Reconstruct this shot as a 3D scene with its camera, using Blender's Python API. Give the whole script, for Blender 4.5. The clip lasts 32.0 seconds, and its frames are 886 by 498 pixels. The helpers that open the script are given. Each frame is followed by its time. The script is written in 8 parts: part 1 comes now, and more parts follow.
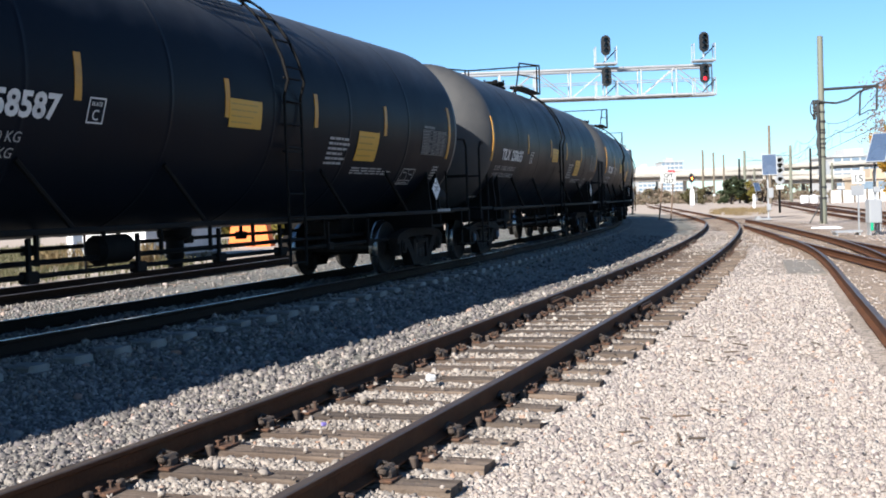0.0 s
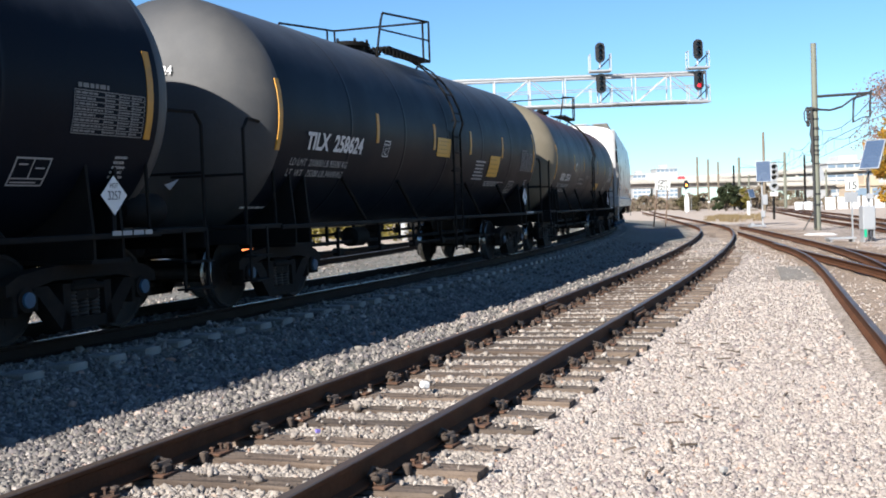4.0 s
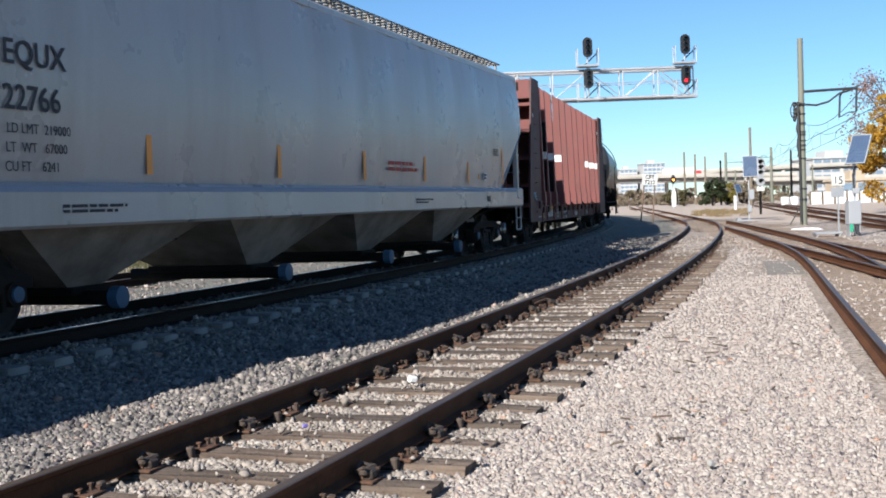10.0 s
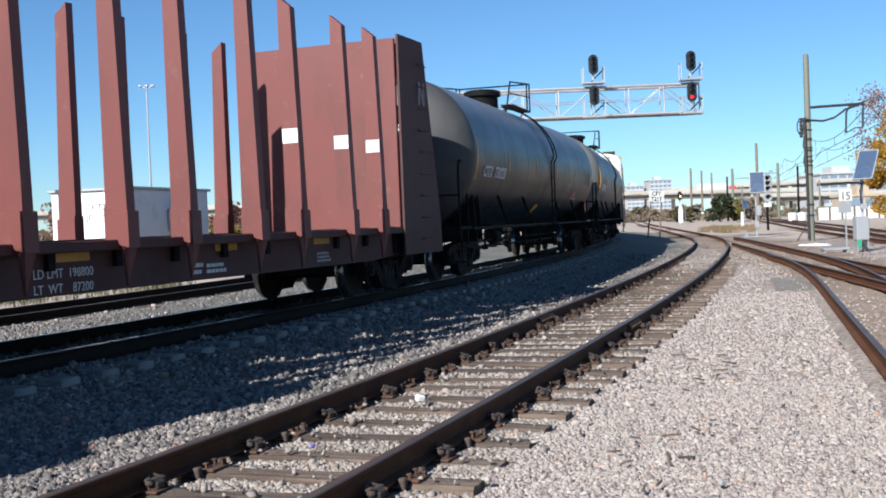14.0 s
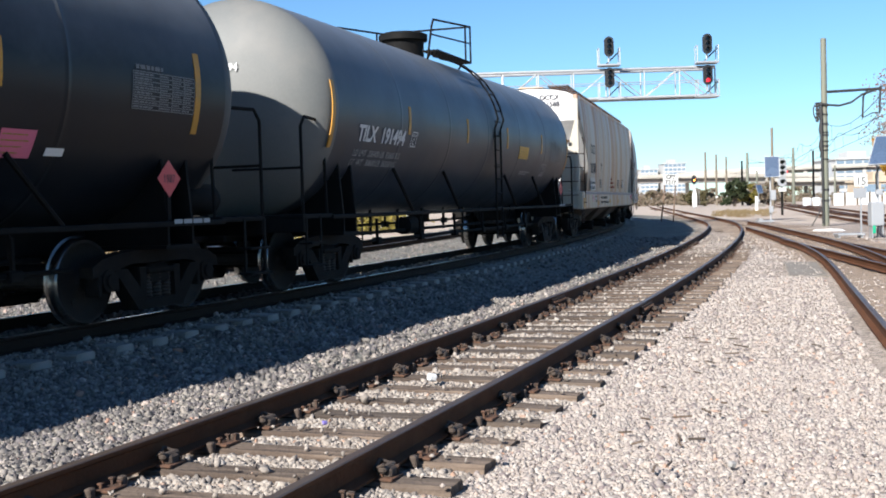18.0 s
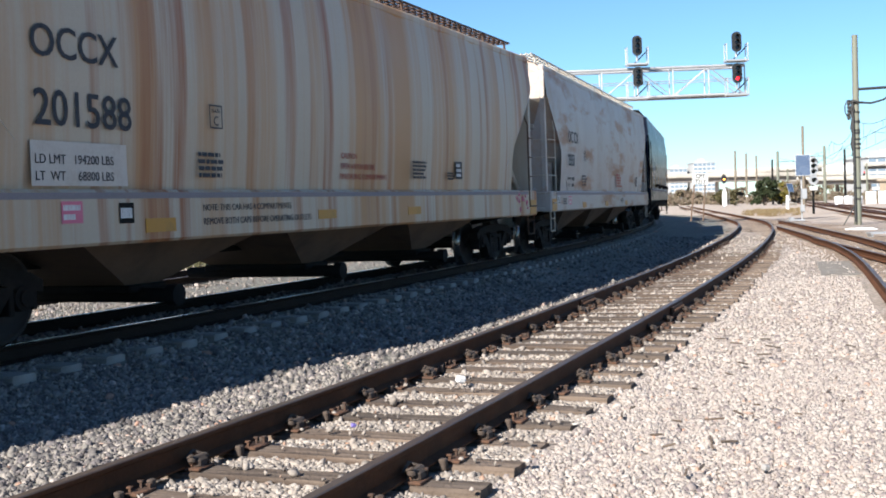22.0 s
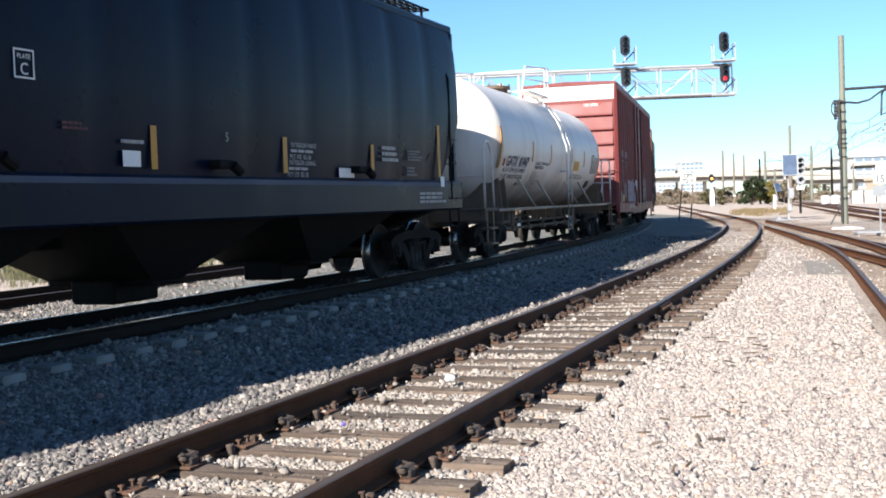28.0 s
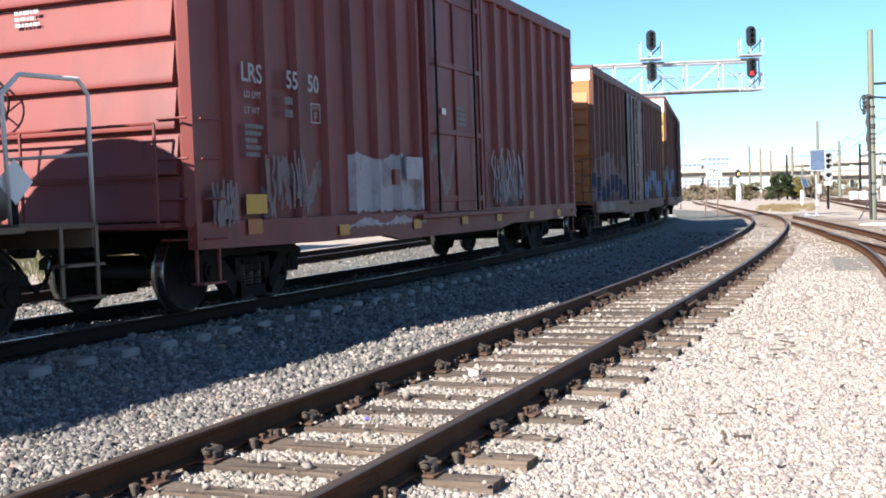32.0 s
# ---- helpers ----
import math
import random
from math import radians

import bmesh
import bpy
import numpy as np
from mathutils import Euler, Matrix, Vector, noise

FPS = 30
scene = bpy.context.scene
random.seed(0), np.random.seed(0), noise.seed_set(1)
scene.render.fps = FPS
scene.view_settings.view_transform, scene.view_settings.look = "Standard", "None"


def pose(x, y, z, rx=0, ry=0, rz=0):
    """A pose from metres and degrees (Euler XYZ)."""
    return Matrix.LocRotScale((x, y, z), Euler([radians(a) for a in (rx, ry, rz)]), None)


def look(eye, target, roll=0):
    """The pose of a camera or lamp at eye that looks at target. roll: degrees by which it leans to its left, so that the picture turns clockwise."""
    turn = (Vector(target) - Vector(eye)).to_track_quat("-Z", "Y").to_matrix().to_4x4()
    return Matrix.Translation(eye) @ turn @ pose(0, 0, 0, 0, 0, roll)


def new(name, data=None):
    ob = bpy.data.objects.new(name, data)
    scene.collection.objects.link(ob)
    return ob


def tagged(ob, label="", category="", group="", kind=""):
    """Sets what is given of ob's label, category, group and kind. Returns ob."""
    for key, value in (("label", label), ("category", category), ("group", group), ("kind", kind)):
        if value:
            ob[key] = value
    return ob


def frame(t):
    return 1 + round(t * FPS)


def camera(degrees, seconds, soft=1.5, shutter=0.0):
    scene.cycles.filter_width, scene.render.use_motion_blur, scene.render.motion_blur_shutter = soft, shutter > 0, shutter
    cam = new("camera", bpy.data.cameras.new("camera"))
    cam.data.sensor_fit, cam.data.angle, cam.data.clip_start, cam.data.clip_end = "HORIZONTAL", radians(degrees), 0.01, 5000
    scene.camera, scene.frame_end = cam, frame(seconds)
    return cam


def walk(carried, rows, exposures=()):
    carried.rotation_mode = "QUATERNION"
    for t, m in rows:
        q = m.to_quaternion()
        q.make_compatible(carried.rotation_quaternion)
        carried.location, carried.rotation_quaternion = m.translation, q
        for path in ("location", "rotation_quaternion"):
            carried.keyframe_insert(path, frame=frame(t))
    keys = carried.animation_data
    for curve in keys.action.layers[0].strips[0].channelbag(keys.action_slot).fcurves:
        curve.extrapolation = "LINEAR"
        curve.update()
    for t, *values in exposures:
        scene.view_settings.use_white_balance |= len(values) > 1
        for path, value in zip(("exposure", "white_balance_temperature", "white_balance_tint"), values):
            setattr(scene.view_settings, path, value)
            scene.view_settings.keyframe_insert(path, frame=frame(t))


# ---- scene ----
cam = camera(44.0, 32.0, soft=1.85, shutter=0.0)


def cam_pose(x, y, z, yaw, pitch, roll):
    a, b = radians(yaw), radians(pitch)
    way = Vector((-math.sin(a) * math.cos(b), math.cos(a) * math.cos(b), math.sin(b)))
    eye = Vector((x, y, z))
    return look(eye, eye + way, roll)


# seconds, place, yaw, pitch, roll of the hand-held camera
PATH = [
    (0, 0.000, 0.000, 1.610, 0.000, -2.340, -1.990),
    (0.5, 0.003, 0.005, 1.614, -0.032, -2.297, -2.003),
    (1, 0.000, 0.000, 1.610, 0.000, -2.340, -1.990),
    (1.5, 0.004, 0.002, 1.612, 0.022, -2.543, -2.066),
    (2, 0.002, 0.012, 1.608, 0.087, -2.384, -2.174),
    (2.5, 0.007, 0.000, 1.611, 0.068, -2.440, -2.171),
    (3, 0.009, -0.016, 1.617, 0.042, -2.294, -2.260),
    (3.5, 0.013, -0.024, 1.617, -0.125, -2.039, -2.371),
    (4, 0.013, -0.040, 1.616, -0.266, -1.996, -2.023),
    (4.5, 0.012, -0.011, 1.608, -0.401, -2.228, -1.751),
    (6.5, -0.000, 0.011, 1.609, -0.033, -2.373, -1.292),
    (7, -0.004, 0.012, 1.608, -0.439, -2.435, -1.266),
    (7.5, -0.003, 0.014, 1.604, -0.454, -2.546, -1.460),
    (8, 0.000, 0.012, 1.607, -0.673, -2.223, -1.510),
    (8.5, 0.004, -0.003, 1.611, -0.715, -2.209, -1.596),
    (9, 0.007, -0.011, 1.610, -0.884, -2.386, -1.677),
    (9.5, 0.004, -0.026, 1.612, -0.876, -1.968, -1.727),
    (10, 0.011, -0.018, 1.609, -0.909, -2.289, -2.008),
    (10.5, 0.013, -0.015, 1.609, -0.996, -2.328, -2.114),
    (11, 0.005, -0.023, 1.610, -0.739, -2.238, -1.837),
    (11.5, 0.009, -0.018, 1.615, -0.881, -2.135, -2.296),
    (12, 0.007, -0.014, 1.610, -0.630, -1.832, -2.427),
    (12.5, 0.004, -0.017, 1.614, -0.609, -1.708, -2.406),
    (13, 0.011, 0.002, 1.611, -0.652, -1.824, -2.481),
    (13.5, 0.015, 0.004, 1.612, -0.590, -1.962, -2.378),
    (14, 0.009, 0.007, 1.615, -0.587, -1.360, -2.294),
    (14.5, 0.005, 0.009, 1.611, -0.315, -1.453, -2.287),
    (16.5, -0.008, -0.029, 1.615, -0.754, -1.188, -1.645),
    (17, -0.015, -0.018, 1.612, -0.612, -1.520, -1.511),
    (17.5, -0.006, -0.021, 1.612, -0.306, -2.018, -1.405),
    (18, 0.002, -0.018, 1.605, 0.107, -2.320, -1.652),
    (18.5, 0.002, -0.013, 1.611, 0.601, -2.528, -1.785),
    (19, -0.009, -0.019, 1.617, 0.838, -2.114, -1.726),
    (19.5, -0.011, -0.002, 1.613, 1.393, -1.904, -1.581),
    (20, -0.002, 0.002, 1.604, 1.273, -2.146, -1.996),
    (20.5, -0.007, -0.009, 1.610, 1.208, -2.409, -1.942),
    (21, 0.003, 0.014, 1.610, 1.181, -2.377, -1.953),
    (21.5, 0.007, 0.020, 1.611, 1.309, -2.489, -2.042),
    (22, 0.004, 0.031, 1.607, 1.591, -2.224, -2.007),
    (22.5, 0.004, 0.029, 1.608, 1.490, -2.385, -1.921),
    (23, 0.003, 0.025, 1.613, 1.322, -2.194, -1.914),
    (23.5, 0.003, 0.018, 1.611, 1.244, -2.006, -2.101),
    (24, 0.005, 0.026, 1.610, 1.465, -2.000, -2.302),
    (24.5, 0.010, -0.006, 1.610, 1.159, -1.763, -2.632),
    (25, 0.005, -0.012, 1.613, 1.011, -1.486, -2.669),
    (25.5, 0.006, -0.010, 1.616, 0.964, -1.537, -2.400),
    (27.5, -0.002, -0.016, 1.611, 0.981, -1.859, -1.707),
    (28, -0.002, -0.021, 1.609, 0.988, -2.266, -2.036),
    (28.5, 0.002, -0.005, 1.606, 0.873, -1.958, -2.048),
    (29, 0.000, -0.007, 1.610, 1.002, -2.003, -1.990),
    (29.5, 0.001, -0.015, 1.607, 1.216, -2.195, -1.810),
    (30, -0.010, -0.010, 1.607, 1.367, -2.427, -1.811),
    (30.5, 0.006, 0.011, 1.606, 1.981, -2.534, -1.919),
    (31, -0.002, -0.007, 1.606, 1.976, -2.500, -1.925),
    (31.5, -0.000, -0.007, 1.612, 2.058, -2.416, -2.061),
    (32, 0.003, 0.009, 1.604, 2.281, -2.469, -1.952),
]
walk(cam, [(r[0], cam_pose(*r[1:])) for r in PATH],
     exposures=[(0.0, 1.24, 6400, 10), (4.0, 1.24, 6400, 10), (9.0, 1.02, 6350, 10), (12.5, 1.05, 6300, 10), (14.0, 0.88, 6100, 10), (18.0, 1.2, 6350, 10), (25.0, 1.35, 6480, 10), (28.5, 1.46, 6450, 10), (30.0, 1.26, 6450, 10), (32.0, 1.54, 6450, 10)])

# ---------------------------------------------------------------- light
SUN_DIR = Vector((-0.482, -0.683, 0.549)).normalized()
world = bpy.data.worlds.new("sky")
scene.world = world
world.use_nodes = True
wn = world.node_tree.nodes
sky = wn.new("ShaderNodeTexSky")
sky.sky_type = "NISHITA"
sky.sun_disc = False
sky.sun_elevation = math.asin(SUN_DIR.z)
sky.sun_rotation = math.atan2(SUN_DIR.x, SUN_DIR.y)
sky.air_density, sky.dust_density, sky.ozone_density = 0.98, 0.0, 4.8
sky.altitude = 600
wn["Background"].inputs["Strength"].default_value = 0.0625
tint = wn.new("ShaderNodeMix")
tint.data_type, tint.blend_type = "RGBA", "MULTIPLY"
tint.inputs[0].default_value = 1.0
tint.inputs[7].default_value = (0.77, 0.965, 1.06, 1)
world.node_tree.links.new(sky.outputs[0], tint.inputs[6])
world.node_tree.links.new(tint.outputs[2], wn["Background"].inputs["Color"])
sun_data = bpy.data.lights.new("sun", "SUN")
sun_data.energy, sun_data.angle, sun_data.color = 5.0, radians(0.53), (1.0, 0.95, 0.88)
sun_ob = new("sun", sun_data)
sun_ob.matrix_world = look((0, 0, 60), Vector((0, 0, 60)) - SUN_DIR)


# ---------------------------------------------------------------- mesh building
class Shape:
    """Collects vertices and faces for one mesh."""

    def __init__(self):
        self.v, self.f = [], []

    def add(self, verts, faces, m=None):
        n = len(self.v)
        self.v += [tuple(m @ Vector(p)) for p in verts] if m is not None else [tuple(p) for p in verts]
        self.f += [tuple(i + n for i in f) for f in faces]
        return self

    def box(self, x0, x1, y0, y1, z0, z1, c=0.0, m=None):
        if c <= 0:
            vs = [(x, y, z) for x in (x0, x1) for y in (y0, y1) for z in (z0, z1)]
            fs = [(0, 1, 3, 2), (4, 6, 7, 5), (0, 4, 5, 1), (2, 3, 7, 6), (0, 2, 6, 4), (1, 5, 7, 3)]
            return self.add(vs, fs, m)
        c = min(c, abs(x1 - x0) / 2.2, abs(y1 - y0) / 2.2, abs(z1 - z0) / 2.2)
        vs, ids = [], {}
        for i, x in enumerate((x0, x1)):
            for j, y in enumerate((y0, y1)):
                for k, z in enumerate((z0, z1)):
                    dx, dy, dz = c * (1 - 2 * i), c * (1 - 2 * j), c * (1 - 2 * k)
                    ids[i, j, k] = len(vs)
                    vs += [(x, y + dy, z + dz), (x + dx, y, z + dz), (x + dx, y + dy, z)]
        g = lambda i, j, k, a: ids[i, j, k] + a
        fs = []
        for i in (0, 1):
            s = 1 if i else -1
            q = [g(i, 0, 0, 0), g(i, 1, 0, 0), g(i, 1, 1, 0), g(i, 0, 1, 0)]
            fs.append(tuple(q[::s]))
            q = [g(0, i, 0, 1), g(0, i, 1, 1), g(1, i, 1, 1), g(1, i, 0, 1)]
            fs.append(tuple(q[::s]))
            q = [g(0, 0, i, 2), g(1, 0, i, 2), g(1, 1, i, 2), g(0, 1, i, 2)]
            fs.append(tuple(q[::s]))
        for i in (0, 1):
            for j in (0, 1):
                fs.append((g(i, j, 0, 0), g(i, j, 1, 0), g(i, j, 1, 1), g(i, j, 0, 1)))
                fs.append((g(i, 0, j, 0), g(i, 1, j, 0), g(i, 1, j, 2), g(i, 0, j, 2)))
                fs.append((g(0, i, j, 1), g(1, i, j, 1), g(1, i, j, 2), g(0, i, j, 2)))
                for k in (0, 1):
                    fs.append((g(i, j, k, 0), g(i, j, k, 1), g(i, j, k, 2)))
        return self.add(vs, fs, m)

    def rod(self, p0, p1, r, seg=8, r1=None, caps=True):
        p0, p1 = Vector(p0), Vector(p1)
        d = (p1 - p0).normalized()
        a = d.orthogonal().normalized()
        b = d.cross(a)
        r1 = r if r1 is None else r1
        vs = []
        for p, rr in ((p0, r), (p1, r1)):
            vs += [p + a * (rr * math.cos(2 * math.pi * i / seg)) + b * (rr * math.sin(2 * math.pi * i / seg)) for i in range(seg)]
        fs = [(i, (i + 1) % seg, seg + (i + 1) % seg, seg + i) for i in range(seg)]
        if caps:
            fs += [tuple(range(seg))[::-1], tuple(range(seg, 2 * seg))]
        return self.add(vs, fs)

    def pipe(self, pts, r, seg=6):
        for a, b in zip(pts, pts[1:]):
            self.rod(a, b, r, seg)
        return self

    def lathe(self, prof, axis="x", seg=32, origin=(0, 0, 0), cap=False):
        """prof: (along, radius) pairs turned round an axis."""
        o = Vector(origin)
        vs, fs = [], []
        for a, r in prof:
            for i in range(seg):
                t = 2 * math.pi * i / seg
                c, s = r * math.cos(t), r * math.sin(t)
                vs.append(o + Vector((a, c, s) if axis == "x" else (c, a, s) if axis == "y" else (c, s, a)))
        for k in range(len(prof) - 1):
            for i in range(seg):
                j = (i + 1) % seg
                fs.append((k * seg + i, k * seg + j, (k + 1) * seg + j, (k + 1) * seg + i))
        if cap:
            fs += [tuple(range(seg))[::-1], tuple(range((len(prof) - 1) * seg, len(prof) * seg))]
        return self.add(vs, fs)

    def slab(self, poly, a0, a1, plane="xz", m=None):
        """An outline extruded from a0 to a1 along the axis that plane leaves out."""
        n = len(poly)
        put = {"xz": lambda u, v, w: (u, w, v), "yz": lambda u, v, w: (w, u, v), "xy": lambda u, v, w: (u, v, w)}[plane]
        vs = [put(u, v, a0) for u, v in poly] + [put(u, v, a1) for u, v in poly]
        fs = [tuple(range(n)), tuple(range(n, 2 * n))[::-1]] + [(i, (i + 1) % n, n + (i + 1) % n, n + i) for i in range(n)]
        return self.add(vs, fs, m)

    def sheet(self, grid):
        """A surface through rows of points."""
        n, w = len(grid), len(grid[0])
        vs = [p for row in grid for p in row]
        return self.add(vs, [(i * w + j, i * w + j + 1, (i + 1) * w + j + 1, (i + 1) * w + j) for i in range(n - 1) for j in range(w - 1)])

    def mesh(self, name, mats, smooth=35):
        me = bpy.data.meshes.new(name)
        me.from_pydata(self.v, [], self.f)
        for mt in mats if isinstance(mats, (list, tuple)) else [mats]:
            me.materials.append(mt)
        bm = bmesh.new()
        bm.from_mesh(me)
        bmesh.ops.recalc_face_normals(bm, faces=bm.faces)
        bm.to_mesh(me)
        bm.free()
        if smooth:
            me.polygons.foreach_set("use_smooth", [True] * len(me.polygons))
            me.set_sharp_from_angle(angle=radians(smooth))
        me.update()
        return me


def part(name, shape, material, parent, label="", m=None, smooth=35):
    """Links a shape (or a mesh) as one mesh object under a thing or part."""
    me = shape if isinstance(shape, bpy.types.Mesh) else shape.mesh(name, material, smooth)
    ob = new(name, me)
    ob.parent = parent
    if m is not None:
        ob.matrix_local = m
    if label:
        ob["label"] = label
    return ob


def thing(name, label, category, m=None, group="", kind=""):
    ob = new(name)
    ob.empty_display_size = 0.2
    if m is not None:
        ob.matrix_world = m
    return tagged(ob, label, category, group, kind)


def solid(name, shape, material, label, category="", group="", kind="", m=None, smooth=35):
    ob = new(name, shape.mesh(name, material, smooth))
    if m is not None:
        ob.matrix_world = m
    return tagged(ob, label, category, group, kind)


_letters = {}


def letters(word, size, material, parent, m, name="lettering", bold=0.0, squeeze=0.98, align="LEFT"):
    """Painted words as a thin mesh under a thing."""
    key = (word, size, material.name, bold, squeeze, align)
    if key not in _letters:
        cu = bpy.data.curves.new("lettering", "FONT")
        cu.body, cu.size, cu.align_x, cu.offset = word, size, align, bold
        cu.extrude, cu.resolution_u = 0.001, 3
        tmp = bpy.data.objects.new("lettering", cu)
        scene.collection.objects.link(tmp)
        dg = bpy.context.evaluated_depsgraph_get()
        me = bpy.data.meshes.new_from_object(tmp.evaluated_get(dg))
        bpy.data.objects.remove(tmp)
        me.transform(Matrix.Diagonal((squeeze, 1, 1, 1)))
        me.materials.clear()
        me.materials.append(material)
        _letters[key] = me
    return part(name, _letters[key], material, parent, m=m)


def bars(w, h, rows, seed=0, cols=1, fill=0.6):
    """Unreadable small print: rows of plain bars in the local x-y plane."""
    rnd = random.Random(seed)
    s = Shape()
    for c in range(cols):
        cw = w / cols
        for r in range(rows):
            y = h * (1 - (r + 0.5) / rows)
            x = c * cw
            end = x + cw * rnd.uniform(0.6, 0.95)
            while x < end:
                lw = rnd.uniform(0.06, 0.22) * cw
                s.box(x, min(x + lw, end), y - h / rows * fill / 2, y + h / rows * fill / 2, 0, 0.002)
                x += lw + 0.03 * cw
    return s


# ---------------------------------------------------------------- materials
def ramp_node(nt, stops):
    n = nt.nodes.new("ShaderNodeValToRGB")
    while len(n.color_ramp.elements) < len(stops):
        n.color_ramp.elements.new(0.5)
    for e, (p, c) in zip(n.color_ramp.elements, stops):
        e.position, e.color = p, (*c, 1)
    return n


def material(name, color, rough=0.6, metal=0.0, wear=None, wear_at=(0.5, 0.75), wear_scale=1.2, stretch=(1, 1, 1), grain=0.12, grain_scale=30,
             bump=0.15, bump_scale=60, spots=None, spots_at=(0.6, 0.72), spots_scale=6.0, spec=0.5, per_object=0.0, top=None, streak=False):
    mt = bpy.data.materials.new(name)
    mt.use_nodes = True
    nt = mt.node_tree
    L, N = nt.links.new, nt.nodes.new
    bs = nt.nodes["Principled BSDF"]
    tc = N("ShaderNodeTexCoord")
    mp = N("ShaderNodeMapping")
    mp.inputs["Scale"].default_value = stretch
    L(tc.outputs["Object"], mp.inputs["Vector"])

    def noise_tex(scale, detail=5, vec=None, rough_n=0.6):
        n = N("ShaderNodeTexNoise")
        n.inputs["Scale"].default_value, n.inputs["Detail"].default_value, n.inputs["Roughness"].default_value = scale, detail, rough_n
        L(vec or mp.outputs["Vector"], n.inputs["Vector"])
        return n

    def mixed(fac, a, b):
        n = N("ShaderNodeMix")
        n.data_type = "RGBA"
        L(fac, n.inputs[0])
        if isinstance(a, tuple):
            n.inputs[6].default_value = (*a, 1)
        else:
            L(a, n.inputs[6])
        if isinstance(b, tuple):
            n.inputs[7].default_value = (*b, 1)
        else:
            L(b, n.inputs[7])
        return n.outputs[2]

    g = noise_tex(grain_scale, 6, tc.outputs["Object"])
    big = noise_tex(1.1, 4, tc.outputs["Object"])
    lo = tuple(max(0, c * (1 - grain)) for c in color)
    hi = tuple(min(1, c * (1 + grain)) for c in color)
    gr = ramp_node(nt, [(0.3, lo), (0.7, hi)])
    add = N("ShaderNodeMath")
    add.operation = "MULTIPLY_ADD"
    L(g.outputs[0], add.inputs[0])
    add.inputs[1].default_value = 0.5
    half = N("ShaderNodeMath")
    half.operation = "MULTIPLY"
    L(big.outputs[0], half.inputs[0])
    half.inputs[1].default_value = 0.5
    L(half.outputs[0], add.inputs[2])
    L(add.outputs[0], gr.inputs[0])
    col = gr.outputs[0]
    if wear:
        w = noise_tex(wear_scale, 7)
        wr = ramp_node(nt, [(wear_at[0], (0, 0, 0)), (wear_at[1], (1, 1, 1))])
        L(w.outputs[0], wr.inputs[0])
        col = mixed(wr.outputs[0], col, wear)
    if spots:
        w = noise_tex(spots_scale, 8, mp.outputs["Vector"] if streak else tc.outputs["Object"], 0.7)
        wr = ramp_node(nt, [(spots_at[0], (0, 0, 0)), (spots_at[1], (1, 1, 1))])
        L(w.outputs[0], wr.inputs[0])
        col = mixed(wr.outputs[0], col, spots)
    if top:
        # another colour by height, ragged at its edge: rust, dirt and the paler upper shells
        height_tone, z0, z1 = top
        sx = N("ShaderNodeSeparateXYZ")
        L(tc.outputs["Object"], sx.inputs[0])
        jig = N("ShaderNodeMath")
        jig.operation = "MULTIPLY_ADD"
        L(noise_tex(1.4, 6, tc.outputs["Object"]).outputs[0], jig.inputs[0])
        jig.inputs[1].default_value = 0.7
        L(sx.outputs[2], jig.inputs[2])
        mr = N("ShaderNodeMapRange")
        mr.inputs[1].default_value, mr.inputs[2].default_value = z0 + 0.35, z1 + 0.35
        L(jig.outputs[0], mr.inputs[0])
        col = mixed(mr.outputs[0], col, height_tone)
    if per_object:
        oi = N("ShaderNodeObjectInfo")
        rr = ramp_node(nt, [(0, (1 - per_object,) * 3), (1, (1 + per_object * 0.6, 1 + per_object * 0.5, 1 + per_object * 0.4))])
        L(oi.outputs["Random"], rr.inputs[0])
        mm = N("ShaderNodeMix")
        mm.data_type, mm.blend_type = "RGBA", "MULTIPLY"
        mm.inputs[0].default_value = 1
        L(col, mm.inputs[6])
        L(rr.outputs[0], mm.inputs[7])
        col = mm.outputs[2]
    L(col, bs.inputs["Base Color"])
    rr = N("ShaderNodeMapRange")
    rr.inputs[3].default_value, rr.inputs[4].default_value = max(0.02, rough - 0.12), min(1, rough + 0.14)
    L(big.outputs[0], rr.inputs[0])
    L(rr.outputs[0], bs.inputs["Roughness"])
    bs.inputs["Metallic"].default_value = metal
    bs.inputs["Specular IOR Level"].default_value = spec
    if bump:
        b = N("ShaderNodeBump")
        b.inputs["Strength"].default_value, b.inputs["Distance"].default_value = bump, 0.02
        bn = noise_tex(bump_scale, 4, tc.outputs["Object"])
        L(bn.outputs[0], b.inputs["Height"])
        L(b.outputs[0], bs.inputs["Normal"])
    return mt


def glowing(name, color, strength):
    mt = bpy.data.materials.new(name)
    mt.use_nodes = True
    bs = mt.node_tree.nodes["Principled BSDF"]
    bs.inputs["Base Color"].default_value = (*color, 1)
    bs.inputs["Emission Color"].default_value = (*color, 1)
    bs.inputs["Emission Strength"].default_value = strength
    return mt


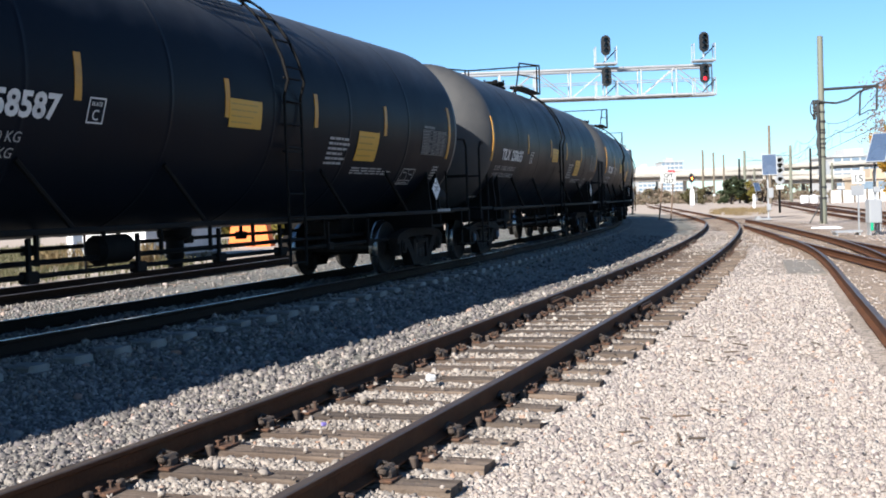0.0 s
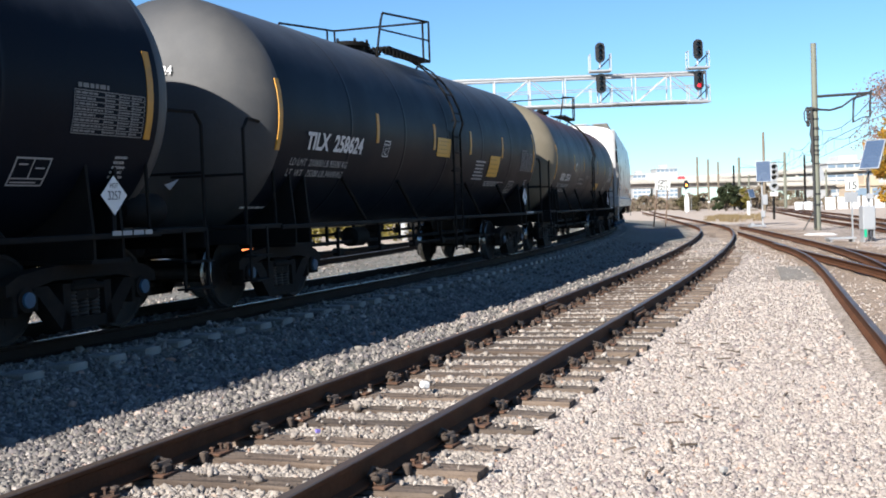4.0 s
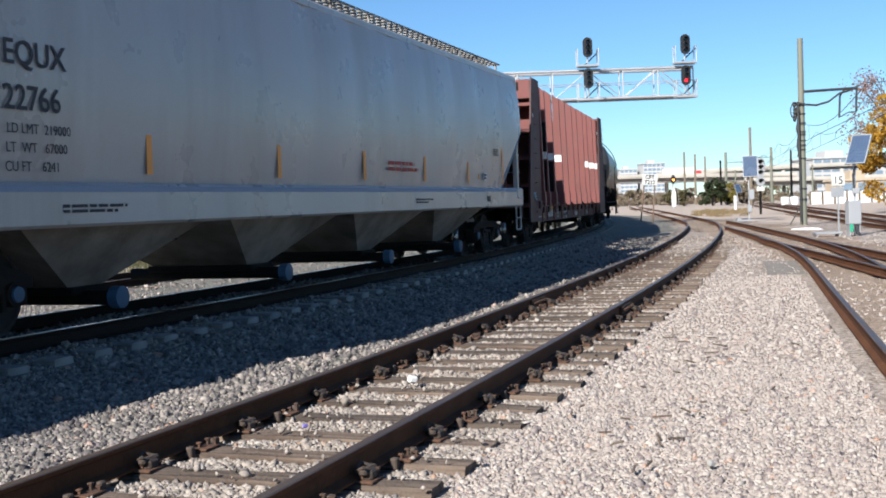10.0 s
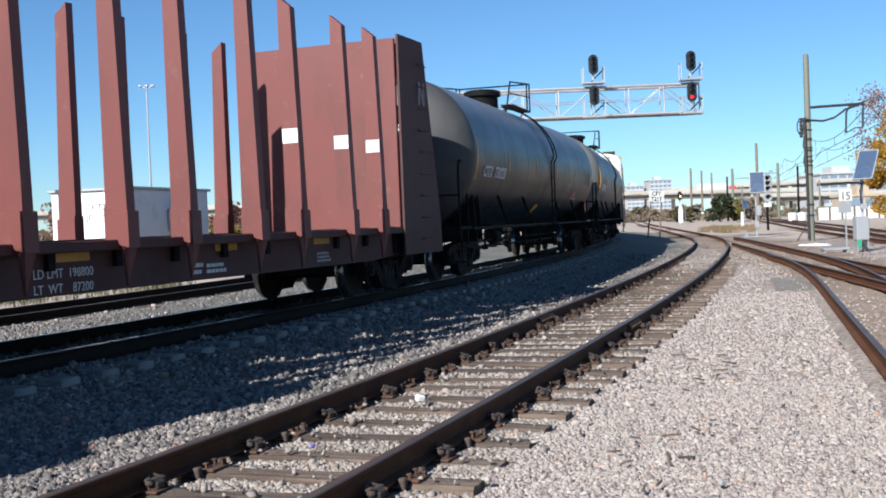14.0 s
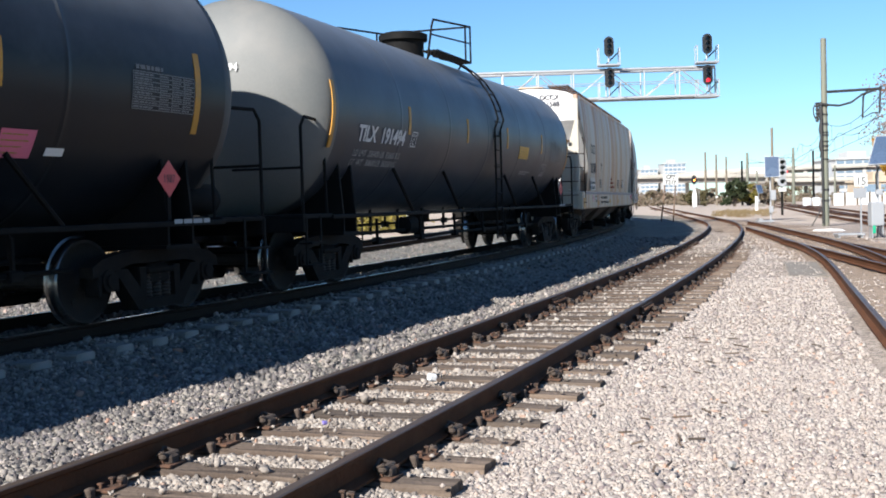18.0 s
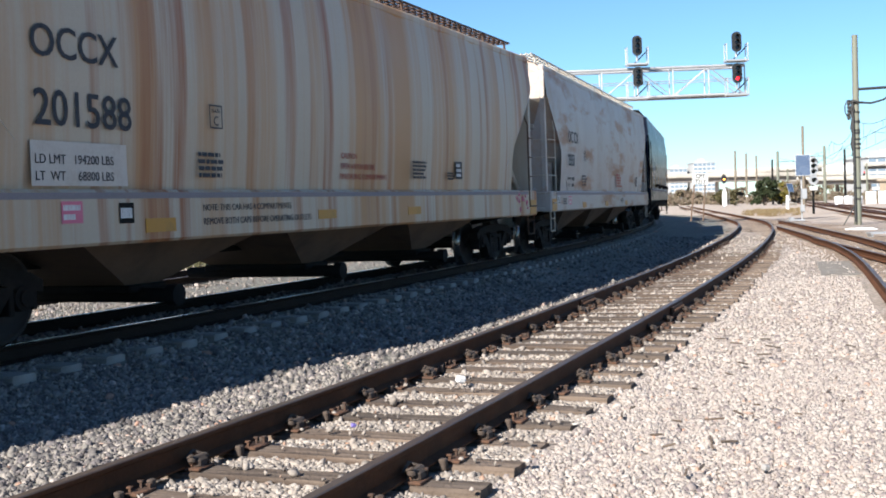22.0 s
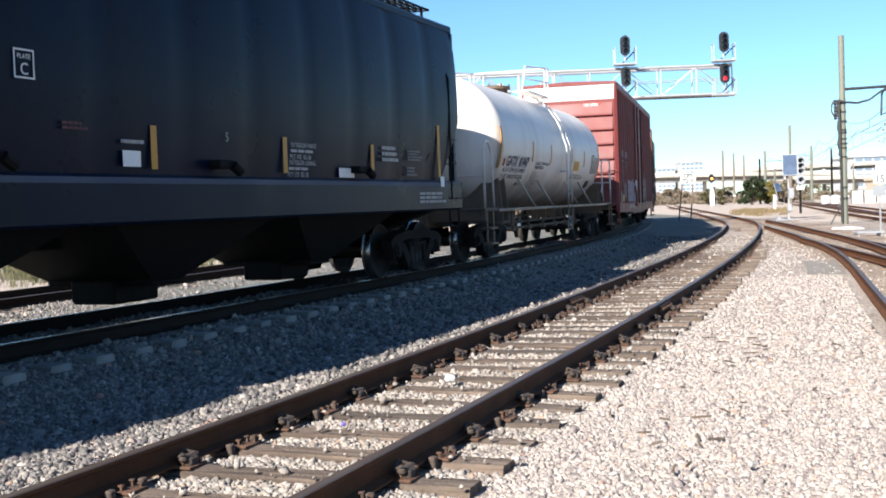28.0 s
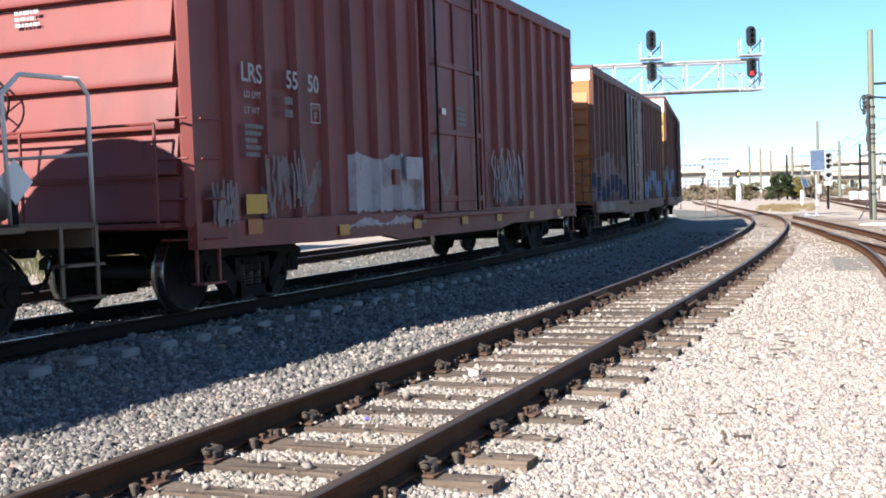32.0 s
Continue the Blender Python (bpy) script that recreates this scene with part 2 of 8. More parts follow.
def gravel_material(name, tones, voronoi_scale, disp):
    """Broken stone: cells of many tones with relief; loose stones take a tone each."""
    mt = bpy.data.materials.new(name)
    mt.use_nodes = True
    nt = mt.node_tree
    L, N = nt.links.new, nt.nodes.new
    bs = nt.nodes["Principled BSDF"]
    tc = N("ShaderNodeTexCoord")
    vo = N("ShaderNodeTexVoronoi")
    vo.inputs["Scale"].default_value = voronoi_scale
    L(tc.outputs["Object"], vo.inputs["Vector"])
    sep = N("ShaderNodeSeparateColor")
    L(vo.outputs["Color"], sep.inputs[0])
    rp = ramp_node(nt, [(i / (len(tones) - 1), c) for i, c in enumerate(tones)])
    L(sep.outputs[0], rp.inputs[0])
    nz = N("ShaderNodeTexNoise")
    nz.inputs["Scale"].default_value, nz.inputs["Detail"].default_value = 0.35, 5
    L(tc.outputs["Object"], nz.inputs["Vector"])
    shade = ramp_node(nt, [(0.35, (0.72, 0.69, 0.65)), (0.65, (1, 1, 1))])
    L(nz.outputs[0], shade.inputs[0])
    mm = N("ShaderNodeMix")
    mm.data_type, mm.blend_type = "RGBA", "MULTIPLY"
    mm.inputs[0].default_value = 1
    L(rp.outputs[0], mm.inputs[6])
    L(shade.outputs[0], mm.inputs[7])
    L(mm.outputs[2], bs.inputs["Base Color"])
    bs.inputs["Roughness"].default_value = 0.85
    b = N("ShaderNodeBump")
    b.inputs["Strength"].default_value, b.inputs["Distance"].default_value = 1.0, disp
    b.invert = True
    L(vo.outputs["Distance"], b.inputs["Height"])
    L(b.outputs[0], bs.inputs["Normal"])
    return mt


def stone_material(name, tones):
    mt = bpy.data.materials.new(name)
    mt.use_nodes = True
    nt = mt.node_tree
    L, N = nt.links.new, nt.nodes.new
    bs = nt.nodes["Principled BSDF"]
    ge = N("ShaderNodeNewGeometry")
    rp = ramp_node(nt, tones)
    L(ge.outputs["Random Per Island"], rp.inputs[0])
    tc = N("ShaderNodeTexCoord")
    nz = N("ShaderNodeTexNoise")
    nz.inputs["Scale"].default_value, nz.inputs["Detail"].default_value = 70, 5
    L(tc.outputs["Object"], nz.inputs["Vector"])
    sh = ramp_node(nt, [(0.3, (0.7, 0.69, 0.67)), (0.7, (1.08, 1.07, 1.05))])
    L(nz.outputs[0], sh.inputs[0])
    mm = N("ShaderNodeMix")
    mm.data_type, mm.blend_type = "RGBA", "MULTIPLY"
    mm.inputs[0].default_value = 1
    L(rp.outputs[0], mm.inputs[6])
    L(sh.outputs[0], mm.inputs[7])
    L(mm.outputs[2], bs.inputs["Base Color"])
    bs.inputs["Roughness"].default_value = 0.8
    b = N("ShaderNodeBump")
    b.inputs["Strength"].default_value, b.inputs["Distance"].default_value = 0.4, 0.01
    L(nz.outputs[0], b.inputs["Height"])
    L(b.outputs[0], bs.inputs["Normal"])
    return mt


TONES = [(0.0, (0.1503, 0.1212, 0.1232)), (0.07, (0.2144, 0.1814, 0.1727)), (0.2, (0.2832, 0.2444, 0.2231)), (0.5, (0.3337, 0.29, 0.259)), (0.8, (0.3657, 0.3279, 0.2959)), (0.96, (0.3977, 0.3657, 0.3346)), (1.0, (0.3376, 0.2018, 0.1377))]
GREY_TONES = [(0.0, (0.0588, 0.05185, 0.05317)), (0.2, (0.09996, 0.09267, 0.0871)), (0.38, (0.1352, 0.1192, 0.1244)), (0.55, (0.1764, 0.1644, 0.1493)), (0.75, (0.2176, 0.1964, 0.1753)), (0.9, (0.2764, 0.2449, 0.2206)), (0.97, (0.3646, 0.3254, 0.2998)), (1.0, (0.3293, 0.182, 0.1244))]
TRACK_TONES = [(0.0, (0.13, 0.11, 0.10)), (0.2, (0.21, 0.185, 0.162)), (0.5, (0.275, 0.24, 0.21)), (0.8, (0.325, 0.285, 0.25)), (0.96, (0.375, 0.34, 0.305)), (1.0, (0.3, 0.18, 0.12))]
M_GRAVEL = gravel_material("gravel_bed", [(0.141, 0.116, 0.097), (0.282, 0.235, 0.199), (0.357, 0.299, 0.253), (0.431, 0.373, 0.324)], 24, 0.02)
M_DIRTY = gravel_material("dirty_gravel_bed", [(0.122, 0.087, 0.061), (0.227, 0.166, 0.118), (0.297, 0.223, 0.162), (0.367, 0.293, 0.227)], 24, 0.015)
M_STONE = stone_material("ballast_stone", TONES)
M_STONE_TRACK = stone_material("dusty_track_ballast_stone", TRACK_TONES)
M_STONE_GREY = stone_material("grey_green_ballast_stone", GREY_TONES)
M_GRAVEL_GREY = gravel_material("grey_gravel_bed", [(0.07056, 0.06972, 0.06216), (0.1226, 0.1201, 0.105), (0.1697, 0.1655, 0.1436), (0.226, 0.2192, 0.1932)], 24, 0.02)
M_STEEL_HEAD = material("worn_rail_head", (0.1962, 0.1789, 0.1674), 0.28, 0.9, grain=0.2, bump=0.05)
M_DULL_HEAD = material("dull_rail_head", (0.09235, 0.06638, 0.05195), 0.45, 0.45, wear=(0.1154, 0.09235, 0.07504), grain=0.25, bump=0.1)
M_RAIL = material("rusty_rail_web", (0.078, 0.031, 0.0135), 0.85, 0.0, wear=(0.11, 0.05, 0.024), wear_scale=3, grain=0.3, bump=0.3, spec=0.2)
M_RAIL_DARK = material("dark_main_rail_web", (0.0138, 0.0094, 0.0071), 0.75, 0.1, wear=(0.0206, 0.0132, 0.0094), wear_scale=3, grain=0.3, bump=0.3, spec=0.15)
M_RUST = material("rusty_iron", (0.05772, 0.03175, 0.0202), 0.85, 0.1, wear=(0.127, 0.05772, 0.02886), wear_scale=9, grain=0.3, bump=0.5)
M_CLIP = material("brown_rail_clip_iron", (0.05772, 0.04157, 0.03175), 0.85, 0.1, wear=(0.09812, 0.06926, 0.05195), wear_scale=9, grain=0.3, bump=0.4)
M_TIE = material("weathered_tie_wood", (0.0575, 0.0400, 0.0287), 0.9, wear=(0.1625, 0.1237, 0.0938), wear_scale=2.2, wear_at=(0.4, 0.65), stretch=(0.5, 9, 6), grain=0.35, grain_scale=14, bump=0.9, bump_scale=26, per_object=0.35)
M_PAD = material("dusty_grey_concrete", (0.1905, 0.1732, 0.1501), 0.95, wear=(0.1385, 0.1154, 0.09235), wear_scale=2.5, wear_at=(0.4, 0.65), grain=0.2, bump=0.4)
M_CONCRETE = material("tie_concrete", (0.2691, 0.2632, 0.2515), 0.9, wear=(0.1299, 0.1212, 0.1082), grain=0.15, bump=0.3, per_object=0.15)
M_DIRT = material("dry_dirt_ground", (0.367, 0.301, 0.245), 0.95, wear=(0.288, 0.229, 0.175), wear_scale=0.25, grain=0.25, grain_scale=9, bump=0.8, bump_scale=8)
# black shell, paler grey towards its top
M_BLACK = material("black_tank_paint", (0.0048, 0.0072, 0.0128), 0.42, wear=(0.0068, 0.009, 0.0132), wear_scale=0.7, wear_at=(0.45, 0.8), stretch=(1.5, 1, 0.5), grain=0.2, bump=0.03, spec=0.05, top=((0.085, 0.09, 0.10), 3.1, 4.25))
M_HEADGREY = material("dusty_grey_tank_head_paint", (0.03752, 0.03806, 0.03923), 0.6, wear=(0.05772, 0.056, 0.05312), wear_scale=1.0, grain=0.12, bump=0.04)
M_HEADLIGHT = material("pale_grey_tank_head_paint", (0.117, 0.1209, 0.1154), 0.6, wear=(0.1482, 0.1443, 0.1326), wear_scale=1.0, grain=0.1, bump=0.04)
M_HEADTAN = material("tan_dusted_tank_head_paint", (0.1212, 0.1039, 0.07215), 0.65, wear=(0.1616, 0.1385, 0.09812), wear_scale=1.2, grain=0.12, bump=0.04)
M_BLACK_RUSTY = material("black_tank_paint_with_rust", (0.0055, 0.0072, 0.0105), 0.45, wear=(0.012, 0.011, 0.012), wear_scale=0.6, wear_at=(0.5, 0.8), stretch=(0.8, 1, 0.5), grain=0.2, bump=0.03, spots=(0.010, 0.011, 0.0125), spec=0.1, top=((0.13, 0.052, 0.028), 3.05, 3.95))
# these two shells turn paler grey from mid height upwards
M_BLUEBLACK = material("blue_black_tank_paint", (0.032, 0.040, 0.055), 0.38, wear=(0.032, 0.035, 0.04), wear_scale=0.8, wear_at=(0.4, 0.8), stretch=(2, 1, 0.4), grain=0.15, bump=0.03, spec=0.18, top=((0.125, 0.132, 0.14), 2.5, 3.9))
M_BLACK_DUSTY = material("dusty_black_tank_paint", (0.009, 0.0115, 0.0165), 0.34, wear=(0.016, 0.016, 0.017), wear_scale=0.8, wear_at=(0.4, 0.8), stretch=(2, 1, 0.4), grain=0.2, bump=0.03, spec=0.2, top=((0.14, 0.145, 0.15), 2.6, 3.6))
M_FRAME = material("black_underframe_paint", (0.005022, 0.004836, 0.004836), 0.75, wear=(0.0119, 0.01011, 0.008246), wear_scale=3, grain=0.25, bump=0.1, spec=0.15)
M_IRON = material("grimy_cast_iron", (0.0119, 0.01011, 0.009176), 0.8, 0.1, wear=(0.02294, 0.01835, 0.01469), wear_scale=4, grain=0.3, bump=0.3, spec=0.15)
M_SPRING = material("dusty_spring_steel", (0.06, 0.05, 0.042), 0.7, 0.2, wear=(0.03, 0.025, 0.02), wear_scale=6, grain=0.25, bump=0.1)
M_WHEEL = material("steel_wheel", (0.01376, 0.01147, 0.01011), 0.75, 0.25, wear=(0.02753, 0.01928, 0.01469), wear_scale=5, grain=0.25, bump=0.15)
M_TREAD = material("polished_wheel_tread", (0.2220, 0.2131, 0.2042), 0.25, 0.95, grain=0.1, bump=0.02)
M_BLUECAP = material("blue_bearing_cap", (0.022, 0.07, 0.13), 0.6, grain=0.2)
M_YELLOW = material("yellow_reflector", (0.4266, 0.1973, 0.007998), 0.5, wear=(0.2294, 0.1285, 0.02294), wear_scale=4, grain=0.1, bump=0)
M_YELPANEL = material("yellow_information_panel", (0.483, 0.2616, 0.01342), 0.5, grain=0.08, bump=0)
M_WHITE = material("white_lettering", (0.602, 0.602, 0.5934), 0.7, wear=(0.37, 0.37, 0.37), wear_scale=5, grain=0.1, bump=0)
M_GREYLET = material("faded_lettering", (0.3108, 0.3108, 0.3108), 0.7, grain=0.1, bump=0)
M_INK = material("dark_lettering", (0.0185, 0.0207, 0.0296), 0.7, grain=0.1, bump=0)
M_CREAMEND = material("cream_end_paint", (0.3848, 0.3552, 0.296), 0.55, wear=(0.296, 0.2146, 0.1406), wear_scale=1.5, stretch=(1, 1, 0.3), grain=0.08)
M_GREYINK = material("worn_grey_lettering", (0.09, 0.09, 0.095), 0.7, wear=(0.17, 0.17, 0.17), wear_scale=5, grain=0.1, bump=0)
M_FAINT = material("faint_stencil_paint", (0.148, 0.148, 0.148), 0.7, grain=0.1, bump=0)
M_REDINK = material("red_lettering", (0.333, 0.0444, 0.0296), 0.7, grain=0.1, bump=0)
M_WHITEPANEL = material("white_sticker", (0.645, 0.645, 0.6364), 0.5, grain=0.05, bump=0)
M_PINK = material("pink_sticker", (0.559, 0.129, 0.215), 0.5, grain=0.05, bump=0)
M_HOPPER = material("pale_grey_hopper_paint", (0.3108, 0.3108, 0.3108), 0.29, wear=(0.2442, 0.2368, 0.222), wear_scale=0.8, stretch=(1.5, 1, 0.25), grain=0.06, bump=0.03)
M_GREYSTRIPE = material("faded_violet_grey_stripe", (0.185, 0.1628, 0.1776), 0.6, grain=0.15, bump=0)
M_BLUESTRIPE = material("faded_blue_stripe", (0.1702, 0.222, 0.3108), 0.6, grain=0.1, bump=0)
M_CREAM = material("cream_hopper_paint_with_rust_streaks", (0.415, 0.355, 0.275), 0.5, wear=(0.26, 0.088, 0.028), wear_scale=1.3, wear_at=(0.525, 0.635), stretch=(1.9, 0.3, 0.05), grain=0.07, bump=0.05, spots=(0.39, 0.21, 0.085), spots_scale=0.5, spots_at=(0.46, 0.61), streak=True)
M_PALE = material("pale_hopper_paint_with_rust_patches", (0.385, 0.36, 0.335), 0.5, wear=(0.27, 0.115, 0.042), wear_scale=0.8, wear_at=(0.515, 0.635), stretch=(0.55, 1, 2.0), grain=0.08, bump=0.05, spots=(0.34, 0.25, 0.18), spots_at=(0.5, 0.7), spots_scale=0.9)
M_NAVY = material("dark_navy_hopper_paint", (0.0035, 0.0075, 0.021), 0.3, wear=(0.009, 0.009, 0.012), wear_scale=0.9, wear_at=(0.5, 0.85), stretch=(3, 1, 0.2), grain=0.15, bump=0.015, spec=0.07)
M_NAVYSTRIPE = material("dull_blue_stripe", (0.02, 0.035, 0.075), 0.6, grain=0.1, bump=0)
M_BAYS = material("pale_hopper_bay_paint", (0.2442, 0.2368, 0.2146), 0.7, wear=(0.0888, 0.074, 0.0592), wear_scale=1.5, wear_at=(0.35, 0.7), grain=0.2)
M_BROWNBAYS = material("rusty_hopper_bay", (0.111, 0.074, 0.0481), 0.8, wear=(0.0444, 0.0333, 0.0259), wear_scale=1.5, grain=0.25)
# darker copy of the flatcar red: shade on sills and side plates put into colour
M_RED = material("shade_darkened_maroon_paint", (0.0585, 0.01794, 0.0156), 0.7, wear=(0.0351, 0.01404, 0.01248), wear_scale=1.4, stretch=(1, 1, 0.4), grain=0.15, bump=0.08, spots=(0.078, 0.0351, 0.02808), spots_scale=3)
# lighter copy: sunlight on stakes and bulkhead faces put into the faded red
M_STAKE = material("sunlit_faded_red_stake_paint", (0.132, 0.0305, 0.0238), 0.6, wear=(0.084, 0.02309, 0.01849), wear_scale=1.4, stretch=(1, 1, 0.4), grain=0.12, bump=0.08, spots=(0.1558, 0.06926, 0.05195), spots_scale=3)
M_BOXRED = material("red_boxcar_paint", (0.148, 0.0205, 0.0155), 0.55, wear=(0.085, 0.0135, 0.0115), wear_scale=1.2, stretch=(1.4, 1, 0.3), grain=0.1, bump=0.05, spots=(0.115, 0.026, 0.021), spots_at=(0.6, 0.75), spots_scale=2.4)
M_ORANGEBOX = material("faded_orange_boxcar_paint", (0.36, 0.125, 0.032), 0.6, wear=(0.26, 0.08, 0.025), wear_scale=2, stretch=(1, 1, 0.4), grain=0.12)
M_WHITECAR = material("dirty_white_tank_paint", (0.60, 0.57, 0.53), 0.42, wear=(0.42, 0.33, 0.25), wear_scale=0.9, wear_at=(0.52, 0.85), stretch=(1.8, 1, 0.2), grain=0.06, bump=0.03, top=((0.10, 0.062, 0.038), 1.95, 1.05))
M_WHITEEND = material("white_roof_end_paint", (0.6192, 0.6106, 0.5934), 0.6, wear=(0.37, 0.3404, 0.3108), grain=0.06)
M_DECK = material("worn_flatcar_deck", (0.1097, 0.05772, 0.04329), 0.85, wear=(0.1616, 0.1212, 0.09235), wear_scale=2, grain=0.2)
M_GALV = material("galvanised_steel", (0.4025, 0.4092, 0.4159), 0.45, 0.55, grain=0.08, bump=0.05)
# signal paint; also the painted-on shade of the open doorway and sill holes
M_SIG_AND_HOLE_BLACK = material("signal_black_and_hole_shade", (0.0089, 0.0089, 0.0096), 0.5, grain=0.2, bump=0.05)
M_ALU = material("silver_cabinet_paint", (0.3175, 0.329, 0.3405), 0.5, 0.2, grain=0.06, bump=0.03)
M_GREENPOLE = material("pale_green_painted_pole", (0.1385, 0.1443, 0.1097), 0.65, wear=(0.1674, 0.1443, 0.1039), wear_scale=0.6, grain=0.08, bump=0.05)
M_TANPOLE = material("tan_painted_pole", (0.1443, 0.1154, 0.08081), 0.65, grain=0.1, bump=0.05)
M_WIRE = material("dark_wire", (0.0222, 0.0222, 0.0222), 0.6, grain=0.1, bump=0)
M_SIGN = material("white_sign_face", (0.483, 0.483, 0.4561), 0.5, grain=0.04, bump=0)
M_SOLAR = material("solar_cell_glass", (0.055, 0.085, 0.14), 0.25, grain=0.1, bump=0)
M_BRIDGE = material("pale_bridge_concrete", (0.4025, 0.3756, 0.3287), 0.85, wear=(0.2655, 0.2424, 0.2078), wear_scale=0.1, grain=0.06, bump=0.05)
M_LAMP_RED = glowing("red_signal_light", (1.0, 0.03, 0.05), 0.9)
M_LAMP_AMBER = glowing("amber_signal_light", (1.0, 0.22, 0.03), 5)
M_LENS = material("dark_signal_lens", (0.0074, 0.0089, 0.0089), 0.1, grain=0, bump=0)


# ---------------------------------------------------------------- track lines
class Line:
    """A track's centre line from its headings (degrees right of +y) along its length."""

    def __init__(self, x0, y0, knots, heads, step=0.5):
        self.s = np.arange(knots[0], knots[-1] + 0.01, step)
        self.h = np.radians(np.interp(self.s, knots, heads))
        mid = (self.h[1:] + self.h[:-1]) / 2
        self.x = np.concatenate([[0], np.cumsum(np.sin(mid) * step)])
        self.y = np.concatenate([[0], np.cumsum(np.cos(mid) * step)])
        self.x += x0 - np.interp(0, self.s, self.x)
        self.y += y0 - np.interp(0, self.s, self.y)

    def at(self, s, off=0.0):
        x, y, h = (float(np.interp(s, self.s, a)) for a in (self.x, self.y, self.h))
        return x + off * math.cos(h), y - off * math.sin(h), h

    def offset(self, px, py):
        """How far points lie to the right of the line, and how far along."""
        px, py = np.asarray(px, float), np.asarray(py, float)
        d = (px[..., None] - self.x[::4]) ** 2 + (py[..., None] - self.y[::4]) ** 2
        i = np.argmin(d, -1)
        x, y, h, s = self.x[::4][i], self.y[::4][i], self.h[::4][i], self.s[::4][i]
        return (px - x) * np.cos(h) - (py - y) * np.sin(h), s + (px - x) * np.sin(h) + (py - y) * np.cos(h)


MAIN = Line(-2.984, 15.9, [-240, -40, -15, 0, 10, 20, 35, 60, 90, 140, 340], [34, 29.4, 23.8, 20.4, 18.1, 15.9, 12.5, 6.9, 0.2, -11, -11])
SIDING = Line(-1.269, 6.5, [-12, 0, 8, 16, 26, 40, 52, 62, 80, 260], [22.2, 20.8, 19.8, 18.8, 17.5, 15.7, 13.5, 9.8, 9.2, 9.2])
THIRD = Line(-9.2, 17.0, [-60, -10, 0, 10, 20, 35, 60, 120, 240], [27, 20.5, 18.6, 16.7, 14.8, 11.5, 6.5, -6, -11])
LEAD = Line(5.07, 10.72, [-14, 0, 10, 14, 18, 22, 28, 40, 54], [16.6, 16.6, 16.8, 15.9, 14, 12.2, 10.8, 10.4, 9])
SPUR = Line(10.15, 26.1, [-20, -14, -6, 0, 12], [12, 11, 9.5, 9, 9.9])
TRAM_A = Line(19.9, 45.3, [-60, 0, 15, 60, 120, 230], [13, 13, 13.5, 14.6, 14.6, 14.5])
TRAM_B = Line(25.4, 61.7, [-60, 0, 60, 120, 230], [15.5, 15.5, 14.2, 13.8, 13.8])
TIE_AT = {}


def smooth01(a, b, x):
    t = np.clip((x - a) / (b - a), 0, 1)
    return t * t * (3 - 2 * t)


def ground_height(px, py):
    px, py = np.asarray(px, float), np.asarray(py, float)
    z = np.full(px.shape, -0.05)
    u, s = MAIN.offset(px, py)
    z = np.maximum(z, -0.05 + 0.335 * (1 - smooth01(0.7, 2.6, np.abs(u))))
    w, sw = SIDING.offset(px, py)
    z = z - 0.07 * (1 - smooth01(1.2, 2.2, np.abs(w))) * (1 - smooth01(14, 28, sw)) + 0.045 * (1 - smooth01(1.3, 2.2, np.abs(w))) * smooth01(20, 34, sw)
    v, s3 = THIRD.offset(px, py)
    z = np.maximum(z, -0.05 + 0.14 * (1 - smooth01(1.4, 2.8, np.abs(v))))
    z = z + 0.018 * np.sin(px * 1.7 + 0.6 * py) * np.sin(py * 1.3 - 0.4 * px) + 0.012 * np.sin(px * 4.1 + 1) * np.sin(py * 3.7)
    far = smooth01(170, 330, np.hypot(px, py))
    return z * (1 - far) + far * 0.35


# ground: one sheet to the horizon, fine near the camera
def spaced(lo, hi, a, b, fine, grow):
    mid = list(np.arange(a, b + 1e-6, fine))
    up, st = [b], fine
    while up[-1] < hi:
        st *= grow
        up.append(up[-1] + st)
    dn, st = [a], fine
    while dn[-1] > lo:
        st *= grow
        dn.append(dn[-1] - st)
    return np.array(dn[:0:-1] + mid + up[1:])


gx = spaced(-2600, 2600, -9, 9, 0.16, 1.13)
gy = spaced(-900, 3600, 3, 26, 0.16, 1.11)
GX, GY = np.meshgrid(gx, gy)
GZ = ground_height(GX, GY)
nw, nh = len(gx), len(gy)
me = bpy.data.meshes.new("ground")
idx = np.arange(nw * nh).reshape(nh, nw)
quads = np.stack([idx[:-1, :-1], idx[:-1, 1:], idx[1:, 1:], idx[1:, :-1]], -1).reshape(-1, 4)
me.from_pydata(np.stack([GX, GY, GZ], -1).reshape(-1, 3).tolist(), [], quads.tolist())
me.materials.append(M_GRAVEL)
me.materials.append(M_DIRT)
me.materials.append(M_DIRTY)
me.materials.append(M_GRAVEL_GREY)
cxm = (GX[:-1, :-1] + GX[1:, 1:]) / 2
cym = (GY[:-1, :-1] + GY[1:, 1:]) / 2
um, _ = MAIN.offset(cxm, cym)
vm, _ = THIRD.offset(cxm, cym)
dirt = ((cym > 62) & (cxm > 20)) | (cym > 120) | (vm < -3.2) | (cxm > 24) | (np.abs(cxm) > 60) | (cym < -30)
la, _ = LEAD.offset(cxm, cym)
lb, _ = SPUR.offset(cxm, cym)
us, _ = SIDING.offset(cxm, cym)
grey = (us < -1.35) & ~dirt
dirty = (((la > -0.62) & (la < 2.6)) | (np.abs(lb) < 1.6) | (cym > 70)) & (cym > 6) & (cxm > 2.5) & ~dirt & ~grey
me.polygons.foreach_set("material_index", (dirt.astype(int) + 2 * dirty.astype(int) + 3 * grey.astype(int)).reshape(-1).tolist())
me.polygons.foreach_set("use_smooth", [True] * len(me.polygons))
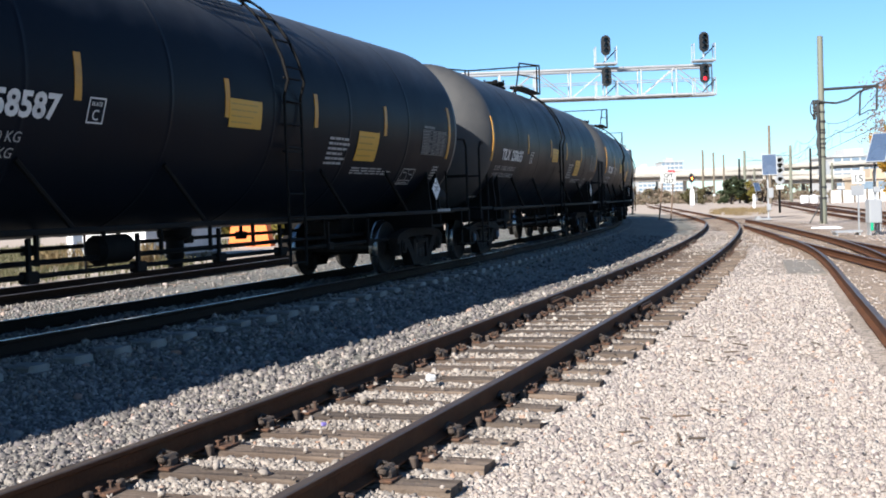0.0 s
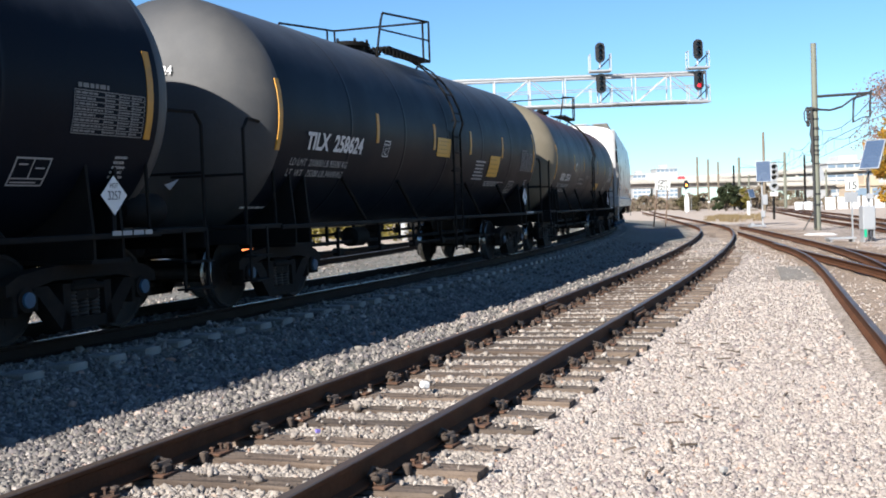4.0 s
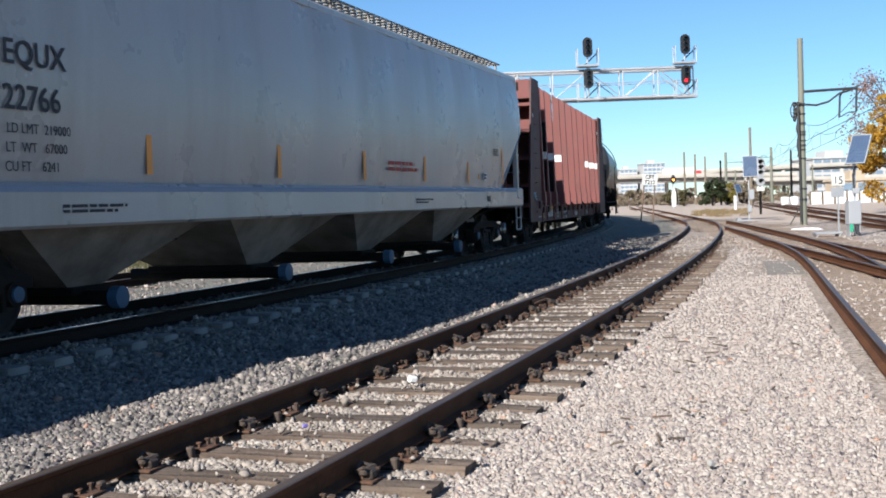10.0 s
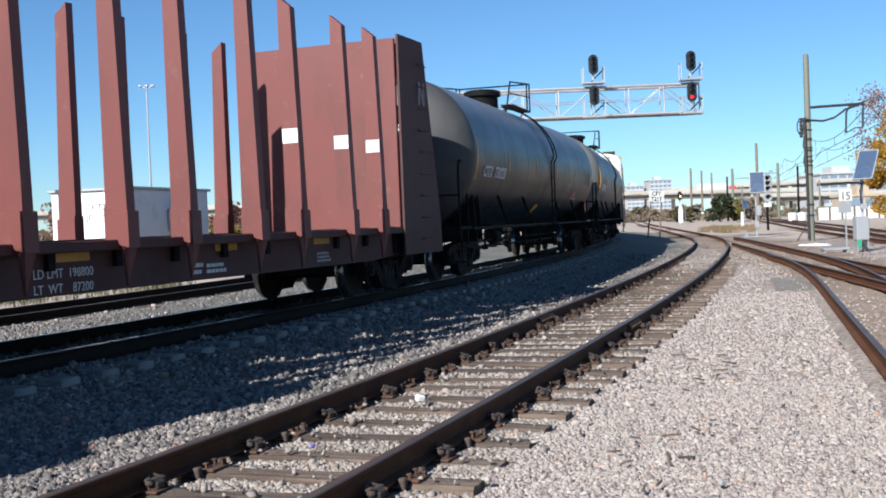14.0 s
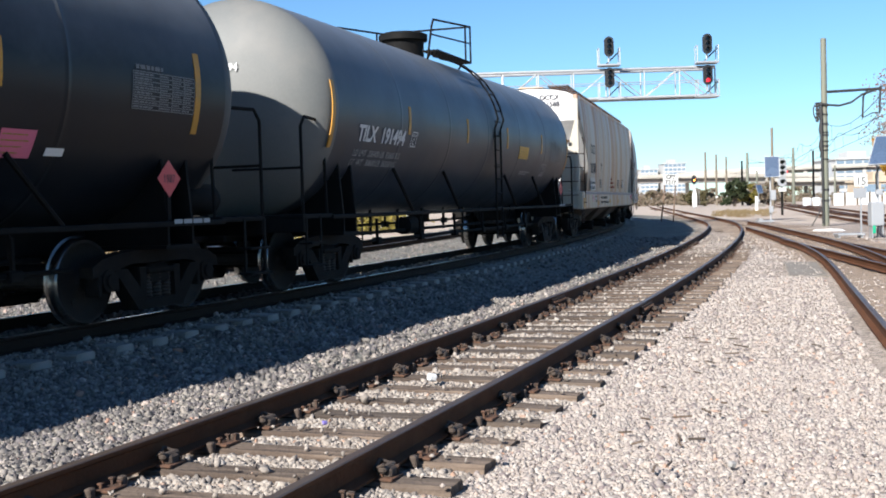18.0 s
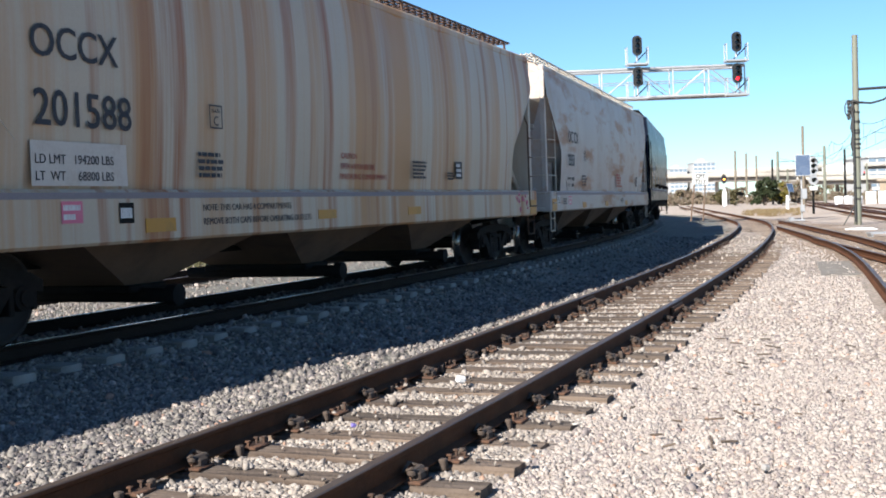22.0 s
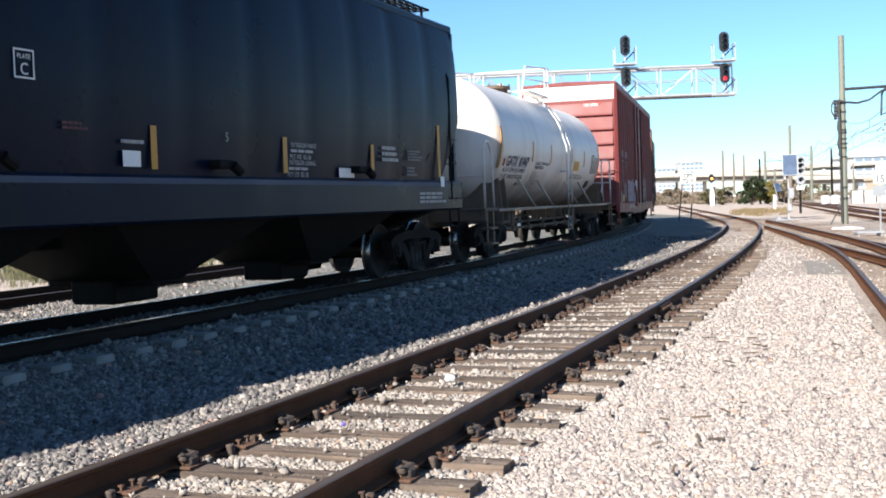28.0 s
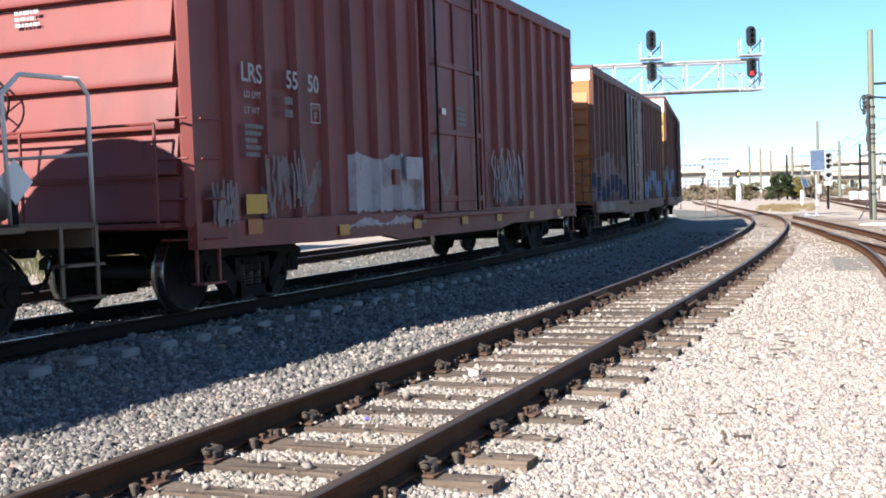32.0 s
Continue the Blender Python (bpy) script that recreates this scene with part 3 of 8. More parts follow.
ground = tagged(new("ground", me), "pale crushed-stone ballast and dry dirt ground", "ground", kind="structure")


# rails, ties
RAIL_PROFILE = [(-0.07, 0), (0.07, 0), (0.07, 0.012), (0.011, 0.035), (0.009, 0.125), (0.034, 0.14), (0.036, 0.165), (0.028, 0.172),
                (-0.028, 0.172), (-0.036, 0.165), (-0.034, 0.14), (-0.009, 0.125), (-0.011, 0.035), (-0.07, 0.012)]


def rail_mesh(line, off, s0, s1, top, head_mat, step=1.0, side=0.0):
    """A rail swept along a line. side: extra sideways shift that grows to the far end."""
    n = max(2, int((s1 - s0) / step) + 1)
    vs, fs, k = [], [], len(RAIL_PROFILE)
    for s in np.linspace(s0, s1, n):
        x, y, h = line.at(s, off + side * (s - s0) / (s1 - s0))
        for a, b in RAIL_PROFILE:
            vs.append((x + a * math.cos(h), y - a * math.sin(h), top - 0.172 + b))
    for i in range(n - 1):
        for j in range(k):
            fs.append((i * k + j, i * k + (j + 1) % k, (i + 1) * k + (j + 1) % k, (i + 1) * k + j))
    fs += [tuple(range(k)), tuple(range((n - 1) * k, n * k))]
    m = bpy.data.meshes.new("rail")
    m.from_pydata(vs, [], fs)
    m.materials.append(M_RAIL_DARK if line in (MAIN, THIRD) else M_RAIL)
    m.materials.append(head_mat)
    mi = [0] * len(m.polygons)
    for i in range(n - 1):
        for j in (6, 7, 8):
            mi[i * k + j] = 1
    m.polygons.foreach_set("material_index", mi)
    m.update()
    return m


def tie_mesh(name, mat, seed, length=2.6, w=0.23, h=0.18, rough=0.012):
    rnd = random.Random(seed)
    s = Shape()
    n = 9
    rows = []
    for i in range(n):
        x = -length / 2 + length * i / (n - 1)
        j = lambda: rnd.uniform(-rough, rough)
        a, b = w / 2 + j(), w / 2 + j()
        rows.append([(x, -a, -h), (x, -a, -0.02 + j() * 0.5), (x, -a + 0.018, j() * 0.4), (x, j(), j() * 0.6), (x, b - 0.018, j() * 0.4), (x, b, -0.02 + j() * 0.5), (x, b, -h)])
    s.sheet(rows)
    s.add(rows[0], [tuple(range(7))])
    s.add(rows[-1], [tuple(range(7))[::-1]])
    return s.mesh(name, mat, 30)


def plate_shape(seed):
    """Tie plate with its spikes."""
    rnd = random.Random(seed)
    s = Shape().box(-0.18, 0.18, -0.09, 0.09, 0, 0.018, 0.004)
    for x, y in ((-0.10, 0.05), (-0.10, -0.055), (0.10, 0.055), (0.10, -0.05), (0.155, 0.06), (-0.155, -0.06)):
        z = rnd.uniform(0.03, 0.075)
        s.box(x - 0.008, x + 0.008, y - 0.008, y + 0.008, 0.01, z)
        s.box(x - 0.02, x + 0.014, y - 0.014, y + 0.014, z, z + 0.014, 0.003)
    return s


ANCHOR = Shape().box(-0.10, 0.11, -0.022, 0.022, -0.045, -0.02, 0.006).box(0.07, 0.12, -0.028, 0.028, -0.05, 0.025, 0.008).box(-0.12, -0.07, -0.03, 0.03, -0.05, 0.04, 0.008).mesh("rail_anchor", M_CLIP)
CLIP = Shape().box(-0.16, -0.06, -0.05, 0.05, 0.0, 0.06, 0.012).box(-0.14, -0.09, -0.09, 0.09, 0.035, 0.075, 0.012).pipe([(-0.13, -0.09, 0.05), (-0.05, -0.04, 0.09), (-0.05, 0.04, 0.05), (-0.13, 0.09, 0.09)], 0.011).mesh("spring_clip", M_CLIP)


def railway(name, label, line, s0, s1, top, head, tie_mat, tie_step, tie_w, detail, concrete=False, half=(-0.7525, 0.7525), ends=(0, 0), sunk=0.0):
    t = thing(name, label, "railway track", kind="structure")
    for off, cut in zip(half, ends):
        part("rail", rail_mesh(line, off, s0, s1 - cut, top, head), None, t)
    ties = [tie_mesh("tie", tie_mat, i, 2.74 if concrete else 2.6, tie_w, 0.2, 0.005 if concrete else 0.012) for i in range(7)]
    plates = [plate_shape(i).mesh("tie_plate", M_RUST) for i in range(5)]
    rnd = random.Random(len(label))
    s, k = s0 + 0.3, 0
    TIE_AT[name] = []
    zt = top - 0.19 - sunk
    while s < s1:
        TIE_AT[name].append(s)
        x, y, h = line.at(s, 0 if concrete else rnd.uniform(-0.05, 0.05))
        turn = -math.degrees(h) + rnd.uniform(-1.4, 1.4) * (0.2 if concrete else 1)
        m = pose(x, y, zt + (0 if concrete else rnd.uniform(-0.012, 0.004)), 0, 0, turn)
        part("tie", ties[rnd.randrange(7)], None, t, m=m)
        if detail[0] < s < detail[1]:
            for off in (-0.7525, 0.7525):
                m2 = m @ pose(off, 0, 0.003)
                if not concrete:
                    part("tie_plate", plates[rnd.randrange(5)], None, t, m=m2)
                    if k % 2 == 0:
                        for sd in (0, 180):
                            part("spring_clip", CLIP, None, t, m=m2 @ pose(0, 0, 0.012, 0, 0, sd))
                    elif s < detail[1] * 0.6:
                        for dy in (-0.15, 0.15):
                            part("rail_anchor", ANCHOR, None, t, m=m2 @ pose(0, dy, 0.02))
        s += tie_step * (1 if concrete else rnd.uniform(0.93, 1.07))
        k += 1
    return t


main_track = railway("main_track", "curved main track with concrete ties and worn steel rails", MAIN, -60, 110, 0.45, M_STEEL_HEAD, M_CONCRETE, 0.6, 0.28, (0, 0), True)
siding_track = railway("siding_track", "rusty rails on weathered wooden ties in pale ballast", SIDING, -6, 200, 0.18, M_DULL_HEAD, M_TIE, 0.60, 0.23, (-6, 34))
third_track = railway("third_track", "rusty rails on dark wooden ties behind the train", THIRD, -14, 70, 0.28, M_DULL_HEAD, M_TIE, 0.60, 0.23, (0, 0))
lead_track = railway("lead_track", "curving turnout track with worn rails in dirty ballast", LEAD, -10, 53, 0.165, M_DULL_HEAD, M_TIE, 0.60, 0.23, (0, 0), False, (-0.62, 0.62), (11.5, 0), 0.05)
spur_track = railway("spur_track", "diverging track of the turnout in dirty ballast", SPUR, -18, 10.5, 0.16, M_DULL_HEAD, M_TIE, 0.60, 0.23, (0, 0), False, (-0.64, 0.66), (0, 3.5), 0.05)
for ln, nm in ((TRAM_A, "near_tram_track"), (TRAM_B, "far_tram_track")):
    railway(nm, "light-rail track with brown rails beside the catenary poles", ln, -30, 200, 0.14, M_DULL_HEAD, M_TIE, 0.75, 0.25, (0, 0), True)
# rail joint bars on the siding
for off, sj in ((-0.7525, 10.6), (0.7525, 9.6)):
    x, y, h = SIDING.at(sj, off)
    jb = Shape().box(-0.055, -0.014, -0.42, 0.42, 0.03, 0.135, 0.006).box(0.014, 0.055, -0.42, 0.42, 0.03, 0.135, 0.006)
    for i in range(6):
        jb.rod((-0.085, -0.35 + 0.14 * i, 0.085), (0.085, -0.35 + 0.14 * i, 0.085), 0.02, 6)
    part("joint_bar", jb, M_RUST, siding_track, m=pose(x, y, 0.008, 0, 0, -math.degrees(h)))


# loose ballast stones
def stone_field(name, label, pts, sizes, seed, mat, flat=0.8):
    """Many broken stones as one mesh."""
    rng = np.random.default_rng(seed)
    g = (1 + 5 ** 0.5) / 2
    ico = np.array([(-1, g, 0), (1, g, 0), (-1, -g, 0), (1, -g, 0), (0, -1, g), (0, 1, g), (0, -1, -g), (0, 1, -g), (g, 0, -1), (g, 0, 1), (-g, 0, -1), (-g, 0, 1)]) / 1.9
    tri = np.array([(0, 11, 5), (0, 5, 1), (0, 1, 7), (0, 7, 10), (0, 10, 11), (1, 5, 9), (5, 11, 4), (11, 10, 2), (10, 7, 6), (7, 1, 8),
                    (3, 9, 4), (3, 4, 2), (3, 2, 6), (3, 6, 8), (3, 8, 9), (4, 9, 5), (2, 4, 11), (6, 2, 10), (8, 6, 7), (9, 8, 1)])
    n = len(pts)
    v = ico[None] * (1 + rng.uniform(-0.42, 0.38, (n, 12, 1)))
    v = v * (rng.uniform(0.55, 1.4, (n, 1, 3)) * np.array([1, 1, flat]) * sizes[:, None, None])
    q = rng.normal(size=(n, 4))
    q /= np.linalg.norm(q, axis=1)[:, None]
    w, x, y, z = q.T
    R = np.stack([1 - 2 * (y * y + z * z), 2 * (x * y - z * w), 2 * (x * z + y * w), 2 * (x * y + z * w), 1 - 2 * (x * x + z * z), 2 * (y * z - x * w),
                  2 * (x * z - y * w), 2 * (y * z + x * w), 1 - 2 * (x * x + y * y)], -1).reshape(n, 3, 3)
    v = np.einsum("nij,nkj->nki", R, v) + pts[:, None, :]
    f = (tri[None] + (np.arange(n) * 12)[:, None, None]).reshape(-1, 3)
    me = bpy.data.meshes.new(name)
    me.vertices.add(n * 12)
    me.vertices.foreach_set("co", v.reshape(-1).astype(np.float32))
    me.loops.add(len(f) * 3)
    me.loops.foreach_set("vertex_index", f.reshape(-1).astype(np.int32))
    me.polygons.add(len(f))
    me.polygons.foreach_set("loop_start", (np.arange(len(f)) * 3).astype(np.int32))
    me.materials.append(mat)
    me.update(calc_edges=True)
    me.validate()
    ob = tagged(new(name, me), label, "gravel", kind="stuff")
    return ob


def scatter(rng, n, y0, y1, spread_l, spread_r, size):
    """Stones on the ballast in a strip before the camera, kept off ties and rails."""
    y = rng.uniform(y0 ** 0.9, y1 ** 0.9, n) ** (1 / 0.9)
    x = rng.uniform(-1, 1, n)
    x = np.where(x < 0, x * (spread_l * y + 1.0), x * (spread_r * y + 1.0))
    sz = size * rng.lognormal(0, 0.28, n)
    u1, s1 = SIDING.offset(x, y)
    u2, s2 = MAIN.offset(x, y)
    sz = np.where((np.abs(u2) < 4.2) & (u1 < -1.0), sz * 1.22, sz)
    u3, s3 = THIRD.offset(x, y)
    ua, sa = LEAD.offset(x, y)
    keep = np.ones(n, bool)
    for u, s in ((u1, s1), (u2, s2), (u3, s3), (ua, sa)):
        keep &= np.abs(np.abs(u) - 0.7525) > 0.10
    near = np.array(TIE_AT["siding_track"])
    gap = np.abs(s1[:, None] - near[None]).min(1)
    in_track = np.abs(u1) < 1.36
    keep &= ~(in_track & (gap < 0.125 + sz * 0.25) & (rng.random(n) < 0.975))
    keep &= ~((np.abs(u2) < 1.40) & (np.abs(u2) > 1.14) & (np.abs((s2 + 60 - 0.3 + 0.3) % 0.6 - 0.3) < 0.15))
    ub, sb = SPUR.offset(x, y)
    keep &= u3 > -3.0
    keep &= ~((ua > -0.55) & (ua < 2.2) & (y > 12) & (rng.random(n) < 0.9))
    keep &= ~((ua > 2.2) & (y > 20) & (rng.random(n) < 0.5))
    z = ground_height(x, y) + sz * np.where(u1 > 1.3, -0.08, 0.12)
    z = np.where(in_track & (gap < 0.13), 0.01, z)
    return np.stack([x, y, z], -1)[keep], sz[keep]


rng = np.random.default_rng(5)
for n, y0, y1, size in ((100000, 4.0, 10.5, 0.0175), (56000, 10.5, 22, 0.0225), (24000, 22, 46, 0.027)):
    p, sz = scatter(rng, n, y0, y1, 0.52, 0.46, size)
    across = SIDING.offset(p[:, 0], p[:, 1])[0]
    left, mid = across < -1.25, np.abs(across) <= 1.25
    right = across > 1.25
    stone_field("ballast_stones", "loose pinkish-grey crushed ballast stones", p[right], sz[right], 7, M_STONE, 0.7)
    stone_field("ballast_stones", "dusty beige crushed stones between the siding's ties", p[mid], sz[mid], 9, M_STONE_TRACK, 0.75)
    stone_field("ballast_stones", "coarse grey-green crushed stones on the main track's shoulder", p[left], sz[left], 8, M_STONE_GREY, 0.62)


# ---------------------------------------------------------------- freight cars
# car space: x from the leading to the trailing end, -y faces the camera's side, z = 0 on the rail
TRAIN = []


def wheel_mesh():
    s, seg = Shape(), 40
    prof = [(0.66, 0.085), (0.67, 0.13), (0.725, 0.17), (0.735, 0.37), (0.69, 0.40), (0.69, 0.476), (0.712, 0.484), (0.724, 0.459), (0.810, 0.453), (0.826, 0.438), (0.824, 0.405),
            (0.795, 0.375), (0.772, 0.17), (0.80, 0.125), (0.845, 0.115), (0.85, 0.085)]
    tread = []
    for sg in (1, -1):
        n = len(s.f)
        s.lathe([(a * sg, r) for a, r in prof], "y", seg)
        tread += list(range(n + 5 * seg, n + 9 * seg))
    s.rod((0, -1.06, 0), (0, 1.06, 0), 0.075, 14)
    for sg in (1, -1):
        for k in range(3):
            a = 2 * math.pi * k / 3
            s.rod((0.05 * math.cos(a), sg * 1.055, 0.05 * math.sin(a)), (0.05 * math.cos(a), sg * 1.095, 0.05 * math.sin(a)), 0.014, 6)
        for k in range(2):
            a = 0.6 + 2 * math.pi * k / 2
            s.box(0.26 * math.cos(a) - 0.03, 0.26 * math.cos(a) + 0.03, sg * 0.785 - 0.008, sg * 0.785 + 0.008, 0.26 * math.sin(a) - 0.03, 0.26 * math.sin(a) + 0.03)
    me = s.mesh("wheelset", [M_WHEEL, M_TREAD], 40)
    for i in tread:
        me.polygons[i].material_index = 1
    return me


WHEELSET = wheel_mesh()


def side_frame_mesh():
    s = Shape()
    a, b = -1.13, -0.95
    s.slab([(-1.14, 0.50), (-1.14, 0.61), (-0.98, 0.69), (-0.7, 0.735), (-0.4, 0.76), (0.4, 0.76), (0.7, 0.735), (0.98, 0.69), (1.14, 0.61), (1.14, 0.50), (0.78, 0.56), (0.5, 0.615), (-0.5, 0.615), (-0.78, 0.56)], a, b)
    for sg in (1, -1):
        s.slab([(sg * 0.80, 0.57), (sg * 0.58, 0.57), (sg * 0.27, 0.25), (sg * 0.27, 0.11), (sg * 0.40, 0.11)], a, b)
        s.slab([(sg * 0.36, 0.20), (sg * 0.27, 0.20), (sg * 0.25, 0.57), (sg * 0.37, 0.57)], a, b)
        s.box(sg * 0.89 - 0.17, sg * 0.89 - 0.11, a, b, 0.30, 0.56, 0.01)
        s.box(sg * 0.89 + 0.11, sg * 0.89 + 0.17, a, b, 0.34, 0.54, 0.01)
        s.lathe([(-1.16, 0.06), (-1.15, 0.12), (-0.98, 0.13)], "y", 18, (sg * 0.89, 0, 0.457), True)
    s.slab([(-0.42, 0.105), (0.42, 0.105), (0.36, 0.225), (-0.36, 0.225)], a, b)
    return s.mesh("side_frame", M_IRON)


SIDE_FRAME = side_frame_mesh()


def spring_mesh():
    s = Shape()
    prof = []
    for i in range(15):
        prof.append((0.225 + 0.27 * i / 14, 0.075 if i % 2 else 0.056))
    s.lathe(prof, "z", 12, (0, -1.05, 0), True)
    return s.mesh("coil_spring", M_SPRING)


SPRINGS = spring_mesh()
CAP = Shape().lathe([(-1.185, 0.03), (-1.18, 0.075), (-1.15, 0.08)], "y", 16, (0, 0, 0), True).mesh("bearing_cap", M_BLUECAP)
CAP_DARK = Shape().lathe([(-1.185, 0.03), (-1.18, 0.075), (-1.15, 0.08)], "y", 16, (0, 0, 0), True).mesh("bearing_cap", M_IRON)
BOLSTER = Shape().box(-0.2, 0.2, -1.12, 1.12, 0.36, 0.60, 0.04).box(-0.26, 0.26, -1.16, 1.16, 0.49, 0.56, 0.02).lathe([(0.58, 0.2), (0.70, 0.2)], "z", 18, cap=True).box(-0.72, -0.64, -0.8, 0.8, 0.33, 0.42, 0.02).box(0.64, 0.72, -0.8, 0.8, 0.33, 0.42, 0.02).mesh("truck", M_IRON)


def add_trucks(car, half, caps=CAP_DARK):
    trucks, wheels = [], []
    for sg in (-1, 1):
        tr = part("truck", BOLSTER, None, car, m=pose(sg * half, 0, 0))
        for turn in (0, 180):
            part("side_frame", SIDE_FRAME, None, tr, m=pose(0, 0, 0, 0, 0, turn))
            for x in (-0.17, 0.0, 0.17):
                part("coil_spring", SPRINGS, None, tr, m=pose(x, 0, 0, 0, 0, turn))
            for x in (-0.89, 0.89):
                part("bearing_cap", caps, None, tr, m=pose(x, 0, 0.457, 0, 0, 0) if turn == 0 else pose(x, 0, 0.457, 0, 0, 180))
        for x in (-0.89, 0.89):
            w = part("wheelset", WHEELSET, None, tr, m=pose(x, 0, 0.457))
            wheels.append((w, x))
        trucks.append(tr)
    return trucks, wheels


COUPLER = Shape().box(-0.25, 0.42, -0.07, 0.07, 0.76, 0.92, 0.03).box(0.36, 0.58, -0.16, 0.05, 0.72, 0.98, 0.04).box(0.42, 0.60, 0.03, 0.15, 0.74, 0.96, 0.04).mesh("coupler", M_IRON)
HOSE = Shape().pipe([(0.05, -0.35, 0.85), (0.25, -0.36, 0.70), (0.45, -0.34, 0.45), (0.62, -0.25, 0.38), (0.78, -0.12, 0.42)], 0.025).mesh("brake_hose", M_FRAME)


def add_couplers(car, xe):
    for turn in (0, 180):
        part("coupler", COUPLER, None, car, m=pose(0, 0, 0, 0, 0, turn) @ pose(xe, 0, 0))
        part("brake_hose", HOSE, None, car, m=pose(0, 0, 0, 0, 0, turn) @ pose(xe - 0.2, 0, 0))


def ladder(x, y, z0, z1, w=0.4, axis="x", n=None, r=0.014):
    """Two stiles and rungs; axis: the way the rungs run."""
    s = Shape()
    n = n or max(2, int((z1 - z0) / 0.38))
    for d in (-w / 2, w / 2):
        p = (x + d, y) if axis == "x" else (x, y + d)
        s.rod((*p, z0), (*p, z1), r * 1.3, 6)
    for i in range(n):
        z = z0 + 0.1 + (z1 - z0 - 0.2) * i / (n - 1)
        a, b = ((x - w / 2, y, z), (x + w / 2, y, z)) if axis == "x" else ((x, y - w / 2, z), (x, y + w / 2, z))
        s.rod(a, b, r, 6)
    return s


def brake_wheel(x, y, z):
    s = Shape()
    for i in range(20):
        a, b = 2 * math.pi * i / 20, 2 * math.pi * (i + 1) / 20
        s.rod((x, y + 0.27 * math.cos(a), z + 0.27 * math.sin(a)), (x, y + 0.27 * math.cos(b), z + 0.27 * math.sin(b)), 0.015, 5)
    for i in range(5):
        a = 2 * math.pi * i / 5
        s.rod((x, y, z), (x, y + 0.27 * math.cos(a), z + 0.27 * math.sin(a)), 0.011, 5)
    return s.rod((x - 0.08, y, z), (x + 0.12, y, z), 0.03, 8)


def on_tank(x, e, R, zc, lift=0.006):
    """The pose of a plate on a tank's near side at the angle e over its middle height."""
    e = radians(e)
    m = Matrix(((1, 0, 0, x), (0, math.sin(e), -math.cos(e), -(R + lift) * math.cos(e)), (0, math.cos(e), math.sin(e), zc + (R + lift) * math.sin(e)), (0, 0, 0, 1)))
    return m


def on_side(x, z, y=-1.6):
    """The pose of a plate on a flat near side."""
    return Matrix(((1, 0, 0, x), (0, 0, -1, y), (0, 1, 0, z), (0, 0, 0, 1)))


def on_end(y, z, x):
    """The pose of a plate on the leading end, read from the front."""
    return Matrix(((0, 0, -1, x), (-1, 0, 0, y), (0, 1, 0, z), (0, 0, 0, 1)))


def strip_on_tank(x, w, e0, e1, R, zc):
    """A reflective strip that follows the tank's curve."""
    s = Shape()
    rows = []
    for i in range(7):
        e = radians(e0 + (e1 - e0) * i / 6)
        rows.append([(x + dx, -(R + r) * math.cos(e), zc + (R + r) * math.sin(e)) for dx, r in ((-w / 2, -0.01), (-w / 2, 0.006), (w / 2, 0.006), (w / 2, -0.01))])
    return s.sheet(rows)


DIAMOND = Shape().slab([(-0.2, 0), (0, -0.2), (0.2, 0), (0, 0.2)], 0, 0.006, "xy").mesh("placard", M_WHITEPANEL)
DIAMOND_RED = Shape().slab([(-0.2, 0), (0, -0.2), (0.2, 0), (0, 0.2)], 0, 0.006, "xy").mesh("placard", material("red_placard", (0.55, 0.06, 0.06), 0.5, bump=0))


def frame_label(car, x, e, R, zc, word="C", w=0.25, h=0.26, ink=None):
    """A small outlined plate mark with a letter."""
    ink = ink or (M_WHITE if R else M_INK)
    m = on_tank(x, e, R, zc) if R else on_side(x, e, zc)
    t = 0.016
    s = Shape().box(0, w, 0, t, 0, 0.002).box(0, w, h - t, h, 0, 0.002).box(0, t, t, h - t, 0, 0.002).box(w - t, w, t, h - t, 0, 0.002)
    part("plate_mark", s, ink, car, m=m)
    letters(word, 0.15, ink, car, m @ pose(w / 2, 0.035, 0.001), align="CENTER")
    letters("PLATE", 0.06, ink, car, m @ pose(w / 2, 0.175, 0.001), align="CENTER")


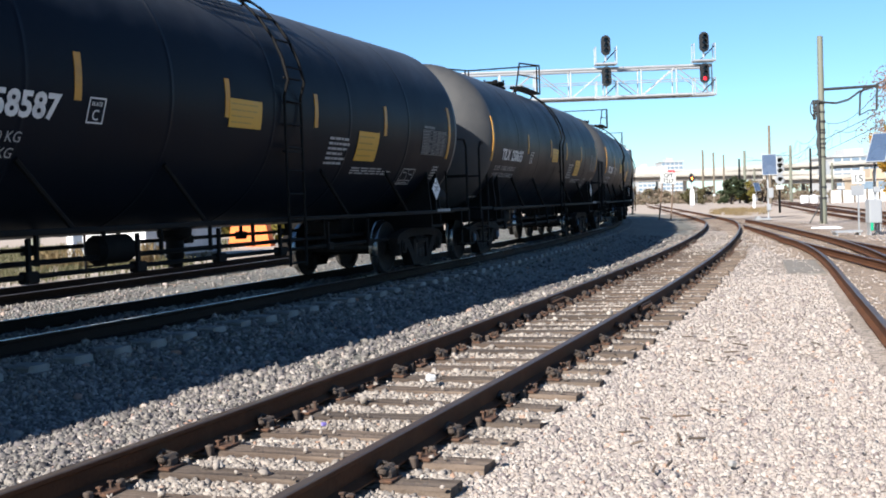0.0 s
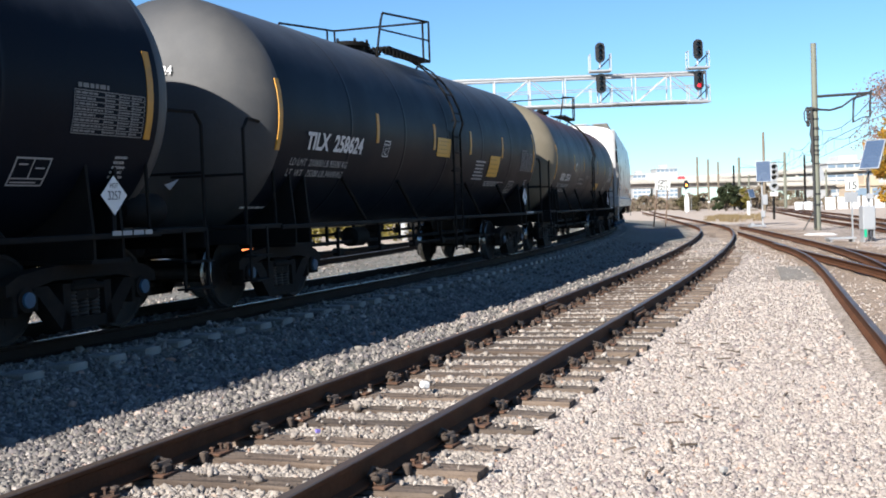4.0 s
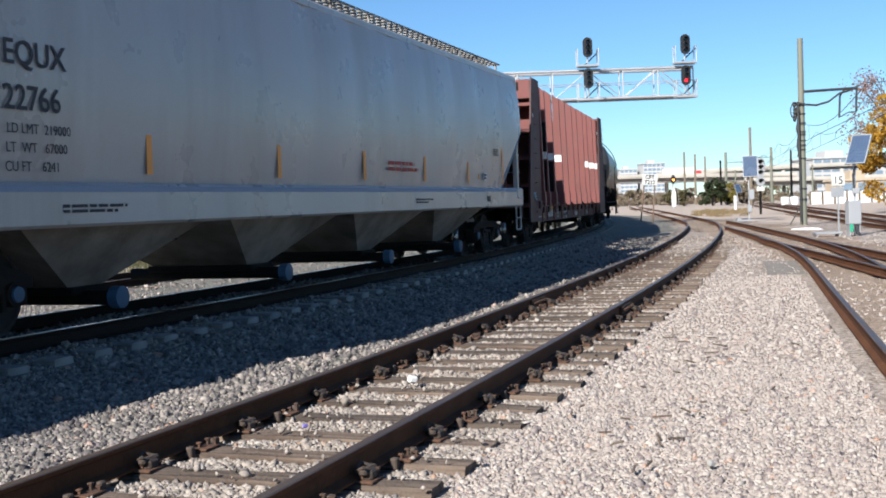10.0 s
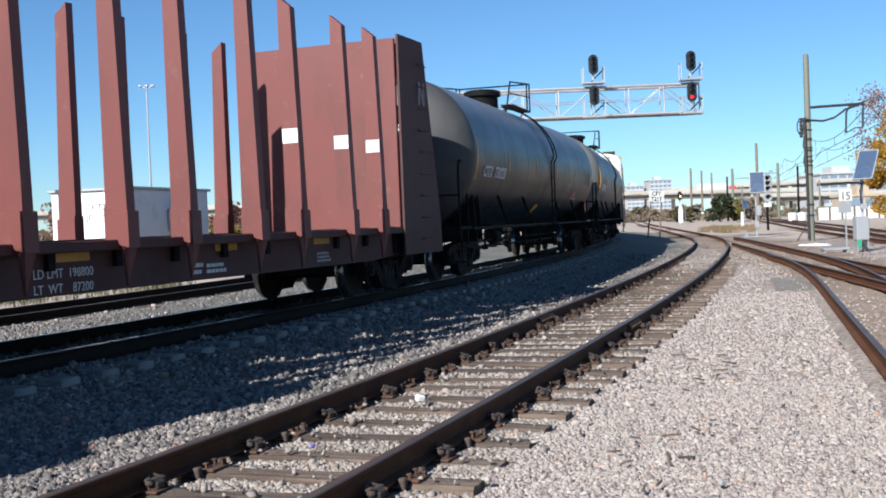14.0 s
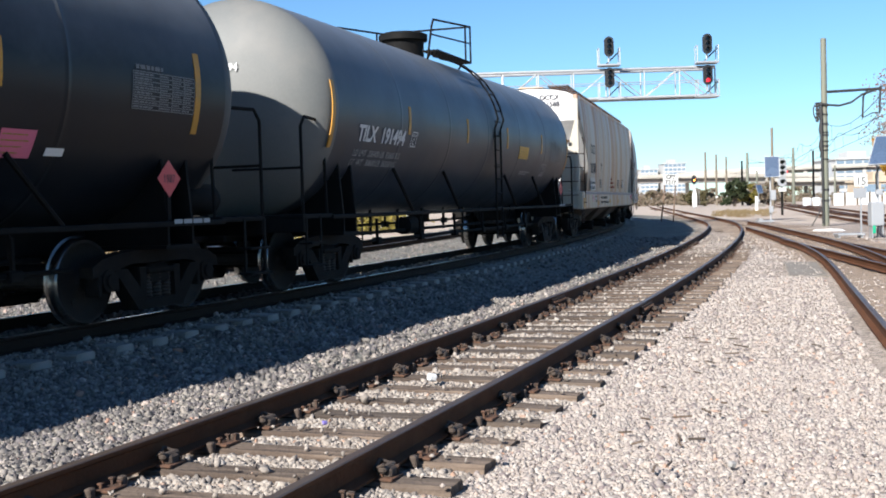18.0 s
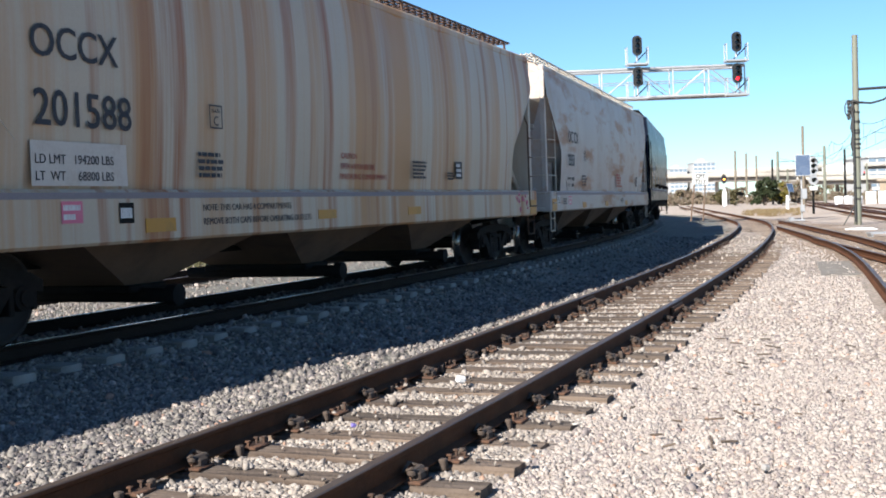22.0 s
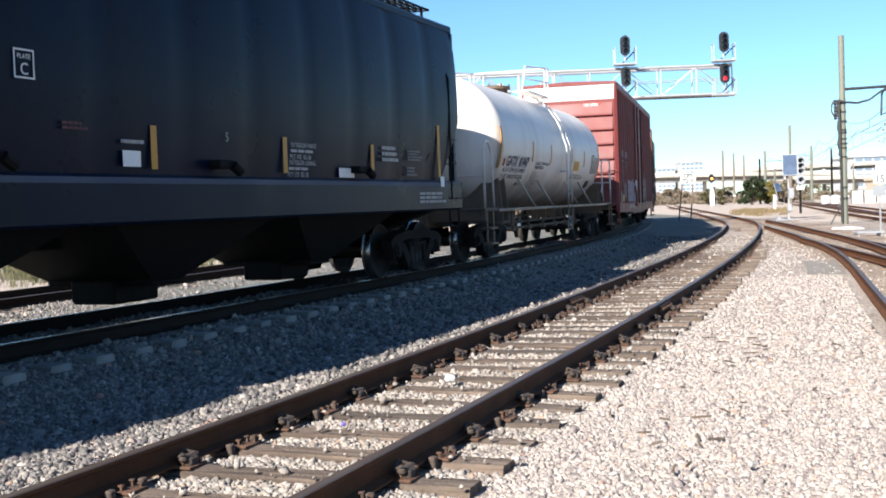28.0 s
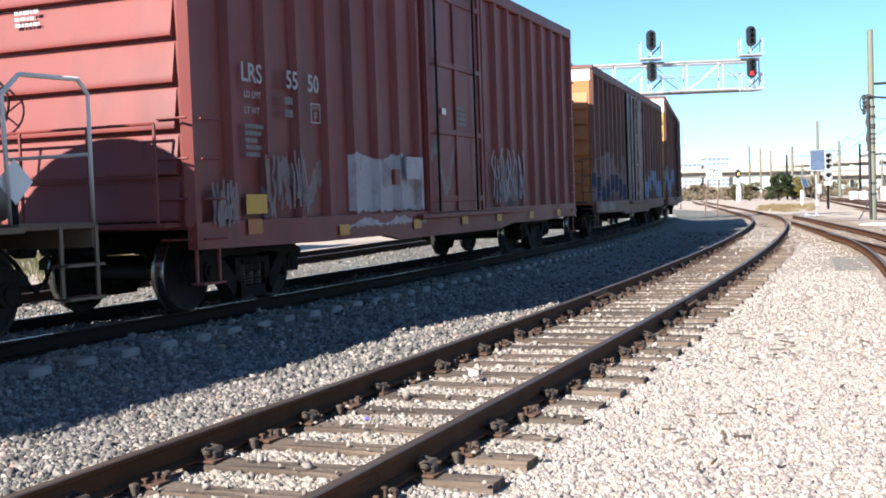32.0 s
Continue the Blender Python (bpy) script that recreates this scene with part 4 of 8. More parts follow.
def tank_car(name, label, front, rear, R, zc, cyl, head, mat, frame_mat, marks, mark, number, extra, caps=CAP_DARK, dome=False, text_mat=None, seams=5, rail_mat=None, text_x=-5.95, text_size=0.33, squeeze=1.04, head_mat=None, tall=(-22, 12), short=(-9.5, 7), rungs=(0.2, 0.64), text_e=-16.5):
    head_mat = head_mat or M_HEADGREY
    text_mat = text_mat or M_WHITE
    rail_mat = rail_mat or frame_mat
    half = (rear - front) / 2
    xe = half + 1.66
    car = thing(name, label, "tank car", group="freight train cars")
    # shell with elliptical heads and weld seams
    cap = [(-cyl - head * math.cos(math.pi / 2 * i / 10), max(0.001, R * math.sin(math.pi / 2 * i / 10))) for i in range(11)] + [(-cyl + 0.02, R)]
    for sg in (1, -1):
        part("tank_head", Shape().lathe([(x * sg, r) for x, r in cap], "x", 72, (0, 0, zc)), head_mat, car, "domed dusty tank head", smooth=60)
    prof = [(-cyl + 0.02, R), (-cyl + 0.08, R)]
    for k in range(1, seams + 1):
        x = -cyl + 2 * cyl * k / (seams + 1)
        prof += [(x - 0.06, R), (x - 0.02, R), (x - 0.01, R + 0.004), (x + 0.01, R + 0.004), (x + 0.02, R), (x + 0.06, R)]
    prof += [(cyl - 0.08, R), (cyl - 0.02, R)]
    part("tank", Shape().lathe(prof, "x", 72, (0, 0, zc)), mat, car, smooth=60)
    # stub sills, bolsters and end platforms
    for sg in (-1, 1):
        s = Shape().box(min(sg * (half - 1.6), sg * (xe + 0.02)), max(sg * (half - 1.6), sg * (xe + 0.02)), -0.33, 0.33, 0.72, 1.06, 0.03)
        part("stub_sill", s, frame_mat, car)
        s = Shape()
        for x in (-0.22, 0.22):
            s.slab([(-1.45, 0.78), (1.45, 0.78), (1.45, 1.02), (1.38, zc - 0.75), (1.2, zc - 0.85), (-1.2, zc - 0.85), (-1.38, zc - 0.75), (-1.45, 1.02)], sg * half + x - 0.02, sg * half + x + 0.02, "yz")
        s.box(sg * half - 0.3, sg * half + 0.3, -1.47, 1.47, 0.76, 0.80)
        part("body_bolster", s, frame_mat, car)
        a, b = sorted((sg * (xe - 0.95), sg * xe))
        s = Shape().box(a, b, -1.5, 1.5, 1.02, 1.08, 0.01).box(b - 0.08 if sg > 0 else a, b if sg > 0 else a + 0.08, -1.5, 1.5, 0.84, 1.02, 0.01)
        part("end_platform", s, frame_mat, car)
        for y in (-1.48, 1.48):
            s = Shape()
            s.pipe([(sg * (xe - 0.04), y, 1.08), (sg * (xe - 0.04), y, 2.25), (sg * (xe - 0.16), y, 2.38), (sg * (xe - 0.75), y * 0.93, 2.38), (sg * (xe - 0.95), y * 0.93, 2.2), (sg * (xe - 0.95), y * 0.95, 1.08)], 0.022)
            s.pipe([(sg * (xe - 0.04), y, 1.7), (sg * (xe - 0.04), y * 0.3, 1.7)], 0.018)
            part("end_handrail", s, rail_mat, car)
        for y in (-1.5, 1.5):
            s = Shape()
            for x in (xe - 0.06, xe - 0.50):
                s.box(min(sg * x, sg * x + 0.04), max(sg * x, sg * x + 0.04), y - 0.012, y + 0.012, 0.36, 1.05)
            for z in (0.38, 0.68):
                s.box(min(sg * (xe - 0.5), sg * (xe - 0.04)), max(sg * (xe - 0.5), sg * (xe - 0.04)), y - 0.1, y + 0.1, z, z + 0.025)
            part("step", s, rail_mat, car)
    add_couplers(car, xe)
    # side bars with braces
    for sy in (-1, 1):
        s = Shape().box(-xe + 0.9, xe - 0.9, sy * 1.5 - 0.03, sy * 1.5 + 0.03, 1.0, 1.06, 0.01)
        part("side_bar", s, rail_mat, car)
        for x in (-cyl * 0.62, -cyl * 0.28, cyl * 0.28, cyl * 0.62):
            part("side_brace", Shape().rod((x + 0.35, sy * 1.5, 1.03), (x - 0.25, sy * R * 0.86, zc - R * 0.52), 0.03, 6), rail_mat, car)
    # mid ladders that follow the tank up to the platform
    for sy in (-1, 1):
        s = Shape()
        for x in rungs:
            arc = [(x, sy * (R + 0.12) * math.cos(radians(a)), zc + (R + 0.12) * math.sin(radians(a))) for a in range(10, 81, 10)]
            s.pipe([(x, sy * 1.62, 0.42), (x, sy * 1.62, zc + 0.1)] + arc, 0.02)
        for i in range(9):
            z = 0.46 + i * 0.3
            s.rod((rungs[0], sy * 1.62, z), (rungs[1], sy * 1.62, z), 0.014, 5)
        for a in range(16, 80, 13):
            s.rod((rungs[0], sy * (R + 0.12) * math.cos(radians(a)), zc + (R + 0.12) * math.sin(radians(a))), (rungs[1], sy * (R + 0.12) * math.cos(radians(a)), zc + (R + 0.12) * math.sin(radians(a))), 0.014, 5)
        s.box(rungs[0] - 0.02, rungs[1] + 0.02, min(sy * (R - 0.02), sy * 1.62), max(sy * (R - 0.02), sy * 1.62), 1.9, 1.93)
        part("ladder", s, rail_mat, car)
    # top platform with railings and fittings
    top = zc + R
    p0, p1 = -1.4, 0.8
    s = Shape()
    for y in (-0.85, 0.85):
        for i in range(5):
            yy = y + (i - 2) * 0.07
            s.box(p0, p1, yy - 0.012, yy + 0.012, top - 0.06, top - 0.02)
        for i in range(13):
            x = p0 + (p1 - p0) * i / 12
            s.box(x - 0.012, x + 0.012, y - 0.16, y + 0.16, top - 0.065, top - 0.045)
        for x in (p0 + 0.1, p1 - 0.1):
            s.rod((x, y, top - 0.05), (x, y * 0.75, top - 0.33), 0.02, 5)
    part("top_platform", s, rail_mat, car)
    for sy in (-1, 1):
        y, hz = sy * 1.0, top + 0.72
        s = Shape().pipe([(p0 - 0.3, sy * 0.9, top - 0.25), (p0 - 0.3, y, hz - 0.35), (p0 - 0.2, y, hz - 0.2), (p1, y, hz), (p1, y, top - 0.05)], 0.02)
        s.pipe([(p1 - 0.35, y, hz - 0.02), (p1 - 0.35, y, top - 0.05)], 0.02).pipe([(p0 - 0.3, y, top + 0.22), (p1, y, top + 0.36)], 0.016)
        part("platform_railing", s, rail_mat, car)
    s = Shape().pipe([(p1, -1.0, top + 0.72), (p1, 1.0, top + 0.72)], 0.02)
    part("platform_railing", s, rail_mat, car)
    if dome:
        s = Shape().lathe([(top - 0.25, 0.42), (top + 0.28, 0.42), (top + 0.30, 0.5), (top + 0.42, 0.5), (top + 0.46, 0.4), (top + 0.5, 0.001)], "z", 28, (-0.6, 0, 0))
        part("protective_dome", s, rail_mat, car)
    else:
        s = Shape().lathe([(top - 0.2, 0.33), (top + 0.08, 0.33), (top + 0.08, 0.42), (top + 0.14, 0.42), (top + 0.17, 0.3), (top + 0.2, 0.001)], "z", 24, (-0.9, 0, 0))
        for i in range(8):
            a = 2 * math.pi * i / 8
            s.rod((-0.9 + 0.4 * math.cos(a), 0.4 * math.sin(a), top + 0.1), (-0.9 + 0.4 * math.cos(a), 0.4 * math.sin(a), top + 0.2), 0.025, 5)
        part("manway", s, frame_mat if rail_mat is not frame_mat else rail_mat, car)
        for x, r, h in ((-0.2, 0.09, 0.3), (0.1, 0.07, 0.24), (0.35, 0.1, 0.2)):
            part("valve", Shape().lathe([(top - 0.15, r), (top + h * 0.5, r), (top + h * 0.5, r * 1.5), (top + h * 0.7, r * 1.5), (top + h, r * 0.5)], "z", 12, (x, 0, 0), True), rail_mat, car)
    # brake gear below the tank
    s = Shape().pipe([(-half + 1.2, -0.55, 0.70), (half - 1.2, -0.55, 0.70)], 0.032)
    for i in range(9):
        x = -half + 1.6 + (2 * half - 3.2) * i / 8
        s.box(x - 0.02, x + 0.02, -0.57, -0.53, 0.66, zc - R * 0.88)
    part("brake_rigging", s, frame_mat, car)
    for y, z in ((-1.05, 0.60), (0.45, 0.80)):
        s = Shape().pipe([(-half + 1.3, y, z), (half - 1.3, y, z)], 0.028)
        for i in range(6):
            x = -half + 2.0 + (2 * half - 4.0) * i / 5 + 0.2 * math.sin(7.0 * i)
            s.box(x - 0.02, x + 0.02, y - 0.02, y + 0.02, z, z + 0.36).box(x - 0.09, x + 0.09, y - 0.06, y + 0.06, z - 0.07, z + 0.05, 0.015)
        part("brake_pipe", s, frame_mat, car)
    part("brake_cylinder", Shape().lathe([(-2.3, 0.1), (-2.25, 0.17), (-1.75, 0.17), (-1.7, 0.1)], "x", 14, (0, -0.5, 0.78), True), frame_mat, car)
    part("outlet_valve", Shape().lathe([(0.45, 0.09), (0.6, 0.12), (0.8, 0.12), (0.85, 0.22), (zc - R + 0.1, 0.25)], "z", 14, cap=True), frame_mat, car)
    # reflectors and lettering
    for x, big in marks:
        e0, e1 = tall if big else short
        part("reflector_strip", strip_on_tank(x, 0.10, e0, e1, R, zc), M_YELLOW, car, "yellow reflective strip")
    if mark:
        letters(mark + "  " + number, text_size, text_mat, car, on_tank(text_x, text_e, R, zc), bold=0.011, squeeze=squeeze)
        letters(mark + " " + number, 0.16, M_WHITE if head_mat is not M_WHITECAR else M_INK, car, on_end(0.42, zc + 0.48, -cyl - head * 0.96) @ pose(0, 0, 0, -12, 0, 0), bold=0.003)
    for fn in extra:
        fn(car, R, zc)
    trucks, wheels = add_trucks(car, half, caps)
    TRAIN.append((car, front, rear, trucks, wheels))
    return car


M_PANELINK = material("faded_panel_print", (0.28, 0.18, 0.03), 0.6, bump=0)


def wrapped(shape, x, e, R, zc, lift=0.006):
    """Bends a flat shape (x along the car, y up the shell, z outwards) round a tank's near side."""
    out = Shape()
    out.f = shape.f
    for u, v, w in shape.v:
        a, r = radians(e) + v / R, R + lift + w
        out.v.append((x + u, -r * math.cos(a), zc + r * math.sin(a)))
    return out


def plate(w, h, th=0.004, n=6):
    """A flat plate in slices, to be wrapped."""
    s = Shape()
    return s.sheet([[(0, h * i / n, 0), (0, h * i / n, th), (w, h * i / n, th), (w, h * i / n, 0)] for i in range(n + 1)])


def outline(w, h, t=0.018):
    s = Shape().box(0, w, 0, t, 0, 0.002).box(0, w, h - t, h, 0, 0.002)
    for i in range(4):
        y0, y1 = t + (h - 2 * t) * i / 4, t + (h - 2 * t) * (i + 1) / 4
        s.box(0, t, y0, y1, 0, 0.002).box(w - t, w, y0, y1, 0, 0.002)
    return s


def panel(x, e, w, h, mat=None, rows=4, name="information_panel"):
    def make(car, R, zc):
        p = part(name, wrapped(plate(w, h), x, e, R, zc), mat or M_YELPANEL, car)
        if rows:
            part("print", wrapped(bars(w * 0.9, h * 0.85, rows, int(x * 10) + rows, fill=0.22), x + w * 0.05, e + math.degrees(h * 0.08 / R), R, zc, 0.011), M_PANELINK, p)
    return make


def block(x, e, w, h, rows, mat=None, cols=1, fill=0.5):
    def make(car, R, zc):
        part("print", wrapped(bars(w, h, rows, int(x * 7) + rows, cols, fill), x, e, R, zc), mat or M_GREYLET, car)
    return make


def spec_plate(x, e, w=0.46, h=0.31):
    """Outlined data plate with squares."""
    def make(car, R, zc):
        s = outline(w, h)
        s.box(w * 0.5, w * 0.5 + 0.014, h * 0.3, h * 0.94, 0, 0.002).box(0.02, w - 0.02, h * 0.25, h * 0.25 + 0.014, 0, 0.002)
        s.box(0.06, w * 0.38, h * 0.74, h * 0.79, 0, 0.002).box(w * 0.62, w * 0.88, h * 0.62, h * 0.67, 0, 0.002).box(0.04, w * 0.8, h * 0.11, h * 0.16, 0, 0.002)
        part("data_plate", wrapped(s, x, e, R, zc), M_GREYLET, car)
    return make


def end_placard(x, y, z):
    """A placard on the leading end, in the gap between two cars."""
    def make(car, R, zc):
        p = part("placard", DIAMOND, None, car, "diamond hazard placard", m=on_end(y, z, x))
        letters("3257", 0.13, M_INK, p, pose(0, -0.045, 0.008), align="CENTER", squeeze=0.8)
    return make


def air_tank(x0, x1, y, z, r=0.19):
    def make(car, R, zc):
        part("air_reservoir", Shape().lathe([(x0, 0.03), (x0 + 0.04, r * 0.75), (x0 + 0.12, r), (x1 - 0.12, r), (x1 - 0.04, r * 0.75), (x1, 0.03)], "x", 20, (0, y, z)), M_FRAME, car)
        part("print", bars(x1 - x0, 0.06, 1, 5, 1, 0.8), M_GREYLET, car, m=on_side(x0 - 0.7, 1.025, -1.534))
    return make


def placard(x, y, z, mesh=None, word="3257"):
    def make(car, R, zc):
        m = on_side(x, z, y)
        p = part("placard", mesh or DIAMOND, None, car, "diamond hazard placard", m=m)
        part("placard_holder", Shape().box(-0.03, 0.03, -0.45, 0.1, -0.03, -0.004), M_FRAME, car, m=m)
        if word:
            letters(word, 0.13, M_INK, p, pose(0, -0.045, 0.008), align="CENTER", squeeze=0.8)
            if word == "3257":
                letters("HOT", 0.075, M_INK, p, pose(0, 0.075, 0.008), align="CENTER", squeeze=0.8)
    return make


def stencil_table(x, e, w=1.05, h=0.42, rows=8, mat=None):
    """A stencilled test table: ruled lines with small print in its cells."""
    def make(car, R, zc):
        ink = mat or M_FAINT
        s = Shape()
        for i in range(rows + 1):
            y = h * i / rows
            s.box(0, w, y - 0.005, y + 0.005, 0, 0.002)
        for u in (0, 0.42, 0.62, 0.82, 1):
            for i in range(rows):
                s.box(u * w - 0.005, u * w + 0.005, h * i / rows + 0.006, h * (i + 1) / rows - 0.006, 0.0022, 0.0035)
        t = part("stencil_table", wrapped(s, x, e, R, zc), ink, car, "ruled stencil table")
        part("print", wrapped(bars(w * 0.4, h, rows, rows + 3, 1, 0.42), x + w * 0.02, e, R, zc), ink, t)
        part("print", wrapped(bars(w * 0.56, h, rows, rows + 5, 3, 0.38), x + w * 0.43, e, R, zc), ink, t)
        part("print", wrapped(bars(w * 0.62, 0.055, 1, 4, 1, 0.8), x + w * 0.05, e + math.degrees((h + 0.02) / R), R, zc), ink, t)
    return make


def words(x, e, word, size, mat=None):
    def make(car, R, zc):
        letters(word, size, mat or M_WHITE, car, on_tank(x, e, R, zc))
    return make


def mark_c(x, e):
    return lambda car, R, zc: frame_label(car, x, e, R, zc)


STD_MARKS = [(-6.75, True), (-3.45, False), (-0.75, False), (1.43, False), (3.75, False), (6.55, True)]


def std_extra(ld, lt):
    return [mark_c(-3.2, -17), panel(-0.6, -13.3, 0.74, 0.34), panel(2.85, -24.8, 0.74, 0.45), block(1.9, -28.5, 0.78, 0.44, 6), stencil_table(5.4, -18), block(2.9, -33, 1.6, 0.13, 3),
            words(-6.3, -25.3, "LD LMT  " + ld, 0.15, M_GREYLET), words(-6.3, -31, "LT  WT   " + lt, 0.15, M_GREYLET), spec_plate(4.8, -38.6), block(6.14, -35.2, 0.26, 0.28, 5),
            placard(6.07, -1.45, 1.44), end_placard(-7.3, -0.25, 1.75), air_tank(6.62, 7.4, -1.0, 1.29), block(-6.9, -52, 0.9, 0.08, 1, M_WHITE)]


BLACK_LABEL = "glossy black tank car with yellow reflective strips and a top platform"
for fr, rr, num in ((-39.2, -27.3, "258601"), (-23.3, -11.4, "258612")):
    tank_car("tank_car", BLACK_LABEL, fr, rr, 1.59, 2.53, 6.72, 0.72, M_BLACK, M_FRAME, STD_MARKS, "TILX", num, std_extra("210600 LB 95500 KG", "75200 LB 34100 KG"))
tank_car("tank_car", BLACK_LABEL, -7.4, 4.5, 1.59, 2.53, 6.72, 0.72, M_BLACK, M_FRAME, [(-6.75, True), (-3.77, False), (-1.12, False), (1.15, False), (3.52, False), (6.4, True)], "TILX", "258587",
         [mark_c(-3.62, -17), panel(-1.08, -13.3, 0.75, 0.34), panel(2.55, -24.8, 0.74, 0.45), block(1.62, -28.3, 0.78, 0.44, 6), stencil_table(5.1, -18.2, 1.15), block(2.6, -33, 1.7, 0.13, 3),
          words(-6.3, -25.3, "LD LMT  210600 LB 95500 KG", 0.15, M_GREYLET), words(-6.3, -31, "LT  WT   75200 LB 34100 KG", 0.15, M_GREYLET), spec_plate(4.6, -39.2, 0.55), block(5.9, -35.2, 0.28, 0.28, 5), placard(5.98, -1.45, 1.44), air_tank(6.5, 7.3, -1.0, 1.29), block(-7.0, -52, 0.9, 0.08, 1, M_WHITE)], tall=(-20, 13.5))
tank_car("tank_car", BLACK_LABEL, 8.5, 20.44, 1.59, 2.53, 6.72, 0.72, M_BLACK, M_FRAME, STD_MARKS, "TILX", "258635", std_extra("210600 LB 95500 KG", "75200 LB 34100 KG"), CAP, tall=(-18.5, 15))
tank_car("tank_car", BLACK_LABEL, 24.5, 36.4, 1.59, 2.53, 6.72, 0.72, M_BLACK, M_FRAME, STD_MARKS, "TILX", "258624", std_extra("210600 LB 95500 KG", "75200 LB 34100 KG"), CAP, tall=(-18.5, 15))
tank_car("tank_car", "black tank car with rust-red weathering along its top", 40.63, 52.42, 1.58, 2.50, 6.68, 0.72, M_BLACK_RUSTY, M_FRAME,
         [(-6.65, True), (-3.42, False), (-1.37, False), (2.02, False), (4.05, False), (6.6, True)], "SRIX", "25161",
         [mark_c(-3.2, -11), panel(1.95, -30, 0.8, 0.24), stencil_table(5.22, -17.3, 1.06, 0.46, mat=M_GREYLET), words(-5.8, -29.3, "LD LMT  211400 LBS  95900 KG", 0.15, M_GREYLET), words(-5.9, -35, "LT  WT   74600 LBS  33850 KG", 0.15, M_GREYLET),
          words(-2.15, -20, "EQUIPPED W/ 4 INCH", 0.10, M_GREYLET), words(-2.15, -25, "BOTTOM OUTLET VALVE", 0.10, M_GREYLET), words(-2.1, -31, "HANDLE MUST BE", 0.09, M_FAINT), words(-2.1, -35, "LOCKED AND PINNED", 0.09, M_FAINT), words(-2.1, -39, "IN CLOSED POSITION", 0.09, M_FAINT), words(-2.1, -43, "BEFORE LOADING", 0.09, M_FAINT), words(-1.0, -29, "CLOSE", 0.08, M_FAINT), words(-0.5, -29, "OPEN", 0.08, M_FAINT), block(-0.7, -17, 0.9, 0.1, 2, M_FAINT), spec_plate(4.33, -29), placard(6.02, -1.42, 1.37), air_tank(6.6, 7.35, -1.0, 1.27)], text_x=-5.65, text_size=0.28, squeeze=1.22, text_e=-22, head_mat=M_HEADTAN)


